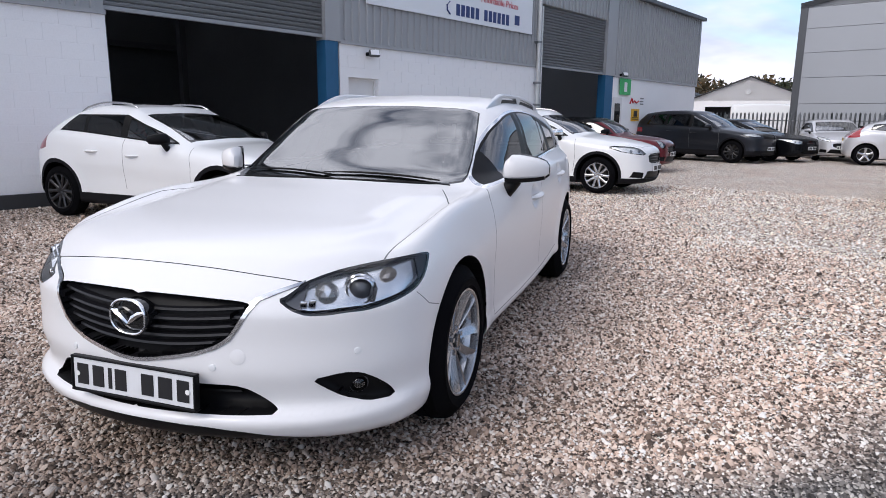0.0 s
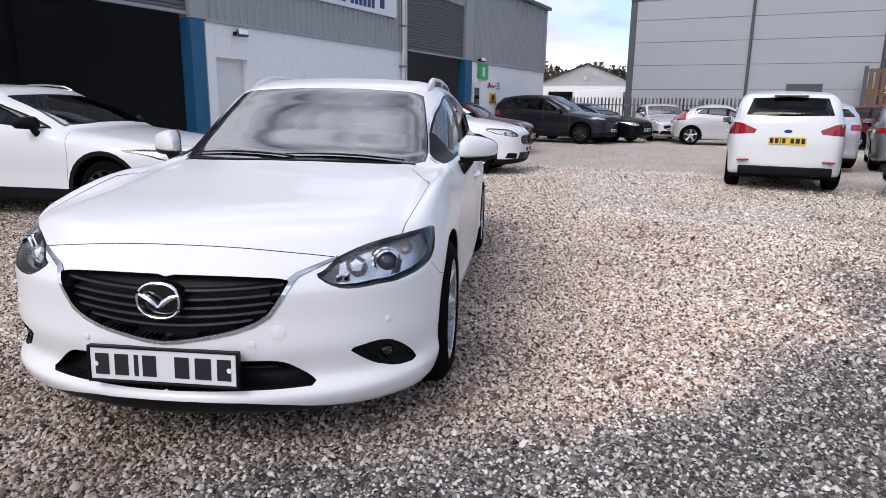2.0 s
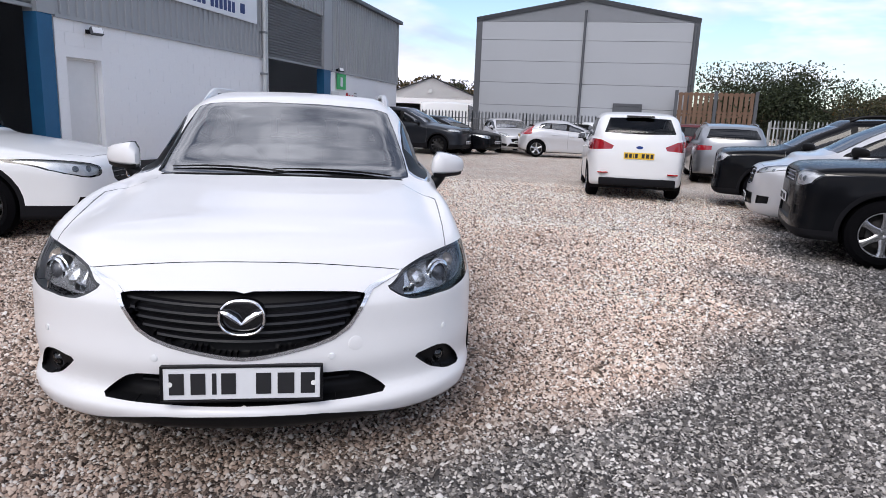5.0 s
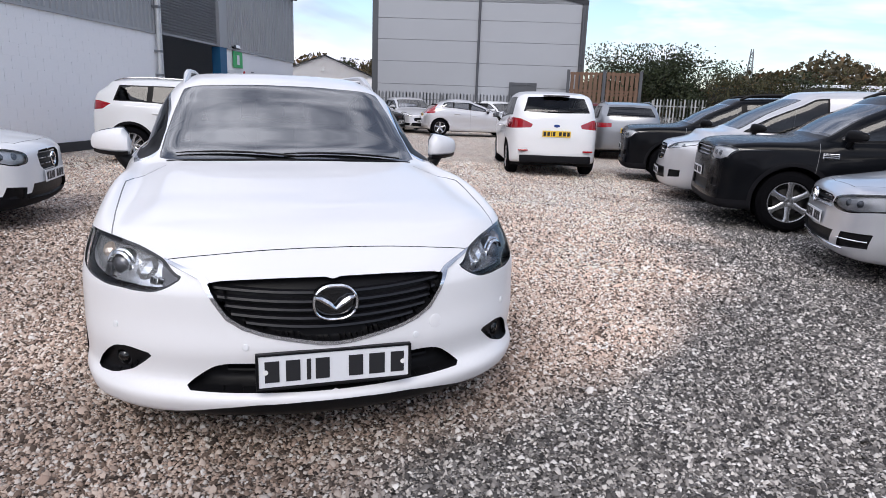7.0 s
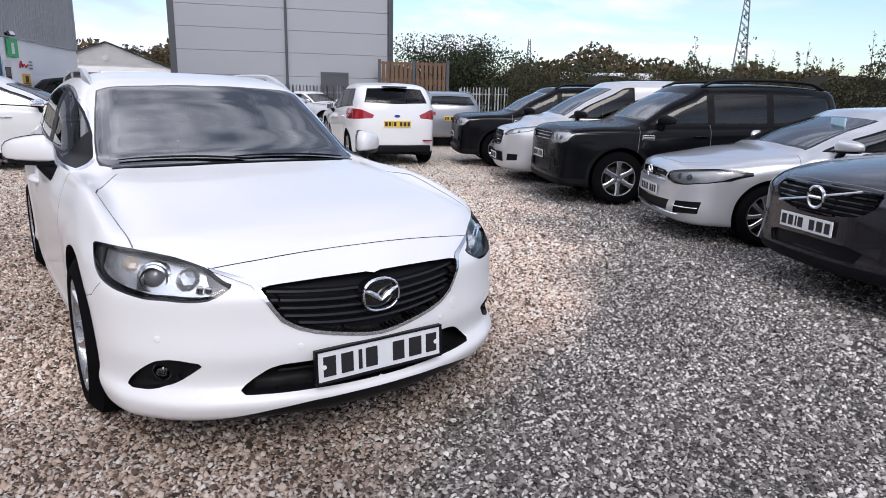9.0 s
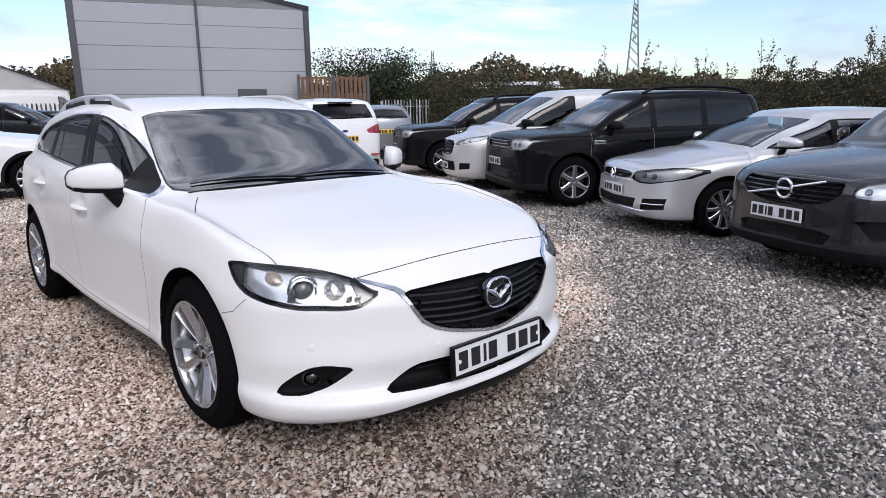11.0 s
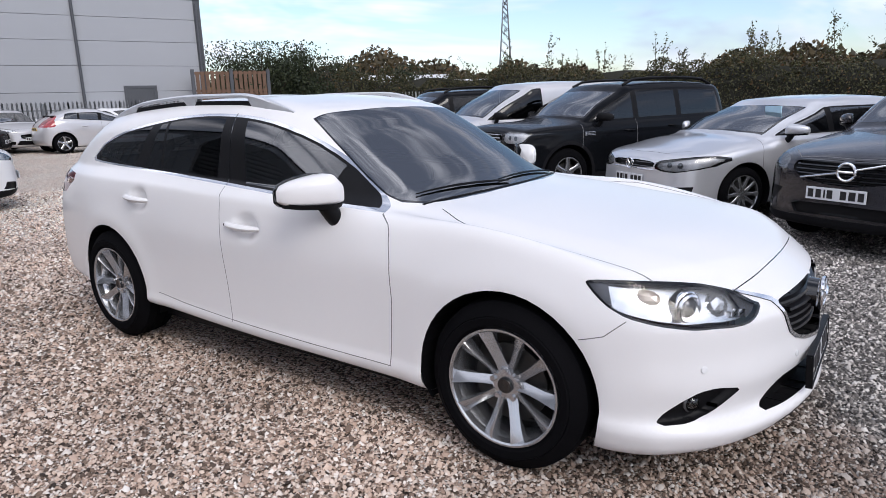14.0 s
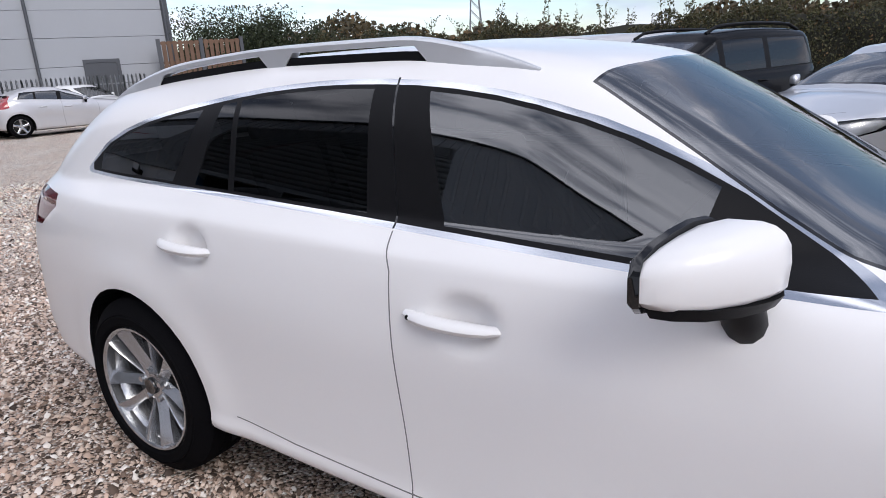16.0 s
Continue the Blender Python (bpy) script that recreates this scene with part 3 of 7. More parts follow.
def wing_mirror(root, y, z, x, mat, size=1.0, foot=TRIM, rim=False):
    """A pair of door mirrors: painted shell on a black foot, with the glass behind."""
    sections = ((-0.004, -0.045, -0.015, -0.028, 0.012), (0.008, -0.066, 0.02, -0.040, 0.050), (0.035, -0.070, 0.055, -0.045, 0.080), (0.065, -0.058, 0.078, -0.045, 0.079),
                (0.11, -0.030, 0.097, -0.043, 0.071), (0.155, 0.012, 0.112, -0.040, 0.060), (0.187, 0.055, 0.122, -0.034, 0.045), (0.203, 0.090, 0.122, -0.020, 0.022))
    for s in (1, -1):
        bm = bmesh.new()
        rings = []
        for a, ya, yb, za, zb in sections:
            ring = []
            for q in range(18):
                t = 2 * math.pi * q / 18
                co, si = math.cos(t), math.sin(t)
                cy, cz = math.copysign(abs(co) ** (0.35 if co > 0 else 0.8), co), math.copysign(abs(si) ** (0.75 if si > 0 else 0.4), si)
                ring.append(bm.verts.new((s * (x + a * size), y + ((ya + yb) / 2 + (yb - ya) / 2 * cy) * size, z + ((za + zb) / 2 + (zb - za) / 2 * cz) * size)))
            rings.append(ring)
        for q, w in zip(rings, rings[1:]):
            for i in range(18):
                bm.faces.new((q[i], q[(i + 1) % 18], w[(i + 1) % 18], w[i]))
        bm.faces.new(rings[0])
        bm.faces.new(rings[-1])
        shell = part("door_mirror", bm, mat, root, smooth=True)
        bm = bmesh.new()
        rows = []
        for a, ya, yb, za, zb in sections[1:-1]:
            ya, yb = ya + 0.006, yb - 0.006
            rows.append([bm.verts.new((s * (x + a * size), y + b * size, z + (za + h) * size)) for b, h in ((ya, 0.006), (ya + 0.012, -0.014), (yb - 0.012, -0.014), (yb, 0.006))])
        for p, q in zip(rows, rows[1:]):
            for i in range(4):
                bm.faces.new((p[i], p[(i + 1) % 4], q[(i + 1) % 4], q[i]))
        bm.faces.new(rows[0])
        bm.faces.new(rows[-1])
        tube(bm, [(s * (x + 0.055 * size), y + 0.0, z - 0.045 * size), (s * (x + 0.03), y - 0.005, z - 0.08 * size), (s * (x + 0.0), y - 0.008, z - 0.115 * size), (s * (x - 0.035), y - 0.008, z - 0.13 * size), (s * (x - 0.09), y - 0.008, z - 0.13 * size)], [0.034 * size, 0.036 * size, 0.038 * size, 0.04 * size, 0.042 * size], 12)
        part("mirror_foot", bm, foot, shell, "black mirror foot", smooth=True)
        bm = bmesh.new()
        rows = []
        for a, ya, yb, za, zb in sections[2:-1]:
            h = (zb - za) * 0.09
            back = 0.012 if rim else 0.0
            rows.append([bm.verts.new((s * (x + a * size), y + (yb + back + d) * size, z + q * size)) for d, q in ((0.0025, za + h), (0.0025, zb - h), (-0.01, zb - h), (-0.01, za + h))])
        for p, q in zip(rows, rows[1:]):
            for i in range(4):
                bm.faces.new((p[i], p[(i + 1) % 4], q[(i + 1) % 4], q[i]))
        part("mirror_glass", bm, CHROME, shell, "mirror glass")
        if rim:
            bm = bmesh.new()
            rows = []
            for a, ya, yb, za, zb in sections[1:]:
                rows.append([bm.verts.new((s * (x + a * size * 1.01), y + (yb + d) * size, z + q * size)) for d, q in ((-0.006, za - 0.008), (-0.006, zb - 0.001), (0.004, zb + 0.002), (0.012, zb - 0.004), (0.012, za - 0.002), (0.004, za - 0.010))])
            for p, q in zip(rows, rows[1:]):
                for i in range(6):
                    bm.faces.new((p[i], p[(i + 1) % 6], q[(i + 1) % 6], q[i]))
            bm.faces.new(rows[0])
            bm.faces.new(rows[-1])
            part("mirror_rim", bm, GLOSSY, shell, "black mirror rim", smooth=True)


def door_handles(root, field, spots, mat, length=0.22, rise=0.0):
    for s in (1, -1):
        for y, z in spots:
            x = on_skin(field, s * 1.1, z + 0.012, y - length * 0.45, 0, s)[0]
            x2 = on_skin(field, s * 1.1, z + 0.012, y + length * 0.45, 0, s)[0]
            bm = bmesh.new()
            pts = []
            for k in range(9):
                t = k / 8
                bulge = 0.028 * math.sin(math.pi * t) ** 0.6
                pts.append((x + (x2 - x) * t + s * (bulge - 0.004), y + length * (t - 0.5), z + rise * (t - 0.5)))
            tube(bm, pts, [0.013, 0.018, 0.021, 0.022, 0.022, 0.022, 0.021, 0.018, 0.013], 10, True, 0.75)
            part("door_handle", bm, mat, root, smooth=True)


def number_plate(root, x, y, z, tilt, yaw, mat, surround=True, width=0.52, bars=7):
    """A plate with plain dark bars for its characters."""
    m = pose(x, y, z, tilt, 0, yaw)
    bm = boxed(-width / 2, width / 2, -0.006, 0.004, -0.0555, 0.0555, bevel=0.002, m=m)
    plate = part("number_plate", bm, mat, root)
    cells = [0.07, 0.07, 0.03, 0.07, 0.0, 0.072, 0.078, 0.07]
    at = -sum(cells) / 2 - 0.045 / 2 + 0.0
    for wd in cells:
        if wd == 0:
            at += 0.045
            continue
        part("bar", boxed(at + 0.012, at + wd - 0.010 if wd > 0.05 else at + wd - 0.004, -0.009, -0.0055, -0.037, 0.037, m=m), INK, plate, "plain dark bar")
        at += wd
    if surround:
        bm = bmesh.new()
        for a in ((-width / 2 - 0.010, width / 2 + 0.010, 0.056, 0.064), (-width / 2 - 0.010, width / 2 + 0.010, -0.066, -0.056)):
            box(bm, a[0], a[1], -0.011, 0.014, a[2], a[3], 0.003, m)
        for a in ((-width / 2 - 0.010, -width / 2 - 0.001), (width / 2 + 0.001, width / 2 + 0.010)):
            box(bm, a[0], a[1], -0.011, 0.014, -0.056, 0.056, 0.003, m)
        part("plate_surround", bm, TRIM, plate, "black plastic surround")
        for sx in (-1, 1):
            bm = bmesh.new()
            disc(bm, -0.010, 0.009, 12, "y", (sx * 0.238, 0, 0), 0.004)
            bmesh.ops.transform(bm, matrix=m, verts=bm.verts)
            part("plate_screw", bm, PAPER, plate, "white screw cap")


def cabin(root, c, right_drive=True):
    """Dashboard, steering wheel, seats and floor inside the glass."""
    cy, w, b = c["cowl"], c["half"] * 0.78, c["belt"][0][1]
    bm = bmesh.new()
    box(bm, -w, w, cy + 0.05, cy + 0.62, b - 0.35, b - 0.035, 0.05)
    part("dashboard", bm, PLASTIC, root, smooth=True)
    end = c["tail"][-2][1] - 0.35
    bm = boxed(-w, w, cy + 0.2, end, 0.32, 0.45)
    part("cabin_floor", bm, CLOTH, root)
    s = -1 if right_drive else 1
    bm = bmesh.new()
    ring = [(s * 0.36 + 0.185 * math.cos(t), cy + 0.78 + 0.06 * math.sin(t), b - 0.06 + 0.175 * math.sin(t)) for t in [2 * math.pi * k / 20 for k in range(21)]]
    tube(bm, ring, 0.014, 6, False)
    tube(bm, [(s * 0.36 - 0.18, cy + 0.78, b - 0.06), (s * 0.36 + 0.18, cy + 0.78, b - 0.06)], 0.022, 6)
    tube(bm, [(s * 0.36, cy + 0.78, b - 0.06), (s * 0.36, cy + 0.55, b - 0.12)], 0.05, 8)
    part("steering_wheel", bm, TRIM, root, smooth=True)
    rows = [(cy + 1.30, (-0.37, 0.37), 0.24), (cy + 2.15, (-0.42, 0.0, 0.42), 0.2)]
    if c.get("two_seats"):
        rows = rows[:1]
    lift = b - 0.95
    for y, xs, hw in rows:
        for x in xs:
            bm = bmesh.new()
            box(bm, x - hw, x + hw, y - 0.42, y + 0.08, 0.42 + lift, 0.58 + lift, 0.05)
            box(bm, x - hw, x + hw, -0.06, 0.06, 0.0, 0.56, 0.045, pose(0, y + 0.06, 0.5 + lift, -16))
            seat = part("seat", bm, CLOTH, root, smooth=True)
            bm = boxed(x - 0.125, x + 0.125, -0.05, 0.05, 0.60, 0.77, bevel=0.04, m=pose(0, y + 0.06, 0.5 + lift, -16))
            part("headrest", bm, CLOTH, seat, smooth=True)


def wheel_wells(root, c):
    """Black liners in the wheel arches, and a dark floor pan between them."""
    field = body_field(c)
    xs = np.linspace(c["half"] + 0.06, c["half"] * 0.8, 60)
    for hy in (0.0, c["wheelbase"]):
        for s in (1, -1):
            bm = bmesh.new()
            ra = c["arch"]
            rows = []
            for k in range(25):
                t = math.pi * (-0.12 + 1.24 * k / 24)
                py, pz = hy + ra * 1.006 * math.cos(t), c["wheel"] + ra * 1.006 * math.sin(t)
                inside = np.nonzero(field(np.stack([xs, 0 * xs + py, 0 * xs + max(pz, c["low"][1][1] + 0.06)], 1)) < 0)[0]
                out = float(xs[inside[0]]) if len(inside) else c["half"] * 0.9
                rows.append([bm.verts.new((s * q, py, pz)) for q in (out - 0.003, c["half"] * 0.5)])
            inner = [r[1] for r in rows]
            for a, b in zip(rows, rows[1:]):
                bm.faces.new((a[0], b[0], b[1], a[1]))
            bm.faces.new(inner)
            part("wheel_arch_liner", bm, TRIM, root)
    bm = boxed(-c["half"] * 0.8, c["half"] * 0.8, c["nose"][0][1] + 0.35, c["tail"][0][1] - 0.3, c["low"][0][1] - 0.02, c["low"][0][1] + 0.06)
    part("floor_pan", bm, TRIM, root)


def wipers(root, field, c, arms, roof_z):
    for (x0, x1, y0, z0, y1, z1) in arms:
        bm = bmesh.new()
        pts = []
        for k in range(9):
            t = k / 8
            x, y, z = x0 + (x1 - x0) * t, y0 + (y1 - y0) * t, z0 + (z1 - z0) * t
            p = on_skin(field, x, z + 0.3, y, 2, 1)
            pts.append((p[0], p[1] - 0.005, p[2] + 0.008))
        tube(bm, pts, [0.004, 0.005, 0.006, 0.006, 0.006, 0.006, 0.005, 0.004, 0.003], 6)
        part("wiper", bm, TRIM, root, smooth=True)


def pane(lo, hi, yb0, yb1, yt0, yt1, n=7):
    """The outline of a side window between a lower and an upper line."""
    low = [(yb0 + (yb1 - yb0) * k / n, lo(yb0 + (yb1 - yb0) * k / n)) for k in range(n + 1)]
    up = [(yt1 + (yt0 - yt1) * k / n, hi(yt1 + (yt0 - yt1) * k / n)) for k in range(n + 1)]
    return [(float(a), float(b)) for a, b in low + up]


def circle(y, z, r, n=44):
    return [(y + r * math.cos(2 * math.pi * k / n), z + r * math.sin(2 * math.pi * k / n)) for k in range(n)]


def arch_regions(c):
    half, out = c["half"], []
    for hy in (0.0, c["wheelbase"]):
        out.append(("arch", TRIM, "side", circle(hy, c["wheel"], c["arch"]), lambda p: p.x > half * 0.5, {"void": True}))
    return out


def slats(root, name, zs, half_at, bow, y_at, mat, thick=0.008, depth=0.02, sag=0.0, label="", n=12):
    """Grille bars that follow the bow of the nose."""
    for z in zs:
        h = half_at(z)
        bm = bmesh.new()
        rows = []
        for k in range(n + 1):
            x = -h + 2 * h * k / n
            y, dz = y_at(z) + bow(abs(x)), -sag * (1 - (x / h) ** 2)
            rows.append([bm.verts.new((x, y + a, z + dz + b)) for a, b in ((0, -thick), (0.003, thick * 0.3), (depth, thick), (depth, -thick))])
        for a, b in zip(rows, rows[1:]):
            for i in range(4):
                bm.faces.new((a[i], a[(i + 1) % 4], b[(i + 1) % 4], b[i]))
        part(name, bm, mat, root, label)


def roof_rails(root, pts, r, mat, foot=None, flat=1.0):
    for s in (1, -1):
        bm = bmesh.new()
        tube(bm, [(s * x, y, z) for x, y, z in pts], r, 8, True, flat)
        part("roof_rail", bm, mat, root, smooth=True)


# ---- the white estate in the middle ----
def hero_estate(m):
    root = thing("estate_car", m, "white estate car with silver roof rails parked on gravel", "car")
    c = dict(
        half=0.92, wheelbase=2.75, wheel=0.335, arch=0.378, cowl=0.50, flare=0.012, lean=0.312, lean_more=0.01, sweep=0.196,
        top=[(-0.98, 0.6376), (-0.86, 0.7219), (-0.74, 0.8026), (-0.5, 0.8617), (-0.2, 0.8968), (0.15, 0.9398), (0.44, 0.9757), (0.54, 1.012), (0.75, 1.131), (1, 1.276), (1.22, 1.382), (1.4, 1.415), (1.7, 1.443), (2.1, 1.444), (2.6, 1.42), (3.1, 1.364), (3.45, 1.31), (3.9, 1.186)],
        belt=[(-1, 0.9766), (0, 1.003), (0.63, 0.9987), (1.6, 1.022), (2.5, 1.049), (3.1, 1.048), (3.9, 1.053)],
        plan=[(-1, 0.9546), (-0.3, 0.9797), (0.5, 0.9937), (1.5, 1.02), (2.75, 0.9882), (3.3, 0.9366), (3.9, 0.8693)],
        flank=[(0, 0.8939), (0.2, 0.9407), (0.3, 0.9683), (0.345, 0.9613), (0.5, 0.9651), (0.7, 0.9742), (0.82, 0.964), (0.93, 0.9395), (1, 0.8485)],
        nose=[(0.1, -0.8431), (0.18, -0.8914), (0.23, -0.9341), (0.275, -0.9535), (0.33, -0.9051), (0.45, -0.9296), (0.55, -0.9217), (0.63, -0.9213), (0.7, -0.8809), (0.78, -0.7952), (1.5, -0.4016)],
        tail=[(0.1, 3.608), (0.25, 3.752), (0.45, 3.834), (0.7, 3.808), (0.9, 3.747), (1.05, 3.639), (1.3, 3.417), (1.5, 3.275)],
        low=[(-1, 0.175), (-0.4, 0.17), (0.3, 0.215), (1.6, 0.25), (2.4, 0.272), (3.9, 0.3)],
        bow_nose=(0.343, 0.243), bow_tail=(0.061, 0.312), crown=(0.02, 0.053), round=(0.291, 0.209, 0.04, 0.285),
        dents=[(1.4, 0.825), (2.365, 0.897)], wing=(0.121, 0.825, 0.066, 0.099, 0.604),
    )
    lo = curve_through([(0.5, 0.937), (0.605, 0.941), (0.78, 0.951), (1.0, 0.967), (1.187, 0.978), (1.46, 0.994), (1.637, 1.004), (1.96, 1.022), (2.24, 1.036), (2.545, 1.050), (2.985, 1.070), (3.2, 1.090)])
    hi = curve_through([(0.60, 0.942), (0.70, 0.995), (0.81, 1.07), (0.92, 1.135), (1.03, 1.190), (1.14, 1.237), (1.26, 1.277), (1.39, 1.310), (1.55, 1.335), (1.71, 1.349), (1.91, 1.354), (2.12, 1.346), (2.41, 1.314), (2.75, 1.257), (2.97, 1.180), (3.06, 1.115), (3.09, 1.084)])
    outer = pane(lo, hi, 0.605, 3.07, 0.61, 3.082, 22)
    lo2, hi2 = (lambda y: lo(y) + 0.011), (lambda y: hi(y) - 0.013)
    inner = pane(lo2, hi2, 0.652, 3.045, 0.662, 3.05, 22)
    lo3, hi3 = (lambda y: lo(y) + 0.020), (lambda y: hi(y) - 0.024)
    flank = lambda p: p.x > 0.42
    nose = lambda p: p.y < -0.25 and p.z < 0.9
    screen = lambda p: p.y < 1.75 and p.z > 0.9
    grille = [(-0.05, 0.696), (0.20, 0.695), (0.418, 0.684), (0.404, 0.652), (0.376, 0.606), (0.350, 0.568), (0.302, 0.537), (0.242, 0.516), (0.185, 0.503), (0.115, 0.490), (0.055, 0.480), (0.0, 0.476), (-0.05, 0.476)]
    lamp = [(0.381, 0.786), (0.34, 0.791), (0.276, 0.791), (0.173, 0.785), (0.10, 0.780), (0.019, 0.770), (-0.05, 0.754), (-0.112, 0.736), (-0.178, 0.698), (-0.206, 0.689), (-0.174, 0.661), (-0.129, 0.643),
            (-0.057, 0.642), (-0.007, 0.646), (0.073, 0.646), (0.117, 0.652), (0.197, 0.664), (0.280, 0.684), (0.326, 0.711), (0.352, 0.738), (0.372, 0.768)]
    intake = [(-0.05, 0.405), (0.26, 0.403), (0.36, 0.401), (0.403, 0.389), (0.445, 0.358), (0.508, 0.302), (0.391, 0.299), (0.25, 0.299), (-0.05, 0.298)]
    fog = [(0.815, 0.310), (0.797, 0.355), (0.766, 0.400), (0.735, 0.428), (0.69, 0.437), (0.60, 0.419), (0.64, 0.377), (0.68, 0.342), (0.745, 0.314)]
    door1 = [(0.61, 0.935), (0.585, 0.920), (0.558, 0.900), (0.545, 0.870), (0.52, 0.735), (0.519, 0.6), (0.545, 0.30), (1.578, 0.315), (1.592, 0.65), (1.602, 0.85), (1.632, 1.0)]
    bonnet = [(-0.05, -0.777), (0.12, -0.774), (0.25, -0.765), (0.38, -0.750), (0.48, -0.731), (0.556, -0.713), (0.643, -0.617), (0.745, -0.50), (0.757, -0.323), (0.768, -0.072), (0.772, 0.10), (0.75, 0.19), (0.70, 0.31), (0.63, 0.43), (0.55, 0.47), (0.4, 0.428), (0.2, 0.41), (-0.05, 0.405)]
    edge = curve_through([(-0.1, -0.776), (0.0, -0.777), (0.12, -0.774), (0.25, -0.765), (0.38, -0.750), (0.48, -0.731), (0.57, -0.709)])
    regions = [
        ("front_door", WHITE, "side", door1, lambda p: p.x > 0.5, {"pair": True}),
        ("bonnet", WHITE, "top", bonnet, lambda p: p.z > 0.7 and p.y < 0.62, {}),
        ("window_trim", CHROME, "side", outer, flank, {"pair": True, "label": "thin chrome window strip"}),
        ("pillar_trim", TRIM, "side", inner, flank, {"pair": True, "label": "black window pillars"}),
        ("front_window", GLASS, "side", pane(lo3, hi3, 0.955, 1.50, 0.925, 1.598), flank, {"pair": True}),
        ("rear_window", PRIVACY, "side", pane(lo3, hi3, 1.735, 2.243, 1.77, 2.262), flank, {"pair": True, "label": "dark privacy glass"}),
        ("quarter_light", PRIVACY, "side", pane(lo3, hi3, 2.270, 2.428, 2.285, 2.345), flank, {"pair": True, "label": "dark privacy glass"}),
        ("load_window", PRIVACY, "side", pane(lo3, hi3, 2.546, 2.99, 2.436, 2.985), flank, {"pair": True, "label": "dark privacy glass"}),
        ("screen_border", GLOSSY, "top", [(-0.05, 0.415), (0.3, 0.428), (0.45, 0.455), (0.55, 0.487), (0.63, 0.54), (0.682, 0.61), (0.684, 0.68), (0.668, 0.82), (0.626, 1.04), (0.585, 1.222), (0.50, 1.208), (0.3, 1.177), (-0.05, 1.158)], lambda p: p.z > 0.90, {"label": "black windscreen edge"}),
        ("windscreen", SCREEN_DARK, "top", [(-0.05, 0.452), (0.3, 0.464), (0.45, 0.488), (0.55, 0.515), (0.622, 0.560), (0.670, 0.622), (0.674, 0.69), (0.659, 0.825), (0.617, 1.04), (0.577, 1.213), (0.49, 1.199), (0.3, 1.169), (-0.05, 1.150)], lambda p: p.z > 0.90, {}),
        ("grille_chrome", CHROME, "front", [(-0.05, 0.68), (0.40, 0.675), (0.428, 0.699), (0.475, 0.716), (0.553, 0.742), (0.556, 0.734), (0.485, 0.706), (0.440, 0.686)] + [p for p in grown(grille, 0.013)[3:12]] + [(-0.05, 0.463)], nose, {"label": "chrome grille wing", "lift": 0.004}),
        ("grille", TRIM, "front", rounded(grille), nose, {"deep": 0.045, "label": "black grille backing"}),
        ("headlamp", CLEAR, "corner", rounded(lamp, 1), nose, {"pair": True, "label": "clear headlamp lens"}),
        ("headlamp_rim", GLOSSY, "corner", strip(rounded(lamp, 1) + rounded(lamp, 1)[:1], 0.007), nose, {"pair": True, "label": "black headlamp edge"}),
        ("lower_intake", TRIM, "front", rounded(intake, 1), nose, {"deep": 0.06, "label": "black lower intake"}),
        ("fog_recess", TRIM, "front", rounded(fog, 1), nose, {"deep": 0.035, "pair": True, "label": "black fog lamp recess"}),
        ("chin_spoiler", TRIM, "front", [(-0.05, 0.0), (0.90, 0.0), (0.90, 0.12), (0.72, 0.175), (0.6, 0.200), (0.53, 0.216), (0.40, 0.243), (0.28, 0.260), (0.1, 0.268), (-0.05, 0.269)], nose, {"label": "black chin spoiler"}),
        ("tail_lamp", LAMP_DARK, "side", [(3.235, 0.995), (3.42, 1.01), (3.62, 1.0), (3.9, 0.98), (3.9, 0.86), (3.5, 0.86), (3.40, 0.868), (3.23, 0.952)], lambda p: p.x > 0.35 and p.y > 3.0, {"pair": True, "label": "dark red tail lamp"}),
        ("rear_screen", PRIVACY, "front", [(-0.05, 1.08), (0.60, 1.08), (0.52, 1.30), (-0.05, 1.32)], lambda p: p.y > 3.3, {"label": "dark rear glass"}),
        ("door_gap", SEAM, "side", strip([(0.61, 0.938), (0.585, 0.922), (0.560, 0.902), (0.546, 0.875), (0.525, 0.76), (0.519, 0.6), (0.545, 0.30)], 0.0045), flank, {"pair": True, "label": "thin dark door gap"}),
        ("door_gap", SEAM, "side", strip([(1.632, 1.0), (1.604, 0.92), (1.601, 0.81), (1.592, 0.65), (1.583, 0.49), (1.578, 0.315)], 0.004), flank, {"pair": True, "label": "thin dark door gap"}),
        ("pillar_gap", GLOSSY, "side", strip([(1.635, 1.004), (1.66, 1.13), (1.705, 1.352)], 0.006), flank, {"pair": True, "label": "thin black pillar gap"}),
        ("sill_gap", SEAM, "side", strip([(0.54, 0.302), (1.0, 0.31), (1.6, 0.328), (2.0, 0.345), (2.25, 0.366)], 0.004), flank, {"pair": True, "label": "thin dark sill gap"}),
        ("bumper_gap", SEAM, "side", strip([(-0.452, 0.670), (-0.43, 0.652), (-0.385, 0.613), (-0.30, 0.588)], 0.0035), flank, {"pair": True, "label": "thin dark bumper gap"}),
        ("bonnet_gap", GLOSSY, "top", strip([(0.02 * k - 0.04, float(edge(0.02 * k - 0.04))) for k in range(31)], 0.003), lambda p: p.z > 0.66 and p.y < 0.62, {"label": "thin dark bonnet gap"}),
        ("bonnet_gap", SEAM, "top", strip([(0.746, -0.50), (0.751, -0.40), (0.757, -0.323), (0.768, -0.072), (0.772, 0.09)], 0.0045), lambda p: p.z > 0.66, {"pair": True, "label": "thin dark bonnet gap"}),
        ("bonnet_gap", GLOSSY, "top", strip([(0.772, 0.09), (0.752, 0.19), (0.70, 0.31), (0.635, 0.43)], 0.005), lambda p: p.z > 0.8, {"pair": True, "label": "thin dark bonnet gap"}),
    ] + arch_regions(c)
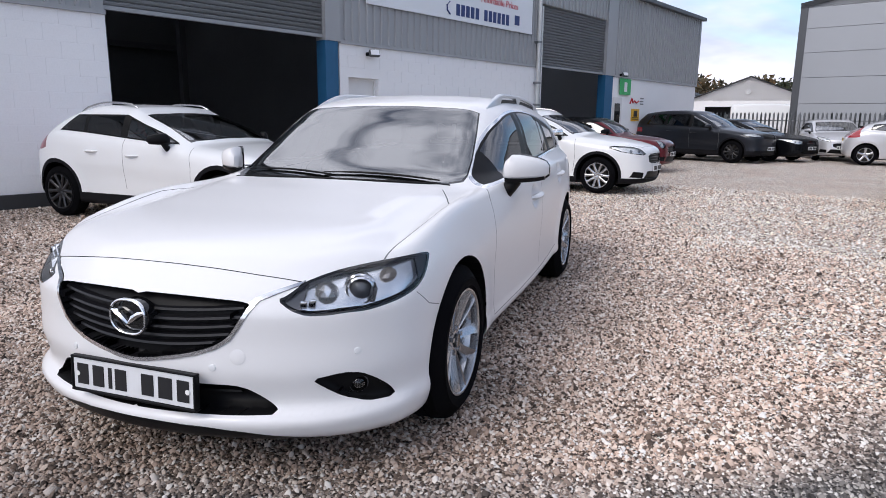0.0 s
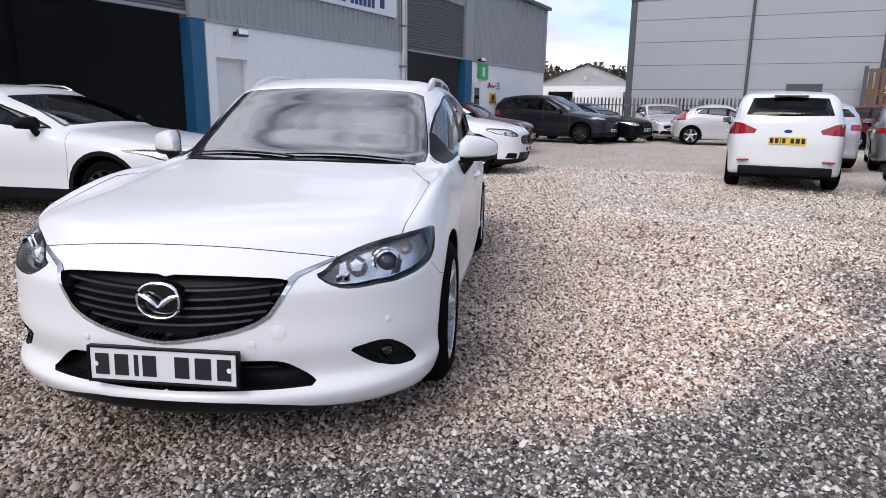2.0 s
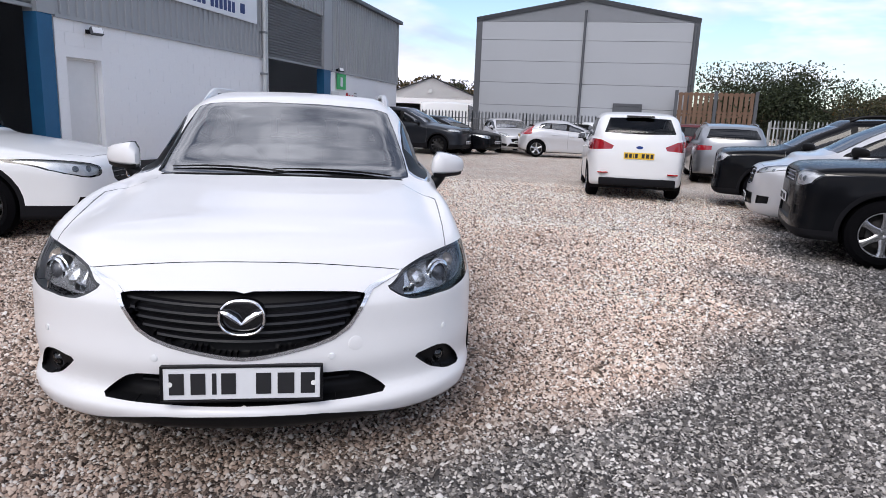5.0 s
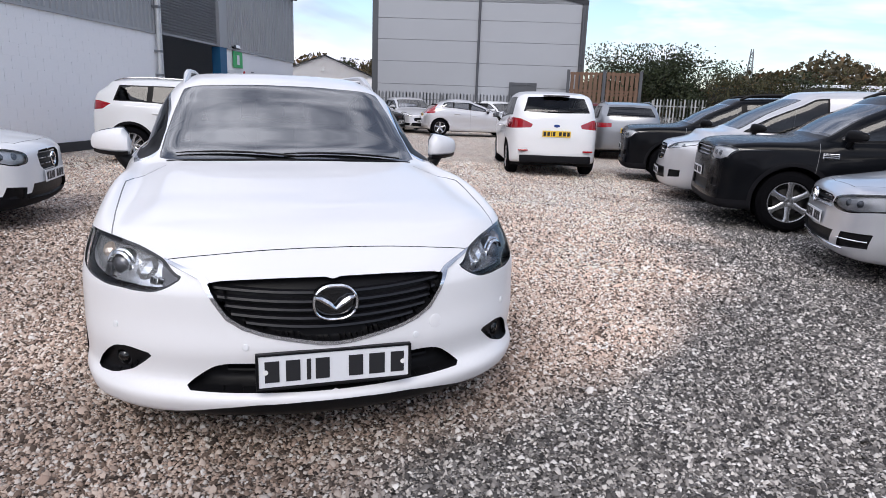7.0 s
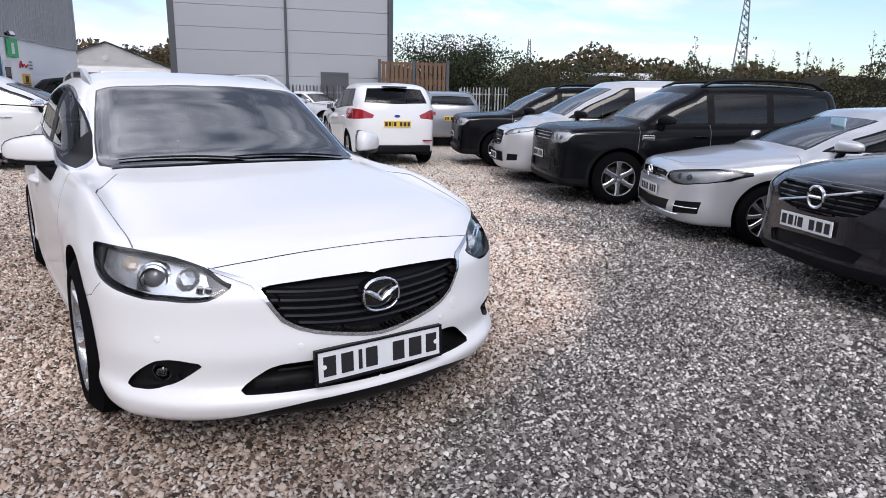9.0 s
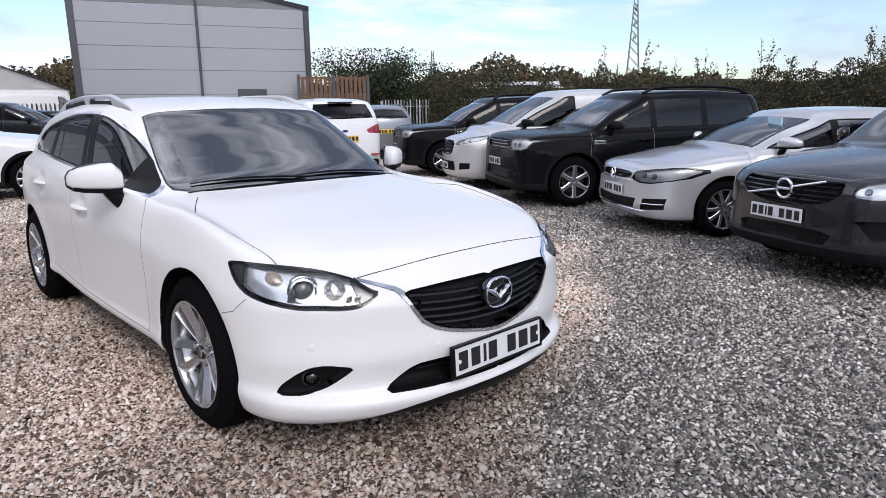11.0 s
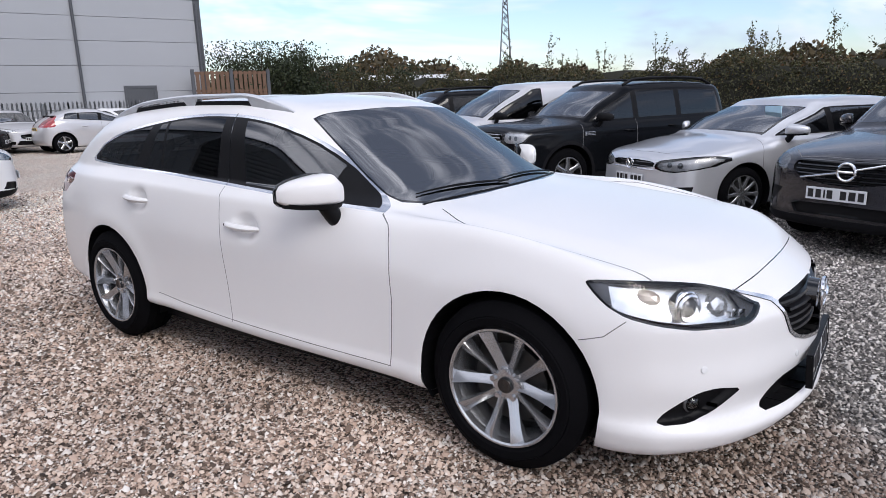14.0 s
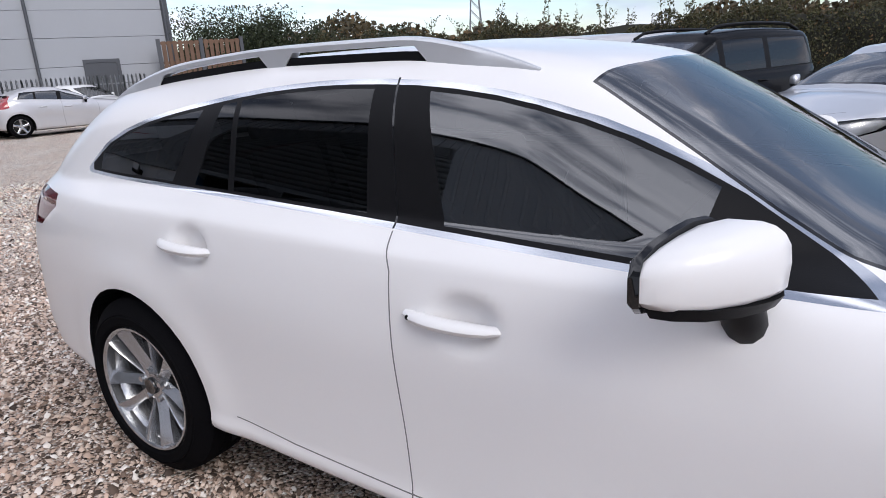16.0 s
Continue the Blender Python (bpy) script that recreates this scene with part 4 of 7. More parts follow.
    made, field = build_body(root, c, regions, WHITE, 0.02)
    wheel_wells(root, c)
    cabin(root, c)
    # wheels
    for hy in (0.0, 2.75):
        for s in (1, -1):
            make_wheel(root, s * 0.888, hy, 0.337, 0.235, 0.22, s, ALLOY, 5, True, broad=True)
    wing_mirror(root, 0.852, 1.018, 0.845, WHITE, 1.05, rim=True)
    door_handles(root, field, [(1.433, 0.823), (2.386, 0.896)], WHITE, 0.24, 0.012)
    # key lock on the driver's door
    p = on_skin(field, -1.1, 0.830, 1.548, 0, -1)
    bm = bmesh.new()
    disc(bm, -0.012, 0.006, 12, "x", (p[0] - 0.010, 1.535, 0.829), 0.012)
    part("key_lock", bm, TRIM, root, "small dark key lock")
    # front number plate
    number_plate(root, 0.0, -0.938, 0.388, -3, 0, PLATE_W)
    # grille bars and badge
    width = curve_through([(0.476, 0.02), (0.490, 0.115), (0.503, 0.185), (0.516, 0.242), (0.537, 0.302), (0.568, 0.350), (0.606, 0.376), (0.652, 0.404), (0.71, 0.412)])
    nose_y = curve_through(c["nose"])
    bow = lambda x: c["bow_nose"][0] * (x / 0.92) ** 2 + c["bow_nose"][1] * (x / 0.92) ** 8
    backing = made["grille"][0]
    slats(backing, "grille_bar", [0.546, 0.576, 0.606, 0.636, 0.665], lambda z: float(width(z - 0.010)) - 0.006, bow, lambda z: float(nose_y(z)) + 0.018, GRILLE, 0.006, 0.03, 0.020)
    low = made["lower_intake"][0]
    slats(low, "intake_bar", [0.365, 0.395, 0.425], lambda z: 0.36, bow, lambda z: -0.880, TRIM, 0.005, 0.03)
    bm = bmesh.new()
    ring = [(0.074 * math.copysign(abs(math.cos(t)) ** 0.8, math.cos(t)), -0.930 - 0.004 * math.cos(t) ** 2, 0.618 + 0.060 * math.copysign(abs(math.sin(t)) ** 0.9, math.sin(t))) for t in [2 * math.pi * k / 36 for k in range(37)]]
    tube(bm, ring, 0.0075, 8, False, 0.7)
    for s in (1, -1):
        tube(bm, [(0, -0.935, 0.596), (s * 0.022, -0.935, 0.616), (s * 0.048, -0.934, 0.633), (s * 0.070, -0.932, 0.639)], [0.006, 0.013, 0.012, 0.006], 6, True, 0.8)
    emblem = part("front_emblem", bm, CHROME, root, "chrome winged emblem", smooth=True)
    bm = bmesh.new()
    lathe(bm, [(-0.918, 0.0), (-0.920, 0.05), (-0.917, 0.070), (-0.880, 0.075)], 28, "y", (0, 0, 0))
    bmesh.ops.scale(bm, vec=(1.05, 1, 0.78), verts=bm.verts)
    bmesh.ops.translate(bm, vec=(0, 0, 0.618), verts=bm.verts)
    part("emblem_disc", bm, GLOSSY, emblem, "black disc behind emblem", smooth=True)
    # headlamp insides
    for lens, s in zip(made["headlamp"], (1, -1)):
        me = lens.data
        v = np.array([p.co for p in me.vertices])
        n = np.array([me.vertices[k].normal for k in range(len(v))])
        f = [list(p.vertices) for p in me.polygons]
        out = np.array([s * 0.62, -0.78, 0.0])
        side = Vector((s * 0.7071, 0.7071, 0))
        cuts = [(side * -0.15, side - Vector((0, 0, 0.55))), (Vector((0, 0, 0.757)), Vector((0, 0, 1)) - side * 0.06), (side * 0.31, side)]
        cuts[0] = (side * -0.145 + Vector((0, 0, 0.65)), cuts[0][1])
        for inside, mat, name, back, lab in ((False, BOWL, "lamp_bowl", 0.040, "silver lamp reflector"), (True, BOWL_DARK, "lamp_bezel", 0.022, "smoked lamp bezel")):
            bm = bmesh.new()
            bv = [bm.verts.new(p) for p in v]
            for q in f:
                bm.faces.new([bv[k] for k in q])
            for co, no in cuts:
                bmesh.ops.bisect_plane(bm, geom=bm.verts[:] + bm.edges[:] + bm.faces[:], plane_co=co, plane_no=no)
            drop = []
            for face in bm.faces:
                mid = face.calc_center_median()
                signs = [(mid - co).dot(no) > 0 for co, no in cuts]
                if ((not signs[0]) or signs[1] or signs[2]) != inside:
                    drop.append(face)
            bmesh.ops.delete(bm, geom=drop, context="FACES")
            bmesh.ops.translate(bm, vec=Vector(-back * out), verts=bm.verts)
            part(name, bm, mat, lens, lab, smooth=True)
        bm = bmesh.new()
        d = Vector((s * 0.50, -0.86, 0.0)).normalized()
        p = on_skin(field, s * 0.722, 0.700, -1.2, 1, -1)
        base = Vector(p) - d * 0.006
        for r0, r1, dep, back in ((0.058, 0.053, 0.03, 0.030), (0.050, 0.043, 0.012, 0.018)):
            tube(bm, [base - d * (back + dep), base - d * back, base - d * (back - 0.004)], [r0, r0, r1], 20, False)
        part("lamp_ring", bm, CHROME, lens, "chrome projector ring", smooth=True)
        bm = bmesh.new()
        bmesh.ops.create_uvsphere(bm, u_segments=20, v_segments=12, radius=0.044, matrix=Matrix.Translation(base - d * 0.052))
        part("projector", bm, BOWL_DARK, lens, "dark projector lens", smooth=True)
        bm = bmesh.new()
        p2 = on_skin(field, s * 0.64, 0.685, -1.2, 1, -1)
        bmesh.ops.create_icosphere(bm, subdivisions=2, radius=0.046, matrix=Matrix.Translation(Vector(p2) + Vector((-s * 0.035, 0.052, 0.004))))
        part("running_lamp", bm, BOWL, lens, "faceted inner lamp")
        bm = bmesh.new()
        p3 = on_skin(field, s * 0.800, 0.728, -1.2, 1, -1)
        bmesh.ops.create_icosphere(bm, subdivisions=2, radius=0.038, matrix=Matrix.Translation(Vector(p3) - Vector((s * 0.048, -0.035, 0))) @ Matrix.Diagonal((0.8, 1.5, 0.8, 1)))
        part("indicator", bm, PALE_AMBER, lens, "pale amber indicator reflector")
        # stepped reflector ribs
        for k, (x, z, h) in enumerate(((0.757, 0.685, 0.05), (0.60, 0.672, 0.030), (0.575, 0.670, 0.025))):
            q = Vector(on_skin(field, s * x, z, -1.2, 1, -1)) - d * 0.022
            bm = boxed(-0.012, 0.012, -0.004, 0.006, -h / 2, h / 2, bevel=0.003, m=Matrix.Translation(q) @ pose(0, 0, 0, 0, 12, s * 30))
            part("reflector_rib", bm, BOWL_DARK if k == 0 else CHROME, lens, smooth=True)
        # fog lamp
        p4 = on_skin(field, s * 0.725, 0.373, -1.2, 1, -1)
        bm = bmesh.new()
        fd = Vector((s * 0.55, -0.83, 0)).normalized()
        b4 = Vector(p4) - fd * 0.028
        tube(bm, [b4 - fd * 0.03, b4, b4 + fd * 0.006], [0.036, 0.036, 0.031], 18, False)
        ringp = part("fog_lamp", bm, BOWL_DARK, root, "round fog lamp", smooth=True)
        bm = bmesh.new()
        bmesh.ops.create_uvsphere(bm, u_segments=16, v_segments=10, radius=0.031, matrix=Matrix.Translation(b4 - fd * 0.012))
        part("fog_lens", bm, LENS, ringp, "clear fog lamp lens", smooth=True)
    # round cover of the towing eye
    p = on_skin(field, 0.381, 0.503, -1.2, 1, -1)
    g = Vector(gradient(field, p[None])[0]).normalized()
    q, bm = Vector(p), bmesh.new()
    tube(bm, [q - g * 0.004, q + g * 0.0015, q + g * 0.002], [0.026, 0.026, 0.024], 24)
    part("towing_cover", bm, WHITE, root, smooth=True)
    # parking sensors
    for x, z in ((0.299, 0.464), (-0.299, 0.464), (0.726, 0.506), (-0.726, 0.506)):
        p = on_skin(field, x, z, -1.2, 1, -1)
        g = gradient(field, p[None])[0]
        bm = bmesh.new()
        q = Vector(p)
        tube(bm, [q - Vector(g) * 0.01, q + Vector(g) * 0.003, q + Vector(g) * 0.004], [0.012, 0.012, 0.009], 14)
        part("parking_sensor", bm, WHITE_2, root, smooth=True)
    # roof rails: a flat bar on a long front foot, a middle foot and a rear foot, over a black strip
    for sd in (1, -1):
        bm, strip_bm = bmesh.new(), bmesh.new()
        rows, low_rows = [], []
        for k in range(37):
            t = k / 36
            y = 1.345 + 1.775 * t
            x = 0.590 - 0.012 * math.sin(math.pi * t) - 0.035 * t * t
            p = on_skin(field, x, 1.9, y, 2, 1)
            ramp = lambda a, b: math.sin(math.pi / 2 * min(max((y - a) / (b - a), 0.0), 1.0))
            up = 0.050 * ramp(1.345, 1.74) * ramp(3.12, 2.60) + 0.004
            foot = y < 1.69 or 2.17 < y < 2.25 or y > 2.80
            under = -0.02 if foot else up - 0.024
            half_w = 0.017 * min(1, 0.35 + 6 * t, 0.35 + 6 * (1 - t))
            rows.append([bm.verts.new((sd * (x + a), y, p[2] + b)) for a, b in ((-half_w, under), (-half_w, up - 0.008), (-half_w * 0.5, up), (half_w * 0.6, up - 0.002), (half_w, up - 0.010), (half_w, under))])
            if 1.50 < y < 2.98:
                low_rows.append([strip_bm.verts.new((sd * (x + a), y, p[2] + b)) for a, b in ((-0.014, -0.01), (-0.013, 0.016), (0.013, 0.016), (0.014, -0.01))])
        for mesh, rr in ((bm, rows), (strip_bm, low_rows)):
            n = len(rr[0])
            for a, b in zip(rr, rr[1:]):
                for q in range(n):
                    mesh.faces.new((a[q], a[(q + 1) % n], b[(q + 1) % n], b[q]))
            mesh.faces.new(rr[0][::-1])
            mesh.faces.new(rr[-1])
        rail = part("roof_rail", bm, RAIL, root, smooth=True)
        part("rail_strip", strip_bm, TRIM, rail, "black strip below the rail")
    wipers(root, field, c, [(0.58, -0.06, 0.545, 0.98, 0.50, 1.0), (0.0, -0.60, 0.475, 0.98, 0.60, 1.03)], 1.4)
    # mirror mount and stickers behind the windscreen
    bm = boxed(-0.10, 0.10, 1.22, 1.26, 1.24, 1.30, bevel=0.02)
    part("inside_mirror", bm, TRIM, root, smooth=True)
    # wheel-side cowl strip below the screen
    bm = bmesh.new()
    tube(bm, [(x, *on_skin(field, x, 1.5, 0.435 + 0.10 * (x / 0.66) ** 2, 2, 1)[1:]) for x in [-0.64 + 1.28 * k / 16 for k in range(17)]], 0.006, 6)
    part("cowl_strip", bm, TRIM, root, smooth=True)
    # tailpipe and rear plate
    number_plate(root, 0.0, 3.80, 0.80, 0, 180, PLATE_Y, False)
    return root


HERO_AT = pose(0.02, 0, 0, 0, 0, 0)
hero_estate(HERO_AT)


# ---- the other cars ----
def car_shape(length, width, height, nose_len, base, wheel, bonnet, cowl, header, roof_end, belt, screen_rise=None, arch=None, bulk=0.0, lean=0.27, square=0.0, tailgate=0.28, bow=None):
    """The outline of a car from its main sizes. bonnet: heights at the nose and the cowl; header and roof_end: (y, z); belt: heights at the front and the rear."""
    half, tail = width / 2, length - nose_len
    (hf, hc), (hy, hz), (ry, rz) = bonnet, header, roof_end
    return dict(
        half=half, wheelbase=base, wheel=wheel, arch=arch or wheel + 0.055, cowl=cowl, flare=0.012, lean=lean, lean_more=0.10, sweep=0.18,
        top=[(-nose_len - 0.1, hf - 0.07), (-nose_len + 0.07, hf), (-nose_len * 0.45, hf + (hc - hf) * 0.50), (cowl - 0.30, hc - 0.03), (cowl - 0.04, hc), (cowl + 0.06, hc + 0.045),
             ((cowl + hy) / 2, (hc + hz) / 2 + 0.035), (hy, hz), (hy + 0.22, hz + (height - hz) * 0.75), ((hy + ry) / 2, height), (ry, rz), (tail + 0.1, rz - 0.12 - 0.3 * max(tail - ry, 0))],
        belt=[(-nose_len - 0.1, belt[0] - 0.01), (cowl, belt[0]), (base, belt[1] - 0.02), (tail + 0.1, belt[1])],
        plan=[(-nose_len, 0.975), (-0.2, 0.99), (base / 2, 1.0), (base, 0.99), (tail, 0.93)],
        flank=[(0.0, 0.90), (0.22, 0.955), (0.32, 0.965), (0.5, 0.97), (0.72, 0.99), (0.85, 0.985), (0.94, 0.965), (1.0, 0.92)],
        nose=[(0.10, -nose_len + 0.18), (0.22, -nose_len + 0.05), (0.36, -nose_len), (0.5, -nose_len + 0.01), (hf - 0.10, -nose_len + 0.025), (hf, -nose_len + 0.07), (hf + 0.12, -nose_len + 0.2), (2.6, -nose_len + 1.0)],
        tail=[(0.10, tail - 0.22), (0.28, tail - 0.05), (0.45, tail), (0.7, tail), (belt[1] - 0.1, tail - 0.03), (belt[1] + 0.1, tail - 0.09), (rz - 0.05, tail - tailgate), (2.6, tail - tailgate - 0.1)],
        low=[(-nose_len, 0.20 + bulk), (0.0, 0.19 + bulk), (base, 0.21 + bulk), (tail, 0.28 + bulk)],
        bow_nose=bow or (0.20 - 0.1 * square, 0.42 - 0.25 * square), bow_tail=(0.09, 0.30), crown=(0.06, 0.05), round=(0.16 - 0.08 * square, 0.15, 0.09, 0.13),
        tail_y=tail, nose_y=-nose_len, height=height, hc=hc, hf=hf, header_y=hy, header_z=hz, rear_y=ry, rear_z=rz, belt0=belt[0], belt1=belt[1],
    )


def parked_car(name, m, label, mat, c, panes, headlamp, grille, tail_lamp, step=0.04, wheels=(ALLOY, 5, True), clad=0.0, glass_mat=GLASS, rear_glass=PRIVACY, roof_mat=None, plates=(True, True),
               chrome_grille=False, rails=None, mirror_mat=None, category="car", bars=4, rim=0.70, d_pillar=0.10, intake=True, fog=True, van=False, screen_x=(0.80, 0.70), bar_mat=None, group="parked cars", intake_poly=None, fog_poly=None, plate_at=(0, 0.47), lamp_mat=BOWL_WHITE, rail_r=0.012):
    root = thing(name, m, label, category, group)
    half, tail = c["half"], c["tail_y"]
    top, belt = curve_through(c["top"]), curve_through(c["belt"])
    lo = lambda y: float(belt(y)) + 0.012
    hi = lambda y: max(min(float(top(y - c["sweep"] * (half * 0.72) ** 2)) - 0.105, c["height"] - 0.135), lo(y) + 0.002)
    flank = lambda p: p.x > half * 0.45
    nose = lambda p: p.y < -0.2 and p.z < c["hc"]
    back = lambda p: p.y > c["wheelbase"] + 0.2
    y0 = c["cowl"] + 0.10
    while hi(y0) - lo(y0) < 0.025:
        y0 += 0.02
    y1 = panes[-1][1]
    yt1 = y1 - d_pillar
    outer = pane(lo, hi, y0 - 0.04, y1 + 0.03, y0 - 0.02, yt1 + 0.03, 12)
    lo2, hi2 = (lambda y: lo(y) + 0.018), (lambda y: max(hi(y) - 0.018, lo(y) + 0.02))
    regions = []
    if roof_mat is not None:
        regions.append(("roof", roof_mat, "side", [(c["header_y"] - 0.08, c["header_z"] - 0.06), (c["header_y"], c["height"] + 0.1), (tail, c["height"] + 0.1), (tail, c["rear_z"] - 0.12)], lambda p: True, {"label": "dark painted roof"}))
    if clad:
        regions.append(("lower_cladding", PLASTIC, "side", [(-2, 0), (8, 0), (8, clad), (-2, clad)], lambda p: True, {"label": "dark plastic lower cladding"}))
        for hy in (0, c["wheelbase"]):
            regions.append(("arch_cladding", PLASTIC, "side", circle(hy, c["wheel"], c["arch"] + 0.05, 28), lambda p: p.x > half * 0.6, {"pair": True, "label": "dark plastic arch edge"}))
    regions.append(("pillar_trim", TRIM, "side", outer, flank, {"pair": True, "label": "black window surround"}))
    for k, (a, b) in enumerate(panes):
        a0 = max(a, y0 + 0.03)
        last = k == len(panes) - 1
        g = glass_mat if k == 0 else rear_glass
        regions.append((("front_window", "rear_window", "quarter_window", "load_window")[k], g, "side", pane(lo2, hi2, a0, b, a0 + (0.0 if k == 0 else -0.02), yt1 if last else b - 0.02, 6), flank, {"pair": True}))
    cy, hy, sw = c["cowl"] + 0.045, c["header_y"], c["sweep"]
    xb, xt = half * screen_x[0], half * screen_x[1]
    scr = lambda d: [(-0.05, cy + d), (xb * 0.6, cy + d + sw * (xb * 0.6) ** 2), (xb - d * 0.8, cy + d + sw * xb * xb), (xb - d * 0.8, cy + 0.06 + sw * xb * xb), (xt - d * 0.8, hy - d + sw * xt * xt), (xt * 0.5, hy - d + sw * (xt * 0.5) ** 2), (-0.05, hy - d)]
    on_top = lambda p: p.z > c["hc"] - 0.05
    regions.append(("screen_border", GLOSSY, "top", scr(0.0), on_top, {"label": "black windscreen edge"}))
    regions.append(("windscreen", SCREEN, "top", scr(0.035), on_top, {}))
    rb, rt = c["belt1"] + 0.05, c["rear_z"] - 0.07
    if not van:
        rear = [(-0.05, rb), (half * 0.70, rb + 0.02), (half * 0.60, rt), (-0.05, rt + 0.02)]
        regions.append(("rear_screen", rear_glass, "front", rear, back, {"label": "rear window glass"}))
    if intake:
        regions.append(("lower_intake", TRIM, "front", intake_poly or [(-0.05, 0.42), (half * 0.50, 0.42), (half * 0.60, 0.29), (-0.05, 0.27)], nose, {"deep": 0.03, "label": "black lower intake"}))
    if fog:
        regions.append(("fog_recess", TRIM, "front", fog_poly or [(half * 0.64, 0.30), (half * 0.62, 0.40), (half * 0.82, 0.42), (half * 0.86, 0.32)], nose, {"deep": 0.02, "pair": True, "label": "black fog lamp recess"}))
    regions.append(("grille", TRIM, "front", rounded(grille, 1), nose, {"deep": 0.03, "label": "black grille backing"}))
    if chrome_grille:
        regions.append(("grille_rim", CHROME, "front", strip([p for p in grille if p[0] >= 0], 0.016), nose, {"label": "chrome grille edge"}))
    regions.append(("headlamp", CLEAR, "front", rounded(headlamp, 1), nose, {"pair": True, "label": "clear headlamp lens"}))
    regions.append(("headlamp_rim", GLOSSY, "front", strip(rounded(headlamp, 1) + rounded(headlamp, 1)[:1], 0.011), nose, {"pair": True, "label": "black headlamp edge"}))
    view, poly, lmat = tail_lamp
    regions.append(("tail_lamp", lmat, view, poly, lambda p: p.y > c["wheelbase"] - 0.05 and p.x > half * 0.3, {"pair": True, "label": "red tail lamp"}))
    b0 = panes[0][1] + 0.03
    gy = [(b0, lo(b0)), (b0 + 0.005, 0.6), (b0 - 0.01, 0.28 + clad * 0.4)]
    regions.append(("door_gap", SEAM, "side", strip(gy, 0.006), flank, {"pair": True, "label": "thin dark door gap"}))
    f0 = c["cowl"] + 0.02
    regions.append(("door_gap", SEAM, "side", strip([(f0 + 0.03, c["belt0"] - 0.02), (f0, 0.7), (f0 + 0.03, 0.28 + clad * 0.4)], 0.006), flank, {"pair": True, "label": "thin dark door gap"}))
    regions.append(("bonnet_gap", SEAM, "top", strip([(-0.05, c["nose_y"] + 0.12), (half * 0.5, c["nose_y"] + 0.17), (half * 0.68, c["nose_y"] + 0.38)], 0.007), lambda p: p.z > c["hf"] - 0.1, {"label": "thin dark bonnet gap"}))
    regions += arch_regions(c)
    made, field = build_body(root, c, regions, mat, step)
    wheel_wells(root, c)
    cabin(root, c)
    r = c["wheel"]
    for hy2 in (0.0, c["wheelbase"]):
        for s in (1, -1):
            make_wheel(root, s * (half - 0.045), hy2, r, r * rim, 0.21, s, wheels[0], wheels[1], wheels[2], cap=False)
    wing_mirror(root, y0 + 0.10, c["belt0"] + 0.07, half - 0.05, mirror_mat or mat, 0.95)
    zs = c["belt0"] - 0.13
    spots = [(panes[0][1] - 0.12, zs)]
    if len(panes) > 1 and not van:
        spots.append((panes[1][1] - 0.12, zs + 0.04))
    door_handles(root, field, spots, mat, 0.2)
    # lamp insides
    for lens, s in zip(made.get("headlamp", []), (1, -1)):
        me = lens.data
        v = np.array([p.co for p in me.vertices])
        f = [list(p.vertices) for p in me.polygons]
        put("lamp_bowl", v - 0.03 * np.array([s * 0.45, -0.85, 0]), f, lamp_mat, lens, "pale lamp reflector", True)
        px, pz = sum(p[0] for p in headlamp) / len(headlamp), sum(p[1] for p in headlamp) / len(headlamp)
        for dx in (-0.07, 0.05):
            p = on_skin(field, s * (px + dx), pz, c["nose_y"] - 0.3, 1, -1)
            nn = Vector(gradient(field, p[None])[0]).normalized()
            bm = bmesh.new()
            bmesh.ops.create_uvsphere(bm, u_segments=14, v_segments=8, radius=0.036, matrix=Matrix.Translation(Vector(p) - nn * 0.046))
            part("lamp_unit", bm, LENS, lens, "round lamp unit", smooth=True)
    gz = [p[1] for p in grille]
    gx = max(p[0] for p in grille)
    z0, z1 = min(gz), max(gz)
    ny = curve_through(c["nose"])
    b2, b8 = c["bow_nose"]
    bow = lambda x: b2 * (x / half) ** 2 + b8 * (x / half) ** 8
    if bars and made.get("grille"):
        slats(made["grille"][0], "grille_bar", [z0 + (z1 - z0) * (k + 0.5) / bars for k in range(bars)], lambda z: gx * 0.93, bow, lambda z: float(ny(z)) + 0.012, bar_mat or GLOSSY, 0.009, 0.02)
    if plates[0]:
        px, pz = plate_at
        p = on_skin(field, px, pz, c["nose_y"] - 0.4, 1, -1)
        number_plate(root, px, p[1] - 0.014, pz, 0, 0, PLATE_W, False)
    if plates[1]:
        z = 0.80 if not van else 0.9
        p = on_skin(field, 0, z, tail + 0.4, 1, 1)
        number_plate(root, 0, p[1] + 0.012, z, 0, 180, PLATE_Y, False)
    if rails is not None:
        pts = []
        for k in range(11):
            t = k / 10
            y = c["header_y"] + 0.25 + (c["rear_y"] - c["header_y"] - 0.35) * t
            p = on_skin(field, half * 0.66, c["height"] + 0.4, y, 2, 1)
            pts.append((half * 0.66, y, p[2] + 2.7 * rail_r * min(1, 3 * math.sin(math.pi * t)) + 0.004))
        roof_rails(root, pts, rail_r, rails)
    return root, field, made


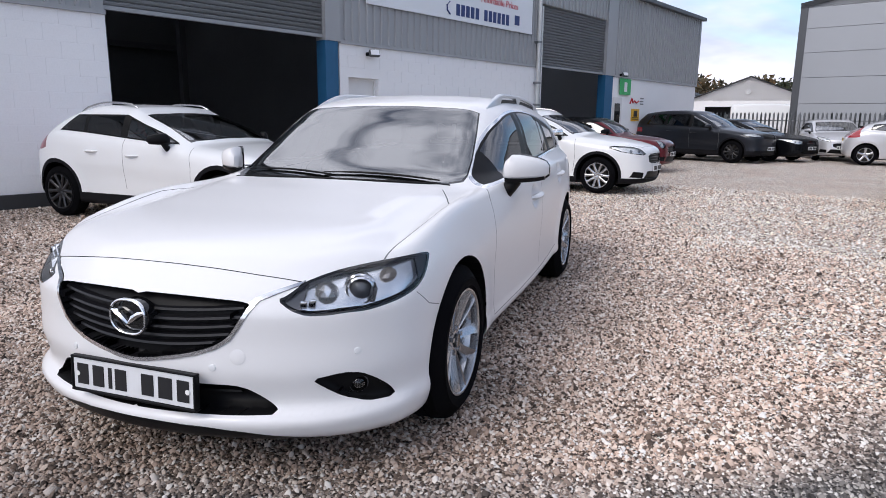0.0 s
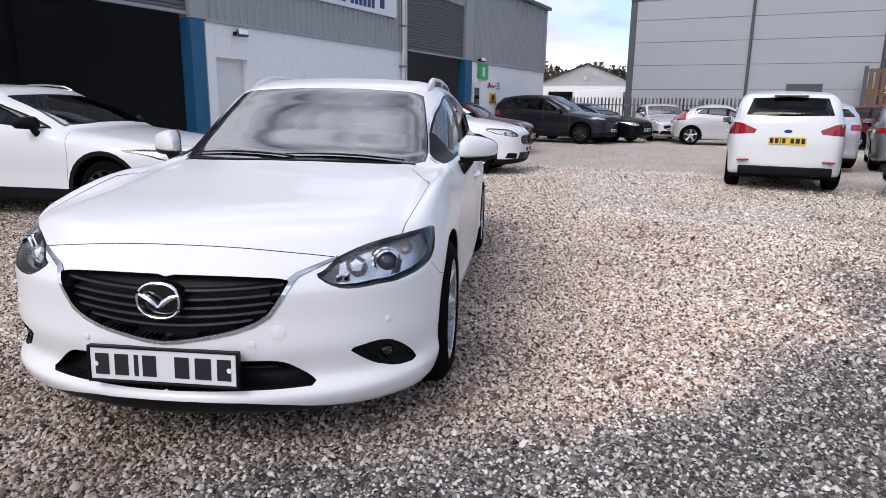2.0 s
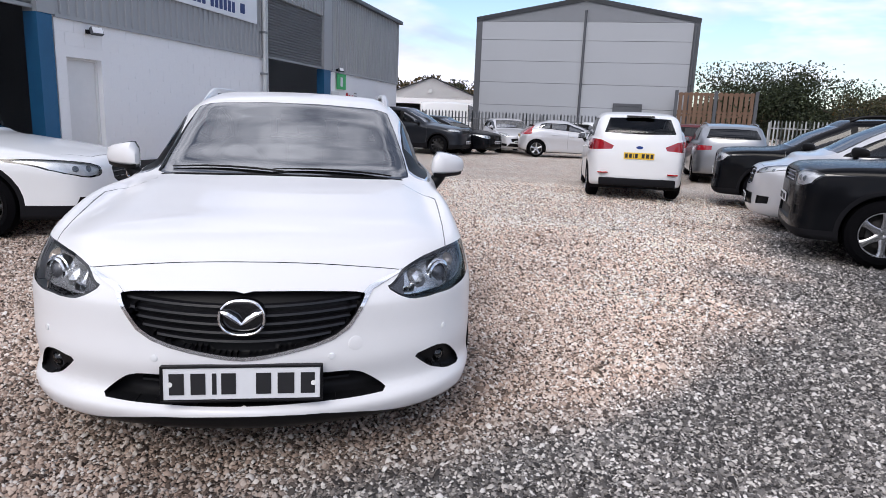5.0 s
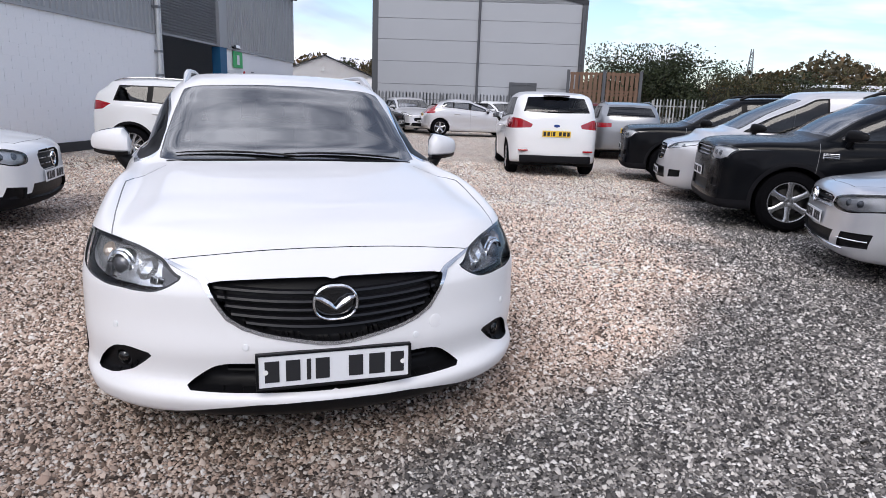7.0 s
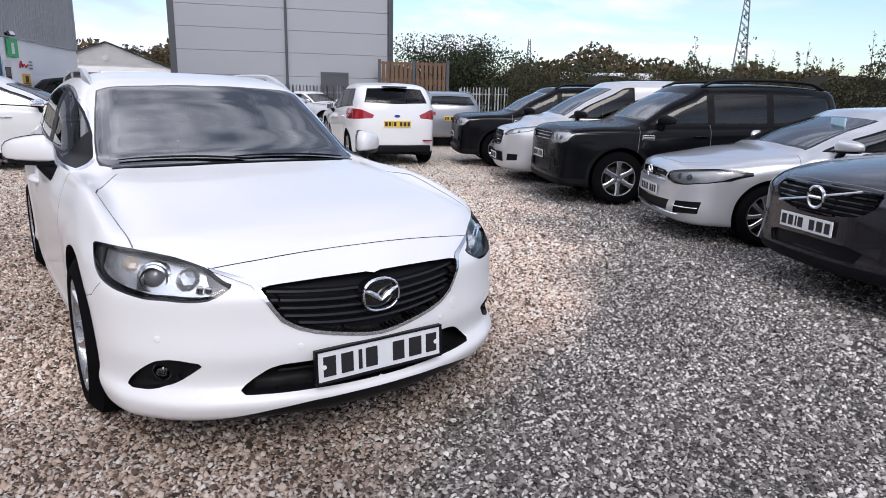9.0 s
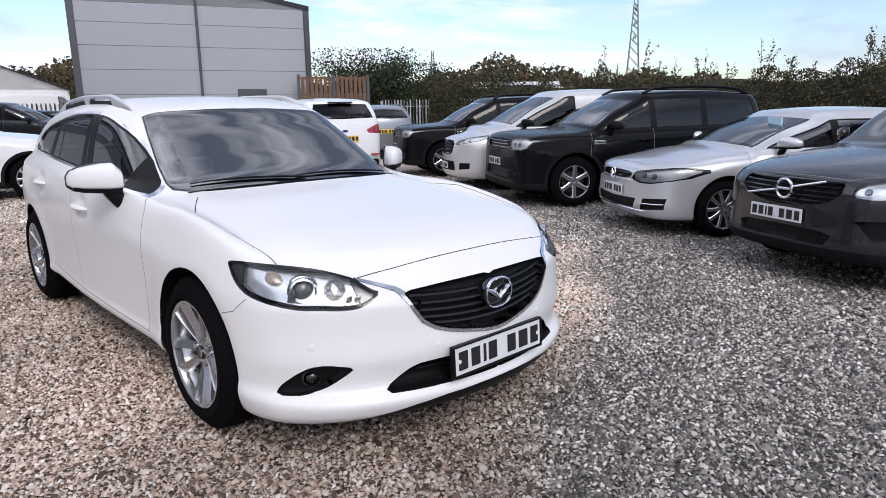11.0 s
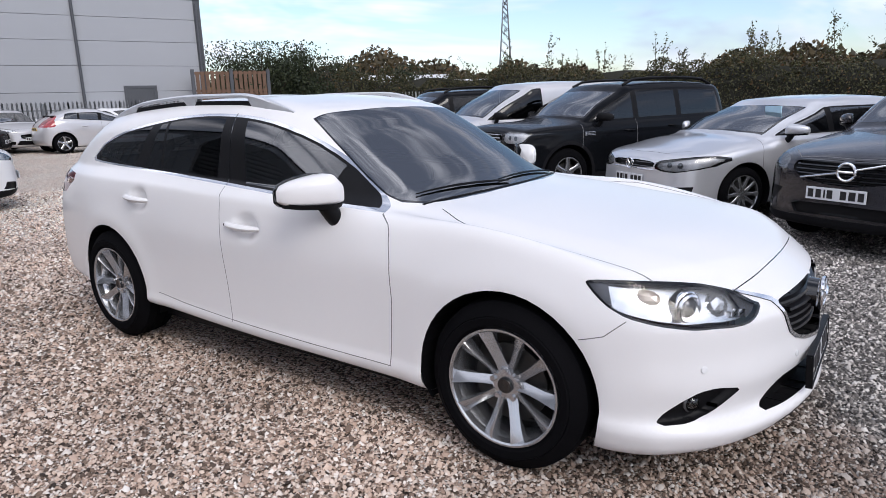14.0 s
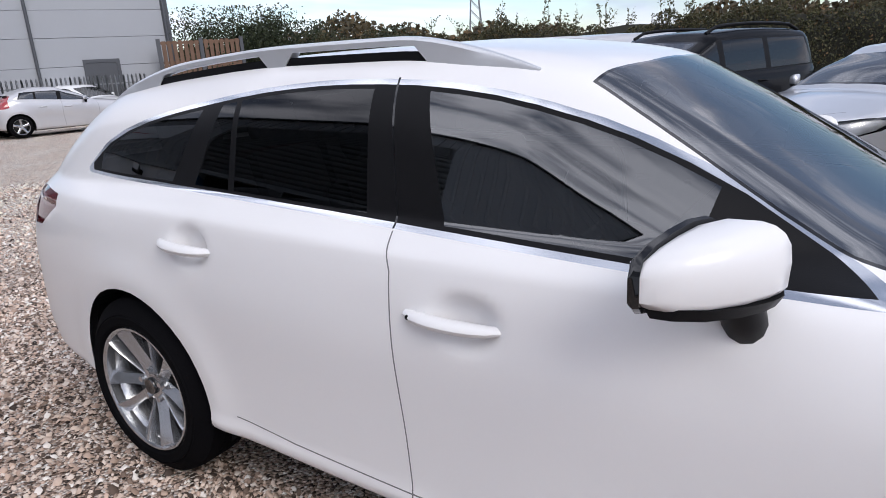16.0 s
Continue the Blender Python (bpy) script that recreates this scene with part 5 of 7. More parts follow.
def emblem(root, x, y, z, r, mat, kind="ring"):
    bm = bmesh.new()
    tube(bm, [(x + r * math.cos(t), y, z + r * math.sin(t)) for t in [2 * math.pi * k / 24 for k in range(25)]], r * 0.16, 6, False)
    if kind == "bar":
        tube(bm, [(x - r * 0.8, y - 0.004, z), (x + r * 0.8, y - 0.004, z)], r * 0.16, 6)
    if kind == "letter":
        tube(bm, [(x - r * 0.7, y, z + r * 0.6), (x - r * 0.3, y, z - r * 0.6), (x, y, z + r * 0.1), (x + r * 0.3, y, z - r * 0.6), (x + r * 0.7, y, z + r * 0.6)], r * 0.11, 6)
    return part("emblem", bm, mat, root, "round chrome emblem", smooth=True)


def skin_strip(root, field, half, z, y, r, mat):
    """A thin bar that follows the skin of the nose across the car."""
    a, b = half if isinstance(half, tuple) else (-half, half)
    pts = [tuple(on_skin(field, a + (b - a) * k / 14, z, y, 1, -1)) for k in range(15)]
    bm = bmesh.new()
    tube(bm, [(p[0], p[1] - 0.003, p[2]) for p in pts], r, 6)
    part("bumper_strip", bm, mat, root, "thin bright strip", smooth=True)


def fall(x, y):
    """The ground's height: level in the yard, a little lower along the hedge row."""
    t = np.clip((x - 0.35 * (y - 1) - 3.1) / 1.7, 0, 1)
    return -0.07 * t * t * (3 - 2 * t)


def heading(x, y, dx, dy):
    """The pose of a car whose front axle is centred over (x, y) and which points along (dx, dy)."""
    return pose(x, y, float(fall(x, y)), 0, 0, math.degrees(math.atan2(dx, -dy)))


def lamp_box(x0, x1, z0, z1, lift=0.0):
    return [(x0, z0), (x1, z0 + lift), (x1 + 0.01, z1 + lift), (x0, z1)]


def all_parked_cars():
    def hatch():
        c = car_shape(4.33, 1.80, 1.44, 1.04, 2.646, 0.325, (0.79, 0.99), 0.38, (1.20, 1.33), (2.52, 1.365), (0.95, 1.12), tailgate=0.8, bow=(0.14, 0.34))
        t = c["tail_y"]
        c["tail"] = [(0.10, t - 0.22), (0.28, t - 0.05), (0.45, t), (0.75, t - 0.02), (0.90, t - 0.08), (1.05, t - 0.24), (1.20, t - 0.48), (1.33, t - 0.74), (1.44, t - 0.98), (2.6, t - 1.3)]
        return c

    v_lamp = [(0.48, 0.62), (0.66, 0.60), (0.83, 0.66), (0.88, 0.765), (0.82, 0.775), (0.60, 0.74), (0.48, 0.70)]
    v_grille = [(-0.05, 0.50), (0.26, 0.53), (0.31, 0.71), (-0.05, 0.72)]
    v_tail = ("side", [(2.84, 0.89), (2.95, 0.86), (3.3, 0.86), (3.3, 1.0), (3.0, 1.14), (2.74, 1.32), (2.64, 1.31), (2.84, 1.08)], LAMP_RED)
    v_panes = [(0.42, 1.42), (1.53, 2.10), (2.16, 2.56)]
    # white crossover hatchback beside the workshop
    r, f, _ = parked_car("hatchback_car", heading(-3.05, 4.34, 0.998, -0.06), "white crossover hatchback with black wheels and dark lower trim", WHITE_2, hatch(), v_panes, v_lamp, v_grille, v_tail, 0.035, (BLACK_ALLOY, 5, True), 0.34, rails=ALLOY, mirror_mat=TRIM, rear_glass=PRIVACY, d_pillar=0.28)
    emblem(r, 0, -1.045, 0.62, 0.06, CHROME)
    # white compact crossover
    c = car_shape(4.16, 1.74, 1.53, 0.84, 2.54, 0.33, (0.84, 1.05), 0.40, (1.15, 1.40), (2.95, 1.47), (1.00, 1.12), tailgate=0.30)
    parked_car("crossover_car", heading(0.62, 10.12, 0.975, -0.22), "white compact crossover with silver alloy wheels and black sills", WHITE_2, c, [(0.5, 1.35), (1.46, 2.15), (2.25, 2.80)], [(0.46, 0.70), (0.78, 0.74), (0.84, 0.86), (0.58, 0.84)], [(-0.05, 0.55), (0.36, 0.56), (0.40, 0.72), (-0.05, 0.74)],
               ("side", [(2.86, 1.07), (3.02, 0.97), (3.40, 0.93), (3.40, 1.10), (3.10, 1.12)], LAMP_RED), 0.04, (ALLOY, 5, True), 0.30, rails=ALLOY, mirror_mat=CHROME)
    # red three-door with a black roof
    c = car_shape(3.85, 1.73, 1.41, 0.76, 2.50, 0.31, (0.80, 0.97), 0.42, (0.98, 1.32), (2.60, 1.36), (0.95, 1.00), tailgate=0.30, square=0.4)
    parked_car("small_hatchback", heading(0.95, 15.75, 0.975, -0.22), "dark red small hatchback with black roof and round headlamps", RED, c, [(0.45, 1.40), (1.48, 2.15)], circle(0.60, 0.72, 0.10, 16), [(-0.05, 0.48), (0.34, 0.50), (0.38, 0.66), (-0.05, 0.68)],
               ("side", lamp_box(2.85, 3.1, 0.72, 0.92), LAMP_RED), 0.04, (BLACK_ALLOY, 5, True), roof_mat=BLACK, mirror_mat=BLACK, chrome_grille=True)
    # dark grey sport utility
    c = car_shape(4.60, 1.90, 1.70, 0.88, 2.74, 0.36, (0.92, 1.13), 0.42, (1.25, 1.58), (3.15, 1.62), (1.09, 1.20), tailgate=0.30, bulk=0.04, square=0.4)
    parked_car("sport_utility_car", heading(3.90, 21.35, 0.88, -0.475), "dark slate grey sport utility car with black wheels", CORRIS, c, [(0.5, 1.45), (1.56, 2.35), (2.46, 3.15)], [(0.52, 0.84), (0.88, 0.86), (0.90, 0.95), (0.56, 0.95)], [(-0.05, 0.76), (0.44, 0.77), (0.46, 0.92), (-0.05, 0.93)],
               ("side", lamp_box(3.3, 3.8, 0.95, 1.10), LAMP_RED), 0.045, (BLACK_ALLOY, 5, True), 0.40, rear_glass=PRIVACY, d_pillar=0.2)
    # black hatchback by the fence
    r, f, _ = parked_car("hatchback_car", heading(5.25, 22.85, 0.80, -0.60), "black hatchback parked beside a palisade fence", BLACK, hatch(), v_panes, v_lamp, v_grille, v_tail, 0.05, (BLACK_ALLOY, 5, True))
    # pale blue-silver small car, facing the yard
    c = car_shape(4.0, 1.74, 1.46, 0.84, 2.54, 0.31, (0.80, 1.0), 0.38, (1.08, 1.36), (2.8, 1.38), (0.97, 1.08), tailgate=0.32)
    parked_car("small_hatchback", heading(7.25, 24.05, 0.02, -1.0), "pale silver small hatchback standing in front of the fence", PALE, c, [(0.48, 1.35), (1.45, 2.1), (2.2, 2.6)], [(0.42, 0.66), (0.76, 0.74), (0.80, 0.86), (0.52, 0.78)], [(-0.05, 0.46), (0.36, 0.48), (0.40, 0.62), (-0.05, 0.64)],
               ("side", lamp_box(2.85, 3.1, 0.8, 1.0), LAMP_RED), 0.05, (ALLOY, 5, True), chrome_grille=True)
    # silver hatchback, its side to the yard
    r, f, _ = parked_car("hatchback_car", heading(10.2, 21.85, 0.985, -0.16), "pale silver hatchback with tall red tail lamps", PALE, hatch(), v_panes, v_lamp, v_grille, v_tail, 0.045, (ALLOY, 5, False), glass_mat=GLASS, rear_glass=GLASS)
    # white small people carrier seen from behind
    c = car_shape(4.08, 1.75, 1.58, 0.82, 2.49, 0.315, (0.82, 1.06), 0.30, (1.15, 1.48), (2.85, 1.52), (1.00, 1.12), tailgate=0.26, lean=0.22)
    r, f, _ = parked_car("people_carrier", heading(6.39, 10.87, 0.309, 0.951), "white small people carrier with a yellow rear plate", WHITE_2, c, [(0.5, 1.35), (1.46, 2.25), (2.35, 2.80)], [(0.42, 0.70), (0.78, 0.76), (0.84, 0.92), (0.54, 0.84)], [(-0.05, 0.46), (0.40, 0.48), (0.46, 0.64), (-0.05, 0.66)],
               ("front", [(0.44, 0.965), (0.47, 0.905), (0.90, 0.87), (0.93, 1.09), (0.66, 1.06)], LAMP_RED), 0.03, (ALLOY, 5, True), rear_glass=glass("light_glass", (0.30, 0.32, 0.33)))
    bm = boxed(-0.66, 0.66, 3.20, 3.285, 0.27, 0.40, bevel=0.02)
    part("rear_valance", bm, PLASTIC, r, "black rear valance", smooth=True)
    bm = boxed(-0.24, 0.24, 2.90, 3.02, 1.475, 1.50, bevel=0.008)
    part("high_brake_lamp", bm, GLOSSY, r, "dark high brake lamp")
    for s in (1, -1):
        bm = boxed(s * 0.60 - 0.09, s * 0.60 + 0.09, 3.19, 3.262, 0.475, 0.505, bevel=0.008)
        part("rear_reflector", bm, LAMP_RED, r, "red reflector")
    p = on_skin(f, 0, 0.945, 3.8, 1, 1)
    bm = bmesh.new()
    disc(bm, p[1] - 0.004, 0.045, 20, "y", (0, 0, 0), 0.012)
    bmesh.ops.scale(bm, vec=(1.3, 1, 0.6), verts=bm.verts)
    bmesh.ops.translate(bm, vec=(0, 0, 0.945), verts=bm.verts)
    part("rear_emblem", bm, BADGE_BLUE, r, "oval blue emblem")
    bm = bmesh.new()
    tube(bm, [(0.34, p[1] - 0.03, 1.19), (-0.15, p[1] - 0.05, 1.20), (-0.30, p[1] - 0.06, 1.21)], [0.006, 0.01, 0.012], 6)
    part("rear_wiper", bm, TRIM, r)
    # silver hatchback beyond it
    c2 = car_shape(4.36, 1.82, 1.48, 0.9, 2.65, 0.32, (0.78, 1.0), 0.42, (1.2, 1.36), (3.0, 1.38), (0.97, 1.08), tailgate=0.36)
    parked_car("hatchback_car", heading(8.45, 15.45, 0.20, 0.98), "silver hatchback seen from behind with red tail lamps", SILVER, c2, [(0.5, 1.4), (1.5, 2.2), (2.3, 2.8)], v_lamp, v_grille, ("front", [(0.56, 0.98), (0.56, 0.86), (0.90, 0.84), (0.92, 1.0)], LAMP_RED), 0.05)
    # dark maroon car crossways
    c = car_shape(4.35, 1.80, 1.58, 0.9, 2.63, 0.33, (0.86, 1.06), 0.42, (1.18, 1.46), (2.9, 1.50), (1.02, 1.12), tailgate=0.3)
    parked_car("crossover_car", heading(15.6, 20.4, 0.75, -0.66), "dark maroon crossover with tinted windows by the wooden fence", MAROON, c, [(0.5, 1.4), (1.5, 2.25), (2.35, 2.85)], v_lamp, v_grille, ("side", lamp_box(3.1, 3.4, 0.85, 1.02), LAMP_RED), 0.055)
    # grey estate seen from behind
    c = car_shape(4.55, 1.83, 1.56, 0.9, 2.7, 0.33, (0.82, 1.04), 0.42, (1.2, 1.45), (3.2, 1.47), (1.0, 1.10), tailgate=0.38)
    parked_car("estate_car", heading(11.35, 15.35, 0.42, 0.907), "mid grey estate car with dark rear glass and silver rails", GREY, c, [(0.5, 1.4), (1.5, 2.25), (2.35, 3.05)], v_lamp, v_grille, ("front", [(0.50, 0.98), (0.50, 0.88), (0.90, 0.85), (0.92, 0.99)], LAMP_RED), 0.045, rails=ALLOY)
    # the row along the hedge, noses to the yard
    d = (-0.866, 0.50)
    off = lambda: car_shape(4.22, 1.91, 1.67, 0.88, 2.62, 0.365, (1.05, 1.135), 0.20, (0.92, 1.53), (3.05, 1.60), (1.08, 1.14), tailgate=0.18, bulk=0.05, square=1.1, lean=0.18, bow=(0.04, 0.14))
    o_lamp, o_grille = [(0.50, 0.82), (0.88, 0.82), (0.93, 0.99), (0.50, 0.99)], [(-0.05, 0.83), (0.46, 0.83), (0.47, 0.97), (-0.05, 0.97)]
    o_tail = ("side", lamp_box(3.18, 3.5, 0.90, 1.20), LAMP_RED)
    for at, lab, res in (((8.05, 8.15), "black off-road car with bright headlamps, nose to the yard", 0.05), ((6.34, 3.62), "black off-road car with roof rails and silver alloy wheels", 0.035)):
        r, f, mk = parked_car("off_road_car", heading(*at, *d), lab, BLACK, off(), [(0.28, 1.20), (1.30, 2.05), (2.15, 3.02)], o_lamp, o_grille, o_tail, res, (ALLOY, 6, False), 0.36, rails=TRIM, rail_r=0.022, lamp_mat=LAMP_WHITE, mirror_mat=TRIM, d_pillar=0.12, glass_mat=PRIVACY, rear_glass=PRIVACY, bar_mat=ALLOY, bars=3, rim=0.66, plate_at=(-0.1, 0.63), intake_poly=[(-0.05, 0.55), (0.5, 0.55), (0.5, 0.42), (-0.05, 0.42)], fog_poly=[(0.66, 0.50), (0.66, 0.60), (0.80, 0.60), (0.80, 0.50)])
        for s in (1, -1):
            p = on_skin(f, s * 1.2, 0.90, 0.36, 0, s)
            bm = boxed(p[0] - 0.012, p[0] + 0.012, 0.27, 0.45, 0.885, 0.955, bevel=0.01)
            vent = part("wing_vent", bm, ALLOY, r, "silver side vent")
            bm = bmesh.new()
            for k in range(3):
                box(bm, p[0] - 0.018, p[0] + 0.018, 0.285, 0.435, 0.893 + 0.021 * k, 0.905 + 0.021 * k)
            part("vent_slots", bm, TRIM, vent, "dark vent slots")
    # silver van
    c = car_shape(4.43, 1.84, 1.75, 0.90, 2.66, 0.33, (0.90, 1.13), -0.02, (0.88, 1.61), (3.25, 1.73), (1.08, 1.10), tailgate=0.10, lean=0.14)
    r, f, _ = parked_car("panel_van", heading(7.16, 5.62, *d), "pale silver small panel van with dark grille, between off-road cars", PALE, c, [(0.12, 1.30)], [(0.46, 0.78), (0.80, 0.84), (0.86, 0.97), (0.58, 0.90)], [(-0.05, 0.60), (0.38, 0.62), (0.46, 0.80), (0.38, 0.86), (-0.05, 0.87)],
                         ("side", lamp_box(3.36, 3.6, 0.80, 1.30), LAMP_RED), 0.04, (ALLOY, 5, True), van=True, mirror_mat=TRIM, category="van", d_pillar=0.02, chrome_grille=True, glass_mat=PRIVACY, plate_at=(0, 0.42), intake_poly=[(-0.05, 0.50), (0.46, 0.50), (0.52, 0.34), (-0.05, 0.33)], fog_poly=[(0.62, 0.36), (0.62, 0.48), (0.78, 0.48), (0.78, 0.38)])
    # silver family hatchback
    c = car_shape(4.20, 1.79, 1.40, 0.92, 2.63, 0.315, (0.79, 0.965), 0.20, (1.00, 1.285), (2.68, 1.33), (0.94, 1.00), tailgate=0.34, square=0.6, bow=(0.09, 0.36))
    r, f, _ = parked_car("hatchback_car", heading(5.62, 1.02, -0.815, 0.58), "metallic silver hatchback with black grille, nose to the yard", SILVER, c, [(0.3, 1.25), (1.34, 2.05), (2.14, 2.48)], [(0.40, 0.630), (0.54, 0.600), (0.70, 0.598), (0.855, 0.640), (0.885, 0.735), (0.84, 0.772), (0.64, 0.742), (0.43, 0.705)], [(-0.05, 0.618), (0.37, 0.628), (0.40, 0.70), (-0.05, 0.712)],
                         ("side", lamp_box(3.0, 3.3, 0.80, 0.98), LAMP_RED), 0.03, (ALLOY, 5, True), lamp_mat=BOWL_GREY, rear_glass=GLASS, bars=2, d_pillar=0.2, plate_at=(-0.02, 0.485), intake_poly=[(-0.05, 0.40), (0.52, 0.42), (0.47, 0.31), (-0.05, 0.29)], fog_poly=[(0.63, 0.43), (0.81, 0.44), (0.80, 0.32), (0.59, 0.30)])
    emblem(r, 0, -0.935, 0.665, 0.062, CHROME, "letter")
    skin_strip(r, f, 0.40, 0.608, -1.3, 0.006, CHROME)
    skin_strip(r, f, 0.66, 0.288, -1.3, 0.008, CHROME)
    for s in (1, -1):
        skin_strip(r, f, (s * 0.60, s * 0.80), 0.375, -1.3, 0.006, CHROME)
    bm = boxed(0.28, 0.52, 0.80, 0.815, 1.15, 1.28, m=None)
    part("window_sticker", bm, STICKER, r, "pale blue price sticker")
    # dark grey crossover
    c = car_shape(4.63, 1.89, 1.70, 0.93, 2.77, 0.365, (0.86, 1.08), 0.42, (1.25, 1.56), (3.2, 1.60), (1.05, 1.20), tailgate=0.36, bulk=0.04)
    r, f, _ = parked_car("crossover_car", heading(4.55, -1.10, -0.905, 0.425), "dark grey large crossover with wide black grille", SAVILE, c, [(0.5, 1.48), (1.58, 2.4), (2.5, 3.1)], [(0.555, 0.735), (0.70, 0.725), (0.85, 0.76), (0.90, 0.86), (0.76, 0.885), (0.60, 0.86), (0.55, 0.82)], [(-0.05, 0.635), (0.17, 0.64), (0.40, 0.685), (0.49, 0.76), (0.475, 0.84), (-0.05, 0.86)],
                         ("side", lamp_box(3.4, 3.7, 0.9, 1.3), LAMP_RED), 0.03, (BLACK_ALLOY, 5, True), 0.34, lamp_mat=BOWL, rails=ALLOY, bars=6, plate_at=(-0.03, 0.56), intake_poly=[(-0.05, 0.475), (0.36, 0.465), (0.46, 0.44), (0.41, 0.36), (-0.05, 0.37)], fog_poly=[(0.58, 0.57), (0.77, 0.585), (0.82, 0.45), (0.70, 0.43)])
    emblem(r, 0.05, -0.945, 0.765, 0.075, CHROME, "bar")
    bm = bmesh.new()
    tube(bm, [(-0.38, -0.895, 0.685), (-0.03, -0.940, 0.752)], 0.009, 6)
    tube(bm, [(0.13, -0.935, 0.788), (0.36, -0.865, 0.845)], 0.009, 6)
    part("grille_slash", bm, CHROME, r, "slanted chrome bar")
    # small white car by the far fence
    parked_car("small_hatchback", heading(11.9, 23.9, 0.3, -0.95), "white small hatchback beside the grey warehouse", WHITE_2, car_shape(3.95, 1.70, 1.48, 0.80, 2.5, 0.30, (0.80, 1.0), 0.38, (1.08, 1.36), (2.8, 1.40), (0.97, 1.08)), [(0.48, 1.35), (1.45, 2.1), (2.2, 2.6)],
               [(0.42, 0.66), (0.74, 0.74), (0.78, 0.84), (0.52, 0.78)], [(-0.05, 0.46), (0.36, 0.48), (0.40, 0.60), (-0.05, 0.62)], ("side", lamp_box(2.85, 3.1, 0.8, 1.0), LAMP_RED), 0.06)
    # white van behind the fence
    c = car_shape(5.4, 2.0, 2.35, 0.95, 3.3, 0.34, (1.05, 1.30), 0.05, (0.95, 2.05), (4.2, 2.30), (1.20, 1.22), tailgate=0.08, lean=0.10)
    parked_car("panel_van", heading(8.9, 37.5, 1.0, -0.05), "white high-roof panel van parked behind the fence", WHITE_2, c, [(0.25, 1.45)], [(0.5, 0.85), (0.85, 0.9), (0.88, 1.08), (0.6, 1.02)], [(-0.05, 0.6), (0.4, 0.62), (0.42, 0.8), (-0.05, 0.82)],
               ("side", lamp_box(4.2, 4.5, 0.9, 1.4), LAMP_RED), 0.07, (ALLOY, 5, True), van=True, category="van", d_pillar=0.02, glass_mat=SCREEN)


all_parked_cars()


# ---- buildings ----
def grime(name, colour, rough=0.7, vary=0.12, scale=1.2, grain=0.06, bump=0.1, metal=0.0):
    return material(name, colour, rough, metal, vary=vary, vary_scale=scale, grain=grain, grain_scale=45, bump=bump)


BLOCK = grime("painted_blockwork", (0.87, 0.87, 0.88), 0.75, 0.05, 0.8, 0.04, 0.2)
CLADDING = grime("grey_steel_cladding", (0.33, 0.34, 0.355), 0.45, 0.08, 0.6, 0.03, 0.02)
SHUTTER = grime("grey_roller_shutter", (0.30, 0.315, 0.33), 0.45, 0.10, 0.8, 0.04, 0.02)
BLUE_STEEL = grime("blue_painted_steel", (0.012, 0.10, 0.22), 0.5, 0.15, 3.0)
PLINTH = grime("dark_plinth", (0.04, 0.04, 0.042), 0.85, 0.2, 3.0)
PANEL = grime("light_grey_panel", (0.36, 0.375, 0.40), 0.5, 0.05, 0.4, 0.02, 0.02)
DARK_GREY = grime("dark_grey_steel", (0.075, 0.08, 0.09), 0.5, 0.1, 2.0)
ROOFING = grime("grey_roof_sheet", (0.22, 0.225, 0.23), 0.7, 0.15, 1.0)
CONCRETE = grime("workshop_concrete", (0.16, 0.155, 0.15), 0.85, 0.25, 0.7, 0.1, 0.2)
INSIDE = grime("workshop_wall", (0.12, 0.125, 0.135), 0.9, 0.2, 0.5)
SIGN_WHITE = grime("white_sign_board", (0.74, 0.76, 0.80), 0.35, 0.03, 0.6, 0.01, 0.0)
SIGN_BLUE = material("navy_lettering", (0.02, 0.04, 0.16), 0.5)
SIGN_RED = material("red_lettering", (0.45, 0.02, 0.03), 0.5)
GREEN = grime("green_sign_board", (0.03, 0.42, 0.13), 0.4, 0.04, 2.0)
YELLOW = grime("yellow_sign_board", (0.75, 0.42, 0.03), 0.45, 0.05, 3.0)
PVC = material("white_plastic_door", (0.74, 0.74, 0.74), 0.4, vary=0.05, grain=0.02)
GALV = material("galvanised_steel", (0.24, 0.25, 0.26), 0.5, 0.7, vary=0.15, vary_scale=4, grain=0.08, grain_scale=60)
GALV_PALE = material("pale_galvanised_steel", (0.60, 0.61, 0.61), 0.55, 0.4, vary=0.12, vary_scale=4, grain=0.06)
TIMBER = material("fence_timber", (0.155, 0.092, 0.06), 0.8, vary=0.28, vary_scale=3, grain=0.18, grain_scale=30, bump=0.3)
LAMP_FACE = material("floodlight_glass", (0.85, 0.86, 0.88), 0.1, coat=0.6)


def ribbed(x0, x1, z0, z1, y=0.0, pitch=0.2, depth=0.035):
    """A sheet of trapezoidal steel cladding standing in the xz plane, ribs towards -y."""
    bm = bmesh.new()
    line, x = [], x0
    while x < x1 - 1e-6:
        for dx, dy in ((0, 0), (pitch * 0.62, 0), (pitch * 0.70, -depth), (pitch * 0.92, -depth)):
            if x + dx < x1:
                line.append((x + dx, y + dy))
        x += pitch
    line.append((x1, y))
    low, high = [bm.verts.new((a, b, z0)) for a, b in line], [bm.verts.new((a, b, z1)) for a, b in line]
    back0, back1 = bm.verts.new((x1, y + 0.05, z0)), bm.verts.new((x1, y + 0.05, z1))
    back2, back3 = bm.verts.new((x0, y + 0.05, z1)), bm.verts.new((x0, y + 0.05, z0))
    for k in range(len(line) - 1):
        bm.faces.new((low[k], low[k + 1], high[k + 1], high[k]))
    bm.faces.new((low[-1], back0, back1, high[-1]))
    bm.faces.new((low[0], high[0], back2, back3))
    bm.faces.new((back0, back3, back2, back1))
    return bm


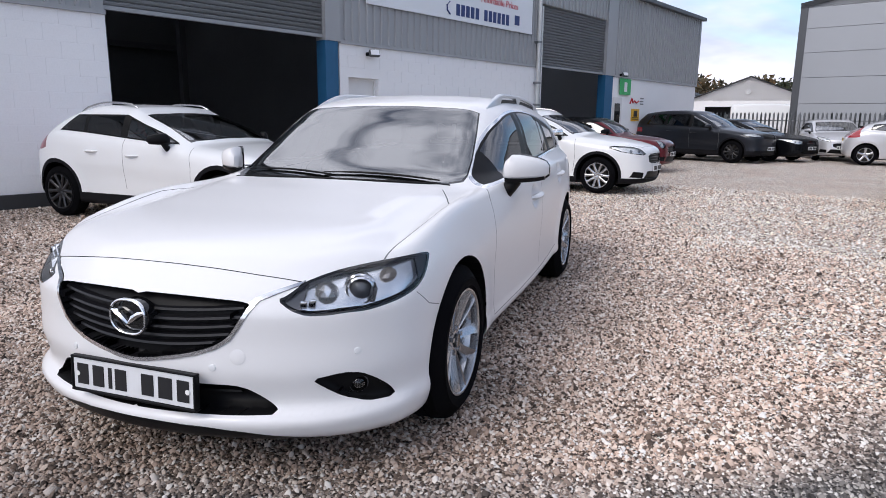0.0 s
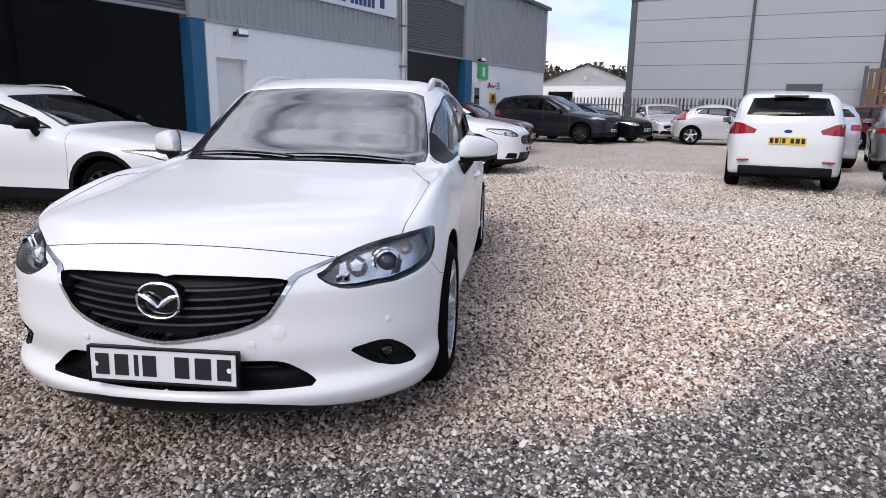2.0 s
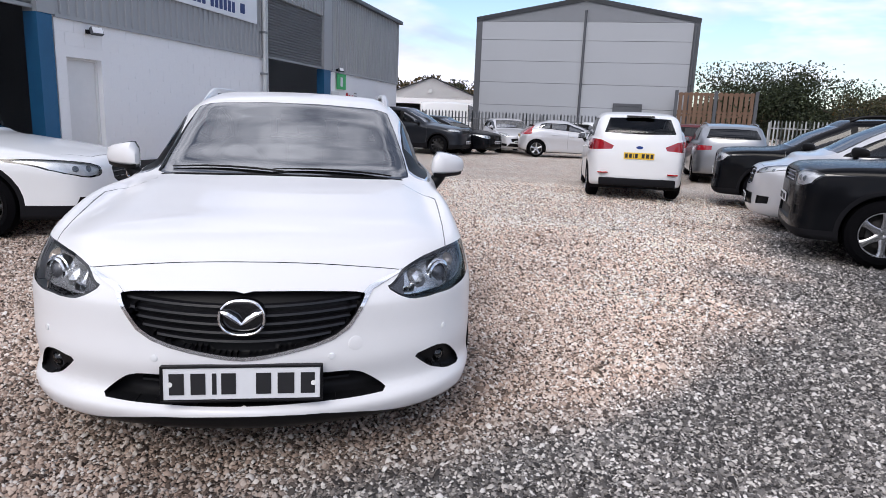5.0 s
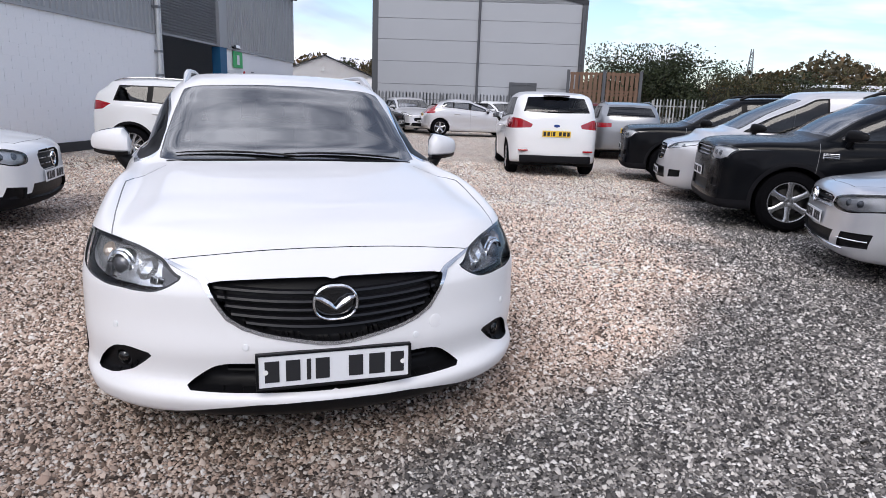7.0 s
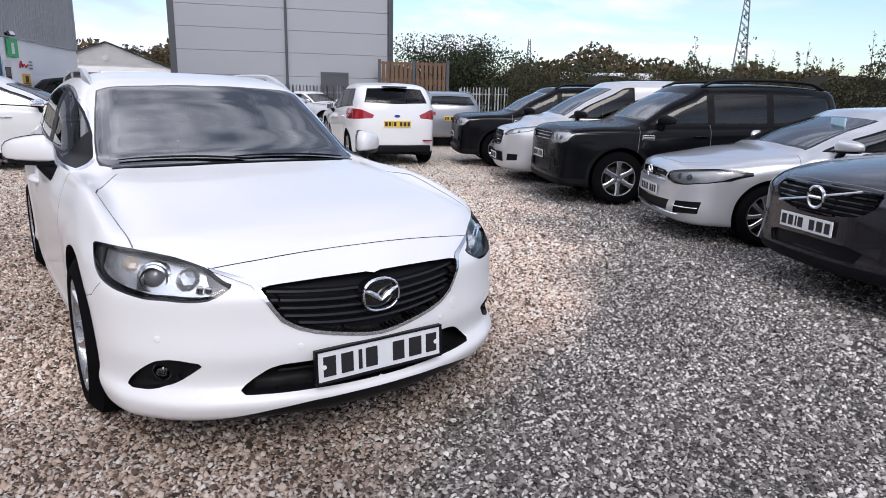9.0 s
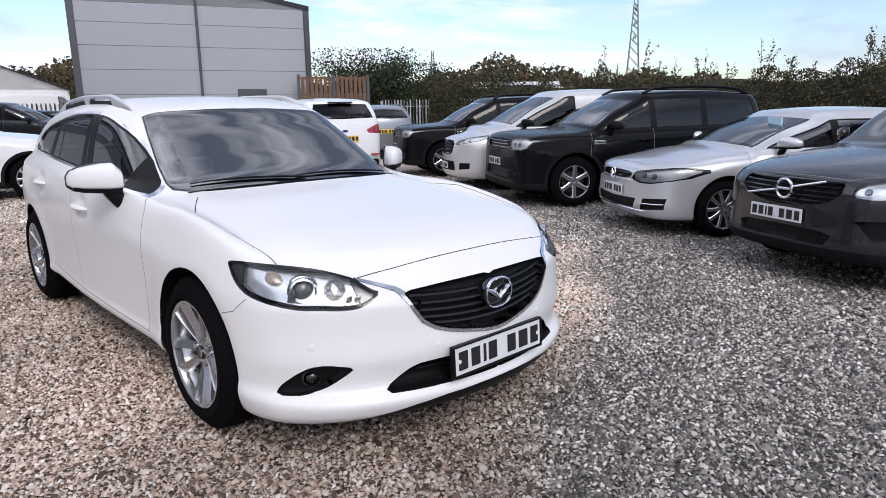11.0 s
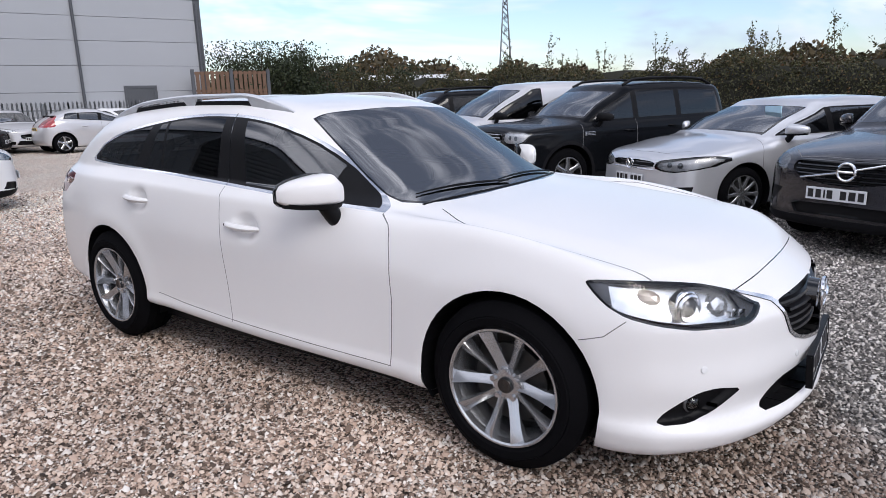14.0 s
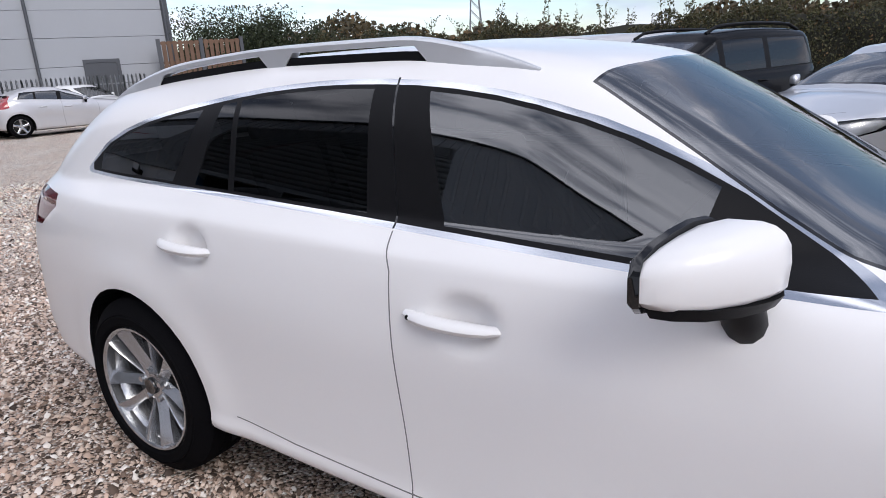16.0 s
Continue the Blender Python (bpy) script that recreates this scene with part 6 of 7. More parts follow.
def wall_piece(name, bm, mat, m, label, category="wall"):
    ob = part(name, bm, mat)
    ob.matrix_world = m
    return tagged(ob, label, category, kind="structure")


def lettering(text, size, mat, parent, m, name="lettering"):
    cu = bpy.data.curves.new(name, "FONT")
    cu.body, cu.size, cu.extrude, cu.align_x = text, size, 0.003, "LEFT"
    cu.materials.append(mat)
    ob = new(name, cu)
    ob.parent = parent
    ob.matrix_local = m
    return ob


def workshop():
    m = pose(-4.84, 9.12, 0, 0, 0, math.degrees(math.atan2(0.9307, 0.3657)))
    clad_z, eave, end = 2.79, 5.42, 19.7
    # blockwork backing walls with openings between them
    spans = [(-11.0, -4.2, "wall_1"), (0.27, 7.62, "wall_2"), (12.15, end, "wall_3")]
    block = bmesh.new()
    box(block, 0.0025, 0.4375, -0.005, 0.001, 0.0025, 0.2125, 0.0015)
    block_mesh = bpy.data.meshes.new("block")
    block.to_mesh(block_mesh)
    block.free()
    block_mesh.materials.append(BLOCK)
    walls = []
    for a, b, name in spans:
        bm = bmesh.new()
        if name == "wall_2":
            box(bm, a, 0.5, 0, 0.22, 0, clad_z)
            box(bm, 1.34, b, 0, 0.22, 0, clad_z)
            box(bm, 0.5, 1.34, 0, 0.22, 2.12, clad_z)
        else:
            box(bm, a, b, 0, 0.22, 0, clad_z)
        walls.append((wall_piece(name, bm, BLOCK, m, "white painted blockwork wall of the workshop"), a, b))
    # cladding above, in sheets
    x = -11.0
    top = thing("upper_cladding", m, "grey ribbed steel cladding above the white wall", "cladding", kind="structure")
    for a, b, z0 in ((-11.0, -4.2, clad_z), (-4.2, -0.1, 4.55), (0.27, 7.62, clad_z), (7.62, 11.52, 4.5), (12.15, end, clad_z)):
        n = max(1, round((b - a) / 1.2))
        for k in range(n):
            x0, x1 = a + (b - a) * k / n, a + (b - a) * (k + 1) / n
            part("cladding_sheet", ribbed(x0, x1 - 0.004, z0, eave, 0.0, 0.2, 0.035), CLADDING, top)
    for a, b in ((-11.0, -4.2), (0.27, 7.62), (12.15, end)):
        part("drip_flashing", boxed(a, b, -0.05, 0.0, clad_z - 0.035, clad_z + 0.03), CLADDING, top)
    for a, b in ((-0.1, 0.27), (11.52, 12.15)):
        part("corner_flashing", boxed(a, b, -0.045, 0.25, clad_z, eave), CLADDING, top)
    part("corner_flashing", boxed(end - 0.12, end + 0.04, -0.05, 0.2, clad_z, eave), CLADDING, top)
    part("gutter", boxed(-11.0, end + 0.15, -0.20, -0.04, eave - 0.02, eave + 0.12, bevel=0.02), DARK_GREY, top, "dark grey gutter")
    # roof, gable end, inside
    bm = bmesh.new()
    vs = [bm.verts.new(p) for p in ((-11, -0.1, eave + 0.1), (end + 0.1, -0.1, eave + 0.1), (end + 0.1, 9, 7.3), (-11, 9, 7.3), (end + 0.1, 18, eave + 0.1), (-11, 18, eave + 0.1))]
    for q in ((0, 1, 2, 3), (3, 2, 4, 5)):
        bm.faces.new([vs[k] for k in q])
    got = bmesh.ops.solidify(bm, geom=bm.faces[:], thickness=0.08)
    wall_piece("roof", bm, ROOFING, m, "grey sheet roof of the workshop", "roof")
    bm = bmesh.new()
    vs = [bm.verts.new(p) for p in ((end, 0.0, 0), (end, 18, 0), (end, 18, eave), (end, 9, 7.2), (end, 0.0, eave))]
    bm.faces.new(vs)
    bmesh.ops.solidify(bm, geom=bm.faces[:], thickness=0.15)
    wall_piece("gable_wall", bm, CLADDING, m, "grey gable wall of the workshop")
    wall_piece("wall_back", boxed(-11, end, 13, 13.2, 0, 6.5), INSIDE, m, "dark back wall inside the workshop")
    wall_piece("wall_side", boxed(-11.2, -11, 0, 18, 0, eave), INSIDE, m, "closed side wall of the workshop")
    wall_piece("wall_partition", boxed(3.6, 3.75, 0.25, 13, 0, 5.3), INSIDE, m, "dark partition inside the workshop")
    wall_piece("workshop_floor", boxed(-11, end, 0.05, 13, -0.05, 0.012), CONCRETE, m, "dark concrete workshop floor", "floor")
    # shutters, posts
    for a, b, z0, z1 in ((-4.2, -0.1, 2.90, 4.62), (7.66, 11.52, 2.86, 4.56)):
        sh = thing("roller_shutter", m, "grey steel roller shutter, rolled most of the way up", "shutter", "roller shutters")
        z = z0
        part("bottom_rail", boxed(a, b, 0.04, 0.12, z0 - 0.06, z0), SHUTTER, sh)
        while z < z1:
            bm = bmesh.new()
            rows = [(0.08, z), (0.055, z + 0.02), (0.05, z + 0.045), (0.055, z + 0.065), (0.08, z + 0.078)]
            va = [[bm.verts.new((q, y, w)) for y, w in rows] for q in (a, b)]
            for i in range(4):
                bm.faces.new((va[0][i], va[1][i], va[1][i + 1], va[0][i + 1]))
            bmesh.ops.solidify(bm, geom=bm.faces[:], thickness=0.004)
            part("slat", bm, SHUTTER, sh)
            z += 0.08
    for a, b, c in ((-0.1, 0.22, 0.0), (11.55, 12.1, 0.0)):
        post = part("steel_post", boxed(a, b, -0.03, 0.25, 0, clad_z, bevel=0.008), BLUE_STEEL)
        post.matrix_world = m
        tagged(post, "blue painted steel door post of the workshop", "post", "door posts")
    for a in (-4.2,):
        post = part("steel_post", boxed(a - 0.02, a + 0.10, 0.22, 0.4, 0, 4.5, bevel=0.005), DARK_GREY)
        post.matrix_world = m
        tagged(post, "dark steel post inside the doorway", "post", "door posts")
    # side door in the white wall
    door = thing("door_1", m, "white painted flush door set back in the white wall", "door", kind="structure")
    part("leaf", boxed(0.54, 1.30, 0.14, 0.18, 0.02, 2.08, bevel=0.004), PVC, door)
    part("frame_head", boxed(0.5, 1.34, 0.10, 0.20, 2.08, 2.118), PVC, door)
    for a in (0.502, 1.30):
        part("frame_jamb", boxed(a, a + 0.038, 0.10, 0.20, 0, 2.08), PVC, door)
    # glazed door under the green board
    door = thing("door_2", m, "white plastic door with a glass panel", "door", kind="structure")
    part("leaf", boxed(12.2, 12.85, -0.03, -0.014, 0.03, 2.1), PVC, door)
    part("pane", boxed(12.32, 12.73, -0.036, -0.031, 0.95, 1.9), GLOSSY, door, "dark glass pane")
    part("plate", boxed(12.26, 12.30, -0.05, -0.031, 0.95, 1.15), GALV, door, "steel handle plate")
    # downpipe with brackets
    pipe = thing("downpipe", m, "white plastic downpipe with brackets on the workshop wall", "pipe")
    bm = bmesh.new()
    tube(bm, [(7.36, -0.11, 0.05), (7.36, -0.11, eave)], 0.055, 12)
    part("pipe", bm, GALV_PALE, pipe, smooth=True)
    for z in (0.9, 1.7, 2.3, 3.4, 4.6):
        part("bracket", boxed(7.29, 7.43, -0.17, 0.0, z, z + 0.06), GALV, pipe)
    bm = bmesh.new()
    tube(bm, [(7.52, -0.10, 0.05), (7.52, -0.10, 4.4)], 0.03, 10)
    part("conduit", bm, GALV_PALE, pipe, smooth=True)
    # sign board
    sign = thing("sign_board", m, "long white sign board with navy bars on grey cladding", "sign")
    part("board", boxed(0.96, 7.04, -0.075, -0.045, 3.60, 4.78, bevel=0.004), SIGN_WHITE, sign)
    wide = [0.185] * 5 + [0.0] + [0.185] * 6
    at = 3.80
    for w in wide:
        if w:
            part("bar", boxed(at, at + w - 0.05, -0.081, -0.0765, 3.71, 3.97), SIGN_BLUE, sign, "plain navy bar")
            at += w
        else:
            at += 0.16
    part("blue_square", boxed(6.20, 6.42, -0.081, -0.0765, 3.76, 4.0), SIGN_BLUE, sign, "small blue square mark")
    bm = bmesh.new()
    tube(bm, [(3.56, -0.085, 3.99), (3.46, -0.085, 3.90), (3.47, -0.085, 3.79), (3.58, -0.085, 3.71)], 0.018, 6)
    part("handset_mark", bm, SIGN_BLUE, sign, "curved navy mark")
    lettering("Affordable Prices", 0.23, SIGN_RED, sign, pose(4.75, -0.081, 4.15, 90, 0, 0), "red_lettering")
    bm = bmesh.new()
    tube(bm, [(1.5, -0.085, 3.95), (2.3, -0.085, 4.2), (3.1, -0.085, 4.32), (4.0, -0.085, 4.30)], [0.01, 0.03, 0.035, 0.01], 6)
    part("swoosh_mark", bm, SIGN_RED, sign, "curved red mark")
    # green board, notices
    g = thing("green_board", m, "green projecting board with a white mark", "sign")
    part("board", boxed(12.58, 13.4, -0.07, -0.05, 2.2, 2.74, bevel=0.004), GREEN, g)
    part("mark", boxed(12.88, 13.1, -0.076, -0.071, 2.30, 2.62), SIGN_WHITE, g, "plain white mark")
    n = thing("notice", m, "yellow warning notice on the white wall", "sign")
    part("board", boxed(13.66, 14.3, -0.03, -0.014, 1.32, 1.74, bevel=0.003), YELLOW, n)
    part("mark", boxed(13.84, 14.12, -0.036, -0.031, 1.47, 1.68), INK, n, "plain dark mark")
    for z in (1.37, 1.42):
        part("bar", boxed(13.72, 14.24, -0.036, -0.031, z, z + 0.025), INK, n, "plain dark bar")
    n = thing("notice", m, "red script mark and small bars on the white wall", "sign")
    bm = bmesh.new()
    tube(bm, [(13.5, -0.03, 1.92), (13.62, -0.03, 2.1), (13.72, -0.03, 1.95), (13.86, -0.03, 2.02), (14.0, -0.03, 1.95), (14.2, -0.03, 2.02)], 0.025, 6)
    part("mark", bm, SIGN_RED, n, "curved red mark")
    for z in (1.9, 2.0, 2.1):
        part("bar", boxed(14.35, 14.6, -0.03, -0.014, z, z + 0.04), GREY_INK, n, "small grey bar")
    # floodlights
    for x, z in ((1.02, 2.62), (12.62, 2.86)):
        fl = thing("floodlight", m, "small wall floodlight with a clear front", "lamp", "floodlights")
        part("bracket", boxed(x - 0.05, x + 0.05, -0.10, -0.012, z - 0.05, z + 0.02), TRIM, fl)
        part("case", boxed(-0.11, 0.11, -0.04, 0.04, -0.07, 0.07, bevel=0.012, m=pose(x + 0.05, -0.17, z, -25, 0, -20)), DARK_GREY, fl)
        part("front_glass", boxed(-0.095, 0.095, -0.047, -0.041, -0.055, 0.055, m=pose(x + 0.05, -0.17, z, -25, 0, -20)), LAMP_FACE, fl)
    # things just inside the doorways
    for (x, y, w, d, h, lab) in ((-3.4, 4.5, 0.7, 0.6, 1.9, "dark red tool cabinet in the workshop"), (-1.6, 6.0, 1.8, 0.8, 0.95, "dark workbench in the workshop"), (9.2, 5.2, 1.6, 0.8, 1.2, "dark bench in the workshop")):
        th = thing("workbench" if h < 1.5 else "tool_cabinet", m, lab, "bench" if h < 1.5 else "cabinet")
        part("top" if h < 1.5 else "body", boxed(x, x + w, y, y + d, h - 0.08 if h < 1.5 else 0.06, h, bevel=0.01), DARK_METAL if h < 1.5 else MAROON, th)
        for a in (x + 0.03, x + w - 0.11):
            for b in (y + 0.03, y + d - 0.11):
                part("leg", boxed(a, a + 0.08, b, b + 0.08, 0.012, h - 0.08 if h < 1.5 else 0.06), DARK_METAL, th)
        if h >= 1.5:
            for k in range(4):
                part("drawer", boxed(x + 0.03, x + w - 0.03, y - 0.02, y, 0.15 + 0.42 * k, 0.53 + 0.42 * k, bevel=0.006), MAROON, th)
    for x in (-4.0, 0.6, 8.0, 12.4):
        post = part("steel_column", boxed(x, x + 0.16, 7.0, 7.2, 0.012, 5.6), DARK_GREY)
        post.matrix_world = m
        tagged(post, "dark steel roof column inside the workshop", "column", "roof columns")
    for x0, x1, z in ((-10.5, 3.4, 3.6), (4.0, 15, 3.6)):
        b = part("steel_beam", boxed(x0, x1, 12.7, 12.9, z, z + 0.2), DARK_GREY)
        b.matrix_world = m
        tagged(b, "dark steel rail along the back wall", "beam", "beams")
    return m, walls, block_mesh


GREY_INK = material("grey_ink", (0.2, 0.2, 0.22), 0.6)
WORKSHOP = workshop()


def warehouse():
    m = pose(6.36, 28.73, 0, 0, 0, math.degrees(math.atan2(-0.36, 0.933)))
    w, eave, ridge, deep = 9.85, 5.95, 6.85, 18.0
    root = thing("warehouse", m, "tall light grey panel-clad warehouse with dark corner trims", "building")
    # gable wall in horizontal panels
    zs = [0.0, 1.12, 2.10, 3.16, 4.16, 5.12, eave]
    slope = lambda x: eave + (ridge - eave) * (1 - abs(x - w / 2) / (w / 2))
    for z0, z1 in zip(zs, zs[1:]):
        for a, b in ((0.0, w / 2), (w / 2, w)):
            part("wall_panel", boxed(a + 0.006, b - 0.006, 0.0, 0.1, z0 + 0.007, z1 - 0.007, bevel=0.006), PANEL, root)
    bm = bmesh.new()
    vs = [bm.verts.new(p) for p in ((0, 0.0, eave + 0.005), (w, 0.0, eave + 0.005), (w / 2, 0.0, ridge))]
    bm.faces.new(vs)
    bmesh.ops.solidify(bm, geom=bm.faces[:], thickness=-0.1)
    part("gable_panel", bm, PANEL, root)
    part("backing", boxed(0.05, w - 0.05, 0.06, 0.2, 0, eave), DARK_GREY, root)
    for a in (0.0, w):
        part("side_wall", boxed(a - 0.06, a + 0.06, 0.12, deep, 0, eave), PANEL, root)
    part("rear_wall", boxed(0, w, deep, deep + 0.1, 0, eave), PANEL, root)
    for a in (-0.14, w - 0.14):
        part("corner_trim", boxed(a, a + 0.28, -0.03, 0.18, 0, eave + 0.02), DARK_GREY, root, "dark grey corner trim")
    for s in (0, 1):
        bm = bmesh.new()
        x0, x1 = (-0.15, w / 2) if s == 0 else (w / 2, w + 0.15)
        z0, z1 = (slope(0) - 0.03, ridge) if s == 0 else (ridge, slope(w) - 0.03)
        vs = [bm.verts.new(p) for p in ((x0, -0.05, z0), (x1, -0.05, z1), (x1, -0.05, z1 + 0.22), (x0, -0.05, z0 + 0.22))]
        bm.faces.new(vs)
        bmesh.ops.solidify(bm, geom=bm.faces[:], thickness=-0.25)
        part("verge_trim", bm, DARK_GREY, root, "dark grey verge trim")
        bm = bmesh.new()
        vs = [bm.verts.new(p) for p in ((x0, 0.2, z0 + 0.15), (x1, 0.2, z1 + 0.15), (x1, deep, z1 + 0.15), (x0, deep, z0 + 0.15))]
        bm.faces.new(vs)
        bmesh.ops.solidify(bm, geom=bm.faces[:], thickness=0.06)
        part("roof_slope", bm, ROOFING, root)
    for x in (w / 2 + 0.03, w - 0.05):
        bm = bmesh.new()
        tube(bm, [(x, -0.09, 0.1), (x, -0.09, eave + (0.5 if x < w - 1 else -0.15))], 0.06, 10)
        part("downpipe", bm, DARK_GREY, root, "dark grey downpipe", smooth=True)
    d = part("side_door", boxed(6.62, 7.70, -0.03, -0.004, 0.02, 2.22, bevel=0.006), DARK_GREY, root, "dark grey steel door")
    part("door_frame", boxed(6.50, 7.82, -0.05, -0.031, 2.22, 2.34), DARK_GREY, d)
    for a in (6.50, 7.70):
        part("door_frame", boxed(a, a + 0.12, -0.05, -0.031, 0.0, 2.22), DARK_GREY, d)


warehouse()


def gabled_shed():
    """The low white gabled building in the distance, with its dark doorway."""
    m = pose(2.4, 46.0, 0, 0, 0, -8)
    root = thing("gabled_shed", m, "low white gabled shed with a grey roof, far off", "building")
    w, eave, ridge, deep = 7.6, 2.75, 4.25, 22
    bm = bmesh.new()
    box(bm, 0, 1.1, 0, 0.2, 0, eave)
    box(bm, 4.2, w, 0, 0.2, 0, eave)
    box(bm, 1.1, 4.2, 0, 0.2, 2.35, eave)
    part("front_wall", bm, BLOCK, root)
    bm = bmesh.new()
    vs = [bm.verts.new(p) for p in ((0, 0.0, eave + 0.003), (w, 0.0, eave + 0.003), (w / 2, 0.0, ridge))]
    bm.faces.new(vs)
    bmesh.ops.solidify(bm, geom=bm.faces[:], thickness=-0.2)
    part("gable", bm, BLOCK, root)
    for a in (0, w):
        part("side_wall", boxed(a - 0.1, a + 0.1, 0.2, deep, 0, eave), BLOCK, root)
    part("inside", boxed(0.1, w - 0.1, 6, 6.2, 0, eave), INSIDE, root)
    for x0, x1, z0, z1 in ((-0.35, w / 2, eave - 0.12, ridge + 0.03), (w / 2, w + 0.35, ridge + 0.03, eave - 0.12)):
        bm = bmesh.new()
        vs = [bm.verts.new(p) for p in ((x0, -0.25, z0 + 0.06), (x1, -0.25, z1 + 0.06), (x1, deep, z1 + 0.06), (x0, deep, z0 + 0.06))]
        bm.faces.new(vs)
        bmesh.ops.solidify(bm, geom=bm.faces[:], thickness=0.14)
        part("roof_slope", bm, ROOFING, root)
    bm = bmesh.new()
    disc(bm, -0.12, 0.16, 12, "y", (w / 2 - 0.1, 0, 3.3), 0.12)
    part("round_lamp", bm, GALV_PALE, root)
    part("side_annexe", boxed(-3.2, -0.2, 1.0, 9.0, 0, 3.3, bevel=0.02), BLOCK, root)
    part("annexe_roof", boxed(-3.4, -0.1, 0.7, 9.2, 3.3, 3.5), ROOFING, root)


gabled_shed()


# ---- fences ----
def pale_mesh(height):
    bm = bmesh.new()
    rows = []
    for z, half in ((0.06, 0.034), (height - 0.14, 0.034), (height - 0.06, 0.034), (height, 0.006)):
        rows.append([bm.verts.new((x * half, y, z)) for x, y in ((-1, 0.012), (-0.35, -0.012), (0.35, -0.012), (1, 0.012))])
    for a, b in zip(rows, rows[1:]):
        for i in range(3):
            bm.faces.new((a[i], a[i + 1], b[i + 1], b[i]))
    bmesh.ops.solidify(bm, geom=bm.faces[:], thickness=0.003)
    me = bpy.data.meshes.new("pale")
    bm.to_mesh(me)
    bm.free()
    return me


def palisade(a, b, height, mat, label):
    a, b = Vector((*a, 0)), Vector((*b, 0))
    size = (b - a).length
    m = pose(a.x, a.y, 0, 0, 0, math.degrees(math.atan2(b.y - a.y, b.x - a.x)))
    root = thing("palisade_fence", m, label, "fence", "palisade fences")
    me = pale_mesh(height)
    me.materials.append(mat)
    n = int(size / 0.155)
    for k in range(n):
        ob = new("pale", me)
        ob.parent = root
        ob.location = ((k + 0.5) * size / n, -0.03, 0)
    for z in (0.35, height - 0.35):
        part("rail", boxed(0, size, -0.016, 0.03, z, z + 0.05), mat, root)
    x = 0.0
    while x <= size + 0.01:
        part("post", boxed(x - 0.05, x + 0.05, 0.032, 0.13, 0, height - 0.08), mat, root)
        x += 2.75


palisade((1.0, 28.2), (13.9, 24.7), 1.72, GALV, "grey galvanised steel palisade fence in front of the warehouse")
palisade((17.9, 22.6), (23.6, 13.5), 1.80, GALV_PALE, "pale galvanised palisade fence behind the parked cars")


def timber_screen():
    a, b = Vector((14.65, 24.66, 0)), Vector((17.55, 23.15, 0))
    m = pose(a.x, a.y, 0, 0, 0, math.degrees(math.atan2(b.y - a.y, b.x - a.x)))
    root = thing("timber_screen", m, "brown slatted timber screen on dark posts", "fence")
    size = (b - a).length
    for k in range(3):
        x = size * k / 2
        part("post", boxed(x - 0.07, x + 0.07, -0.04, 0.12, 0, 2.98), DARK_GREY, root, "dark steel post")
    rng = random.Random(4)
    for k in range(2):
        x0 = size * k / 2 + 0.08
        n = 7
        w = (size / 2 - 0.16) / n
        for i in range(n):
            part("slat", boxed(x0 + i * w + 0.030, x0 + (i + 1) * w - 0.030, -0.03 - rng.random() * 0.006, -0.008, 0.9, 2.90 + rng.uniform(-0.02, 0.02), bevel=0.004), TIMBER, root)
        for z in (1.15, 1.85, 2.0, 2.76):
            part("cross_rail", boxed(x0, x0 + n * w, -0.008, 0.018, z, z + 0.11), TIMBER, root)


timber_screen()


# ---- plants and distance ----
def leaf_material(name, dark, light, brown=None):
    m = bpy.data.materials.new(name)
    m.use_nodes = True
    nt = m.node_tree
    b = nt.nodes["Principled BSDF"]
    n, l = nt.nodes.new, nt.links.new
    geo, ramp = n("ShaderNodeNewGeometry"), n("ShaderNodeValToRGB")
    ramp.color_ramp.elements[0].color, ramp.color_ramp.elements[1].color = (*dark, 1), (*light, 1)
    if brown:
        e = ramp.color_ramp.elements.new(0.9)
        e.color = (*light, 1)
        ramp.color_ramp.elements[-1].color = (*brown, 1)
    l(geo.outputs["Random Per Island"], ramp.inputs[0])
    l(ramp.outputs[0], b.inputs["Base Color"])
    b.inputs["Roughness"].default_value = 0.6
    b.inputs["Specular IOR Level"].default_value = 0.3
    return m


HEDGE_LEAF = leaf_material("hedge_leaves", (0.022, 0.026, 0.012), (0.085, 0.080, 0.036), (0.13, 0.07, 0.03))
BUSH_LEAF = leaf_material("bush_leaves", (0.014, 0.022, 0.011), (0.05, 0.062, 0.028))
SHOOT_LEAF = leaf_material("shoot_leaves", (0.03, 0.04, 0.015), (0.12, 0.11, 0.05))
WOOD_LEAF = leaf_material("wood_leaves", (0.035, 0.032, 0.018), (0.10, 0.075, 0.035), (0.16, 0.085, 0.035))
BARK = material("bark", (0.07, 0.055, 0.04), 0.9, vary=0.3, vary_scale=8, bump=0.3)
CORE = material("dark_core", (0.018, 0.018, 0.012), 0.95, vary=0.3)


def leaves(centres, size, rng, flat=0.0):
    """Small folded leaves, one at each centre."""
    n = len(centres)
    a = rng.normal(size=(n, 3))
    a /= np.linalg.norm(a, axis=1)[:, None]
    b = np.cross(a, rng.normal(size=(n, 3)))
    b /= np.maximum(np.linalg.norm(b, axis=1), 1e-6)[:, None]
    up = np.cross(a, b)
    s = (size * rng.uniform(0.6, 1.3, n))[:, None]
    v = np.stack([centres - a * s, centres + b * s * 0.5 + up * s * 0.15, centres + a * s, centres - b * s * 0.5 + up * s * 0.15], 1).reshape(-1, 3)
    f = np.arange(n * 4).reshape(n, 4)
    f = np.concatenate([f[:, [0, 1, 2]], f[:, [0, 2, 3]]])
    return v, f


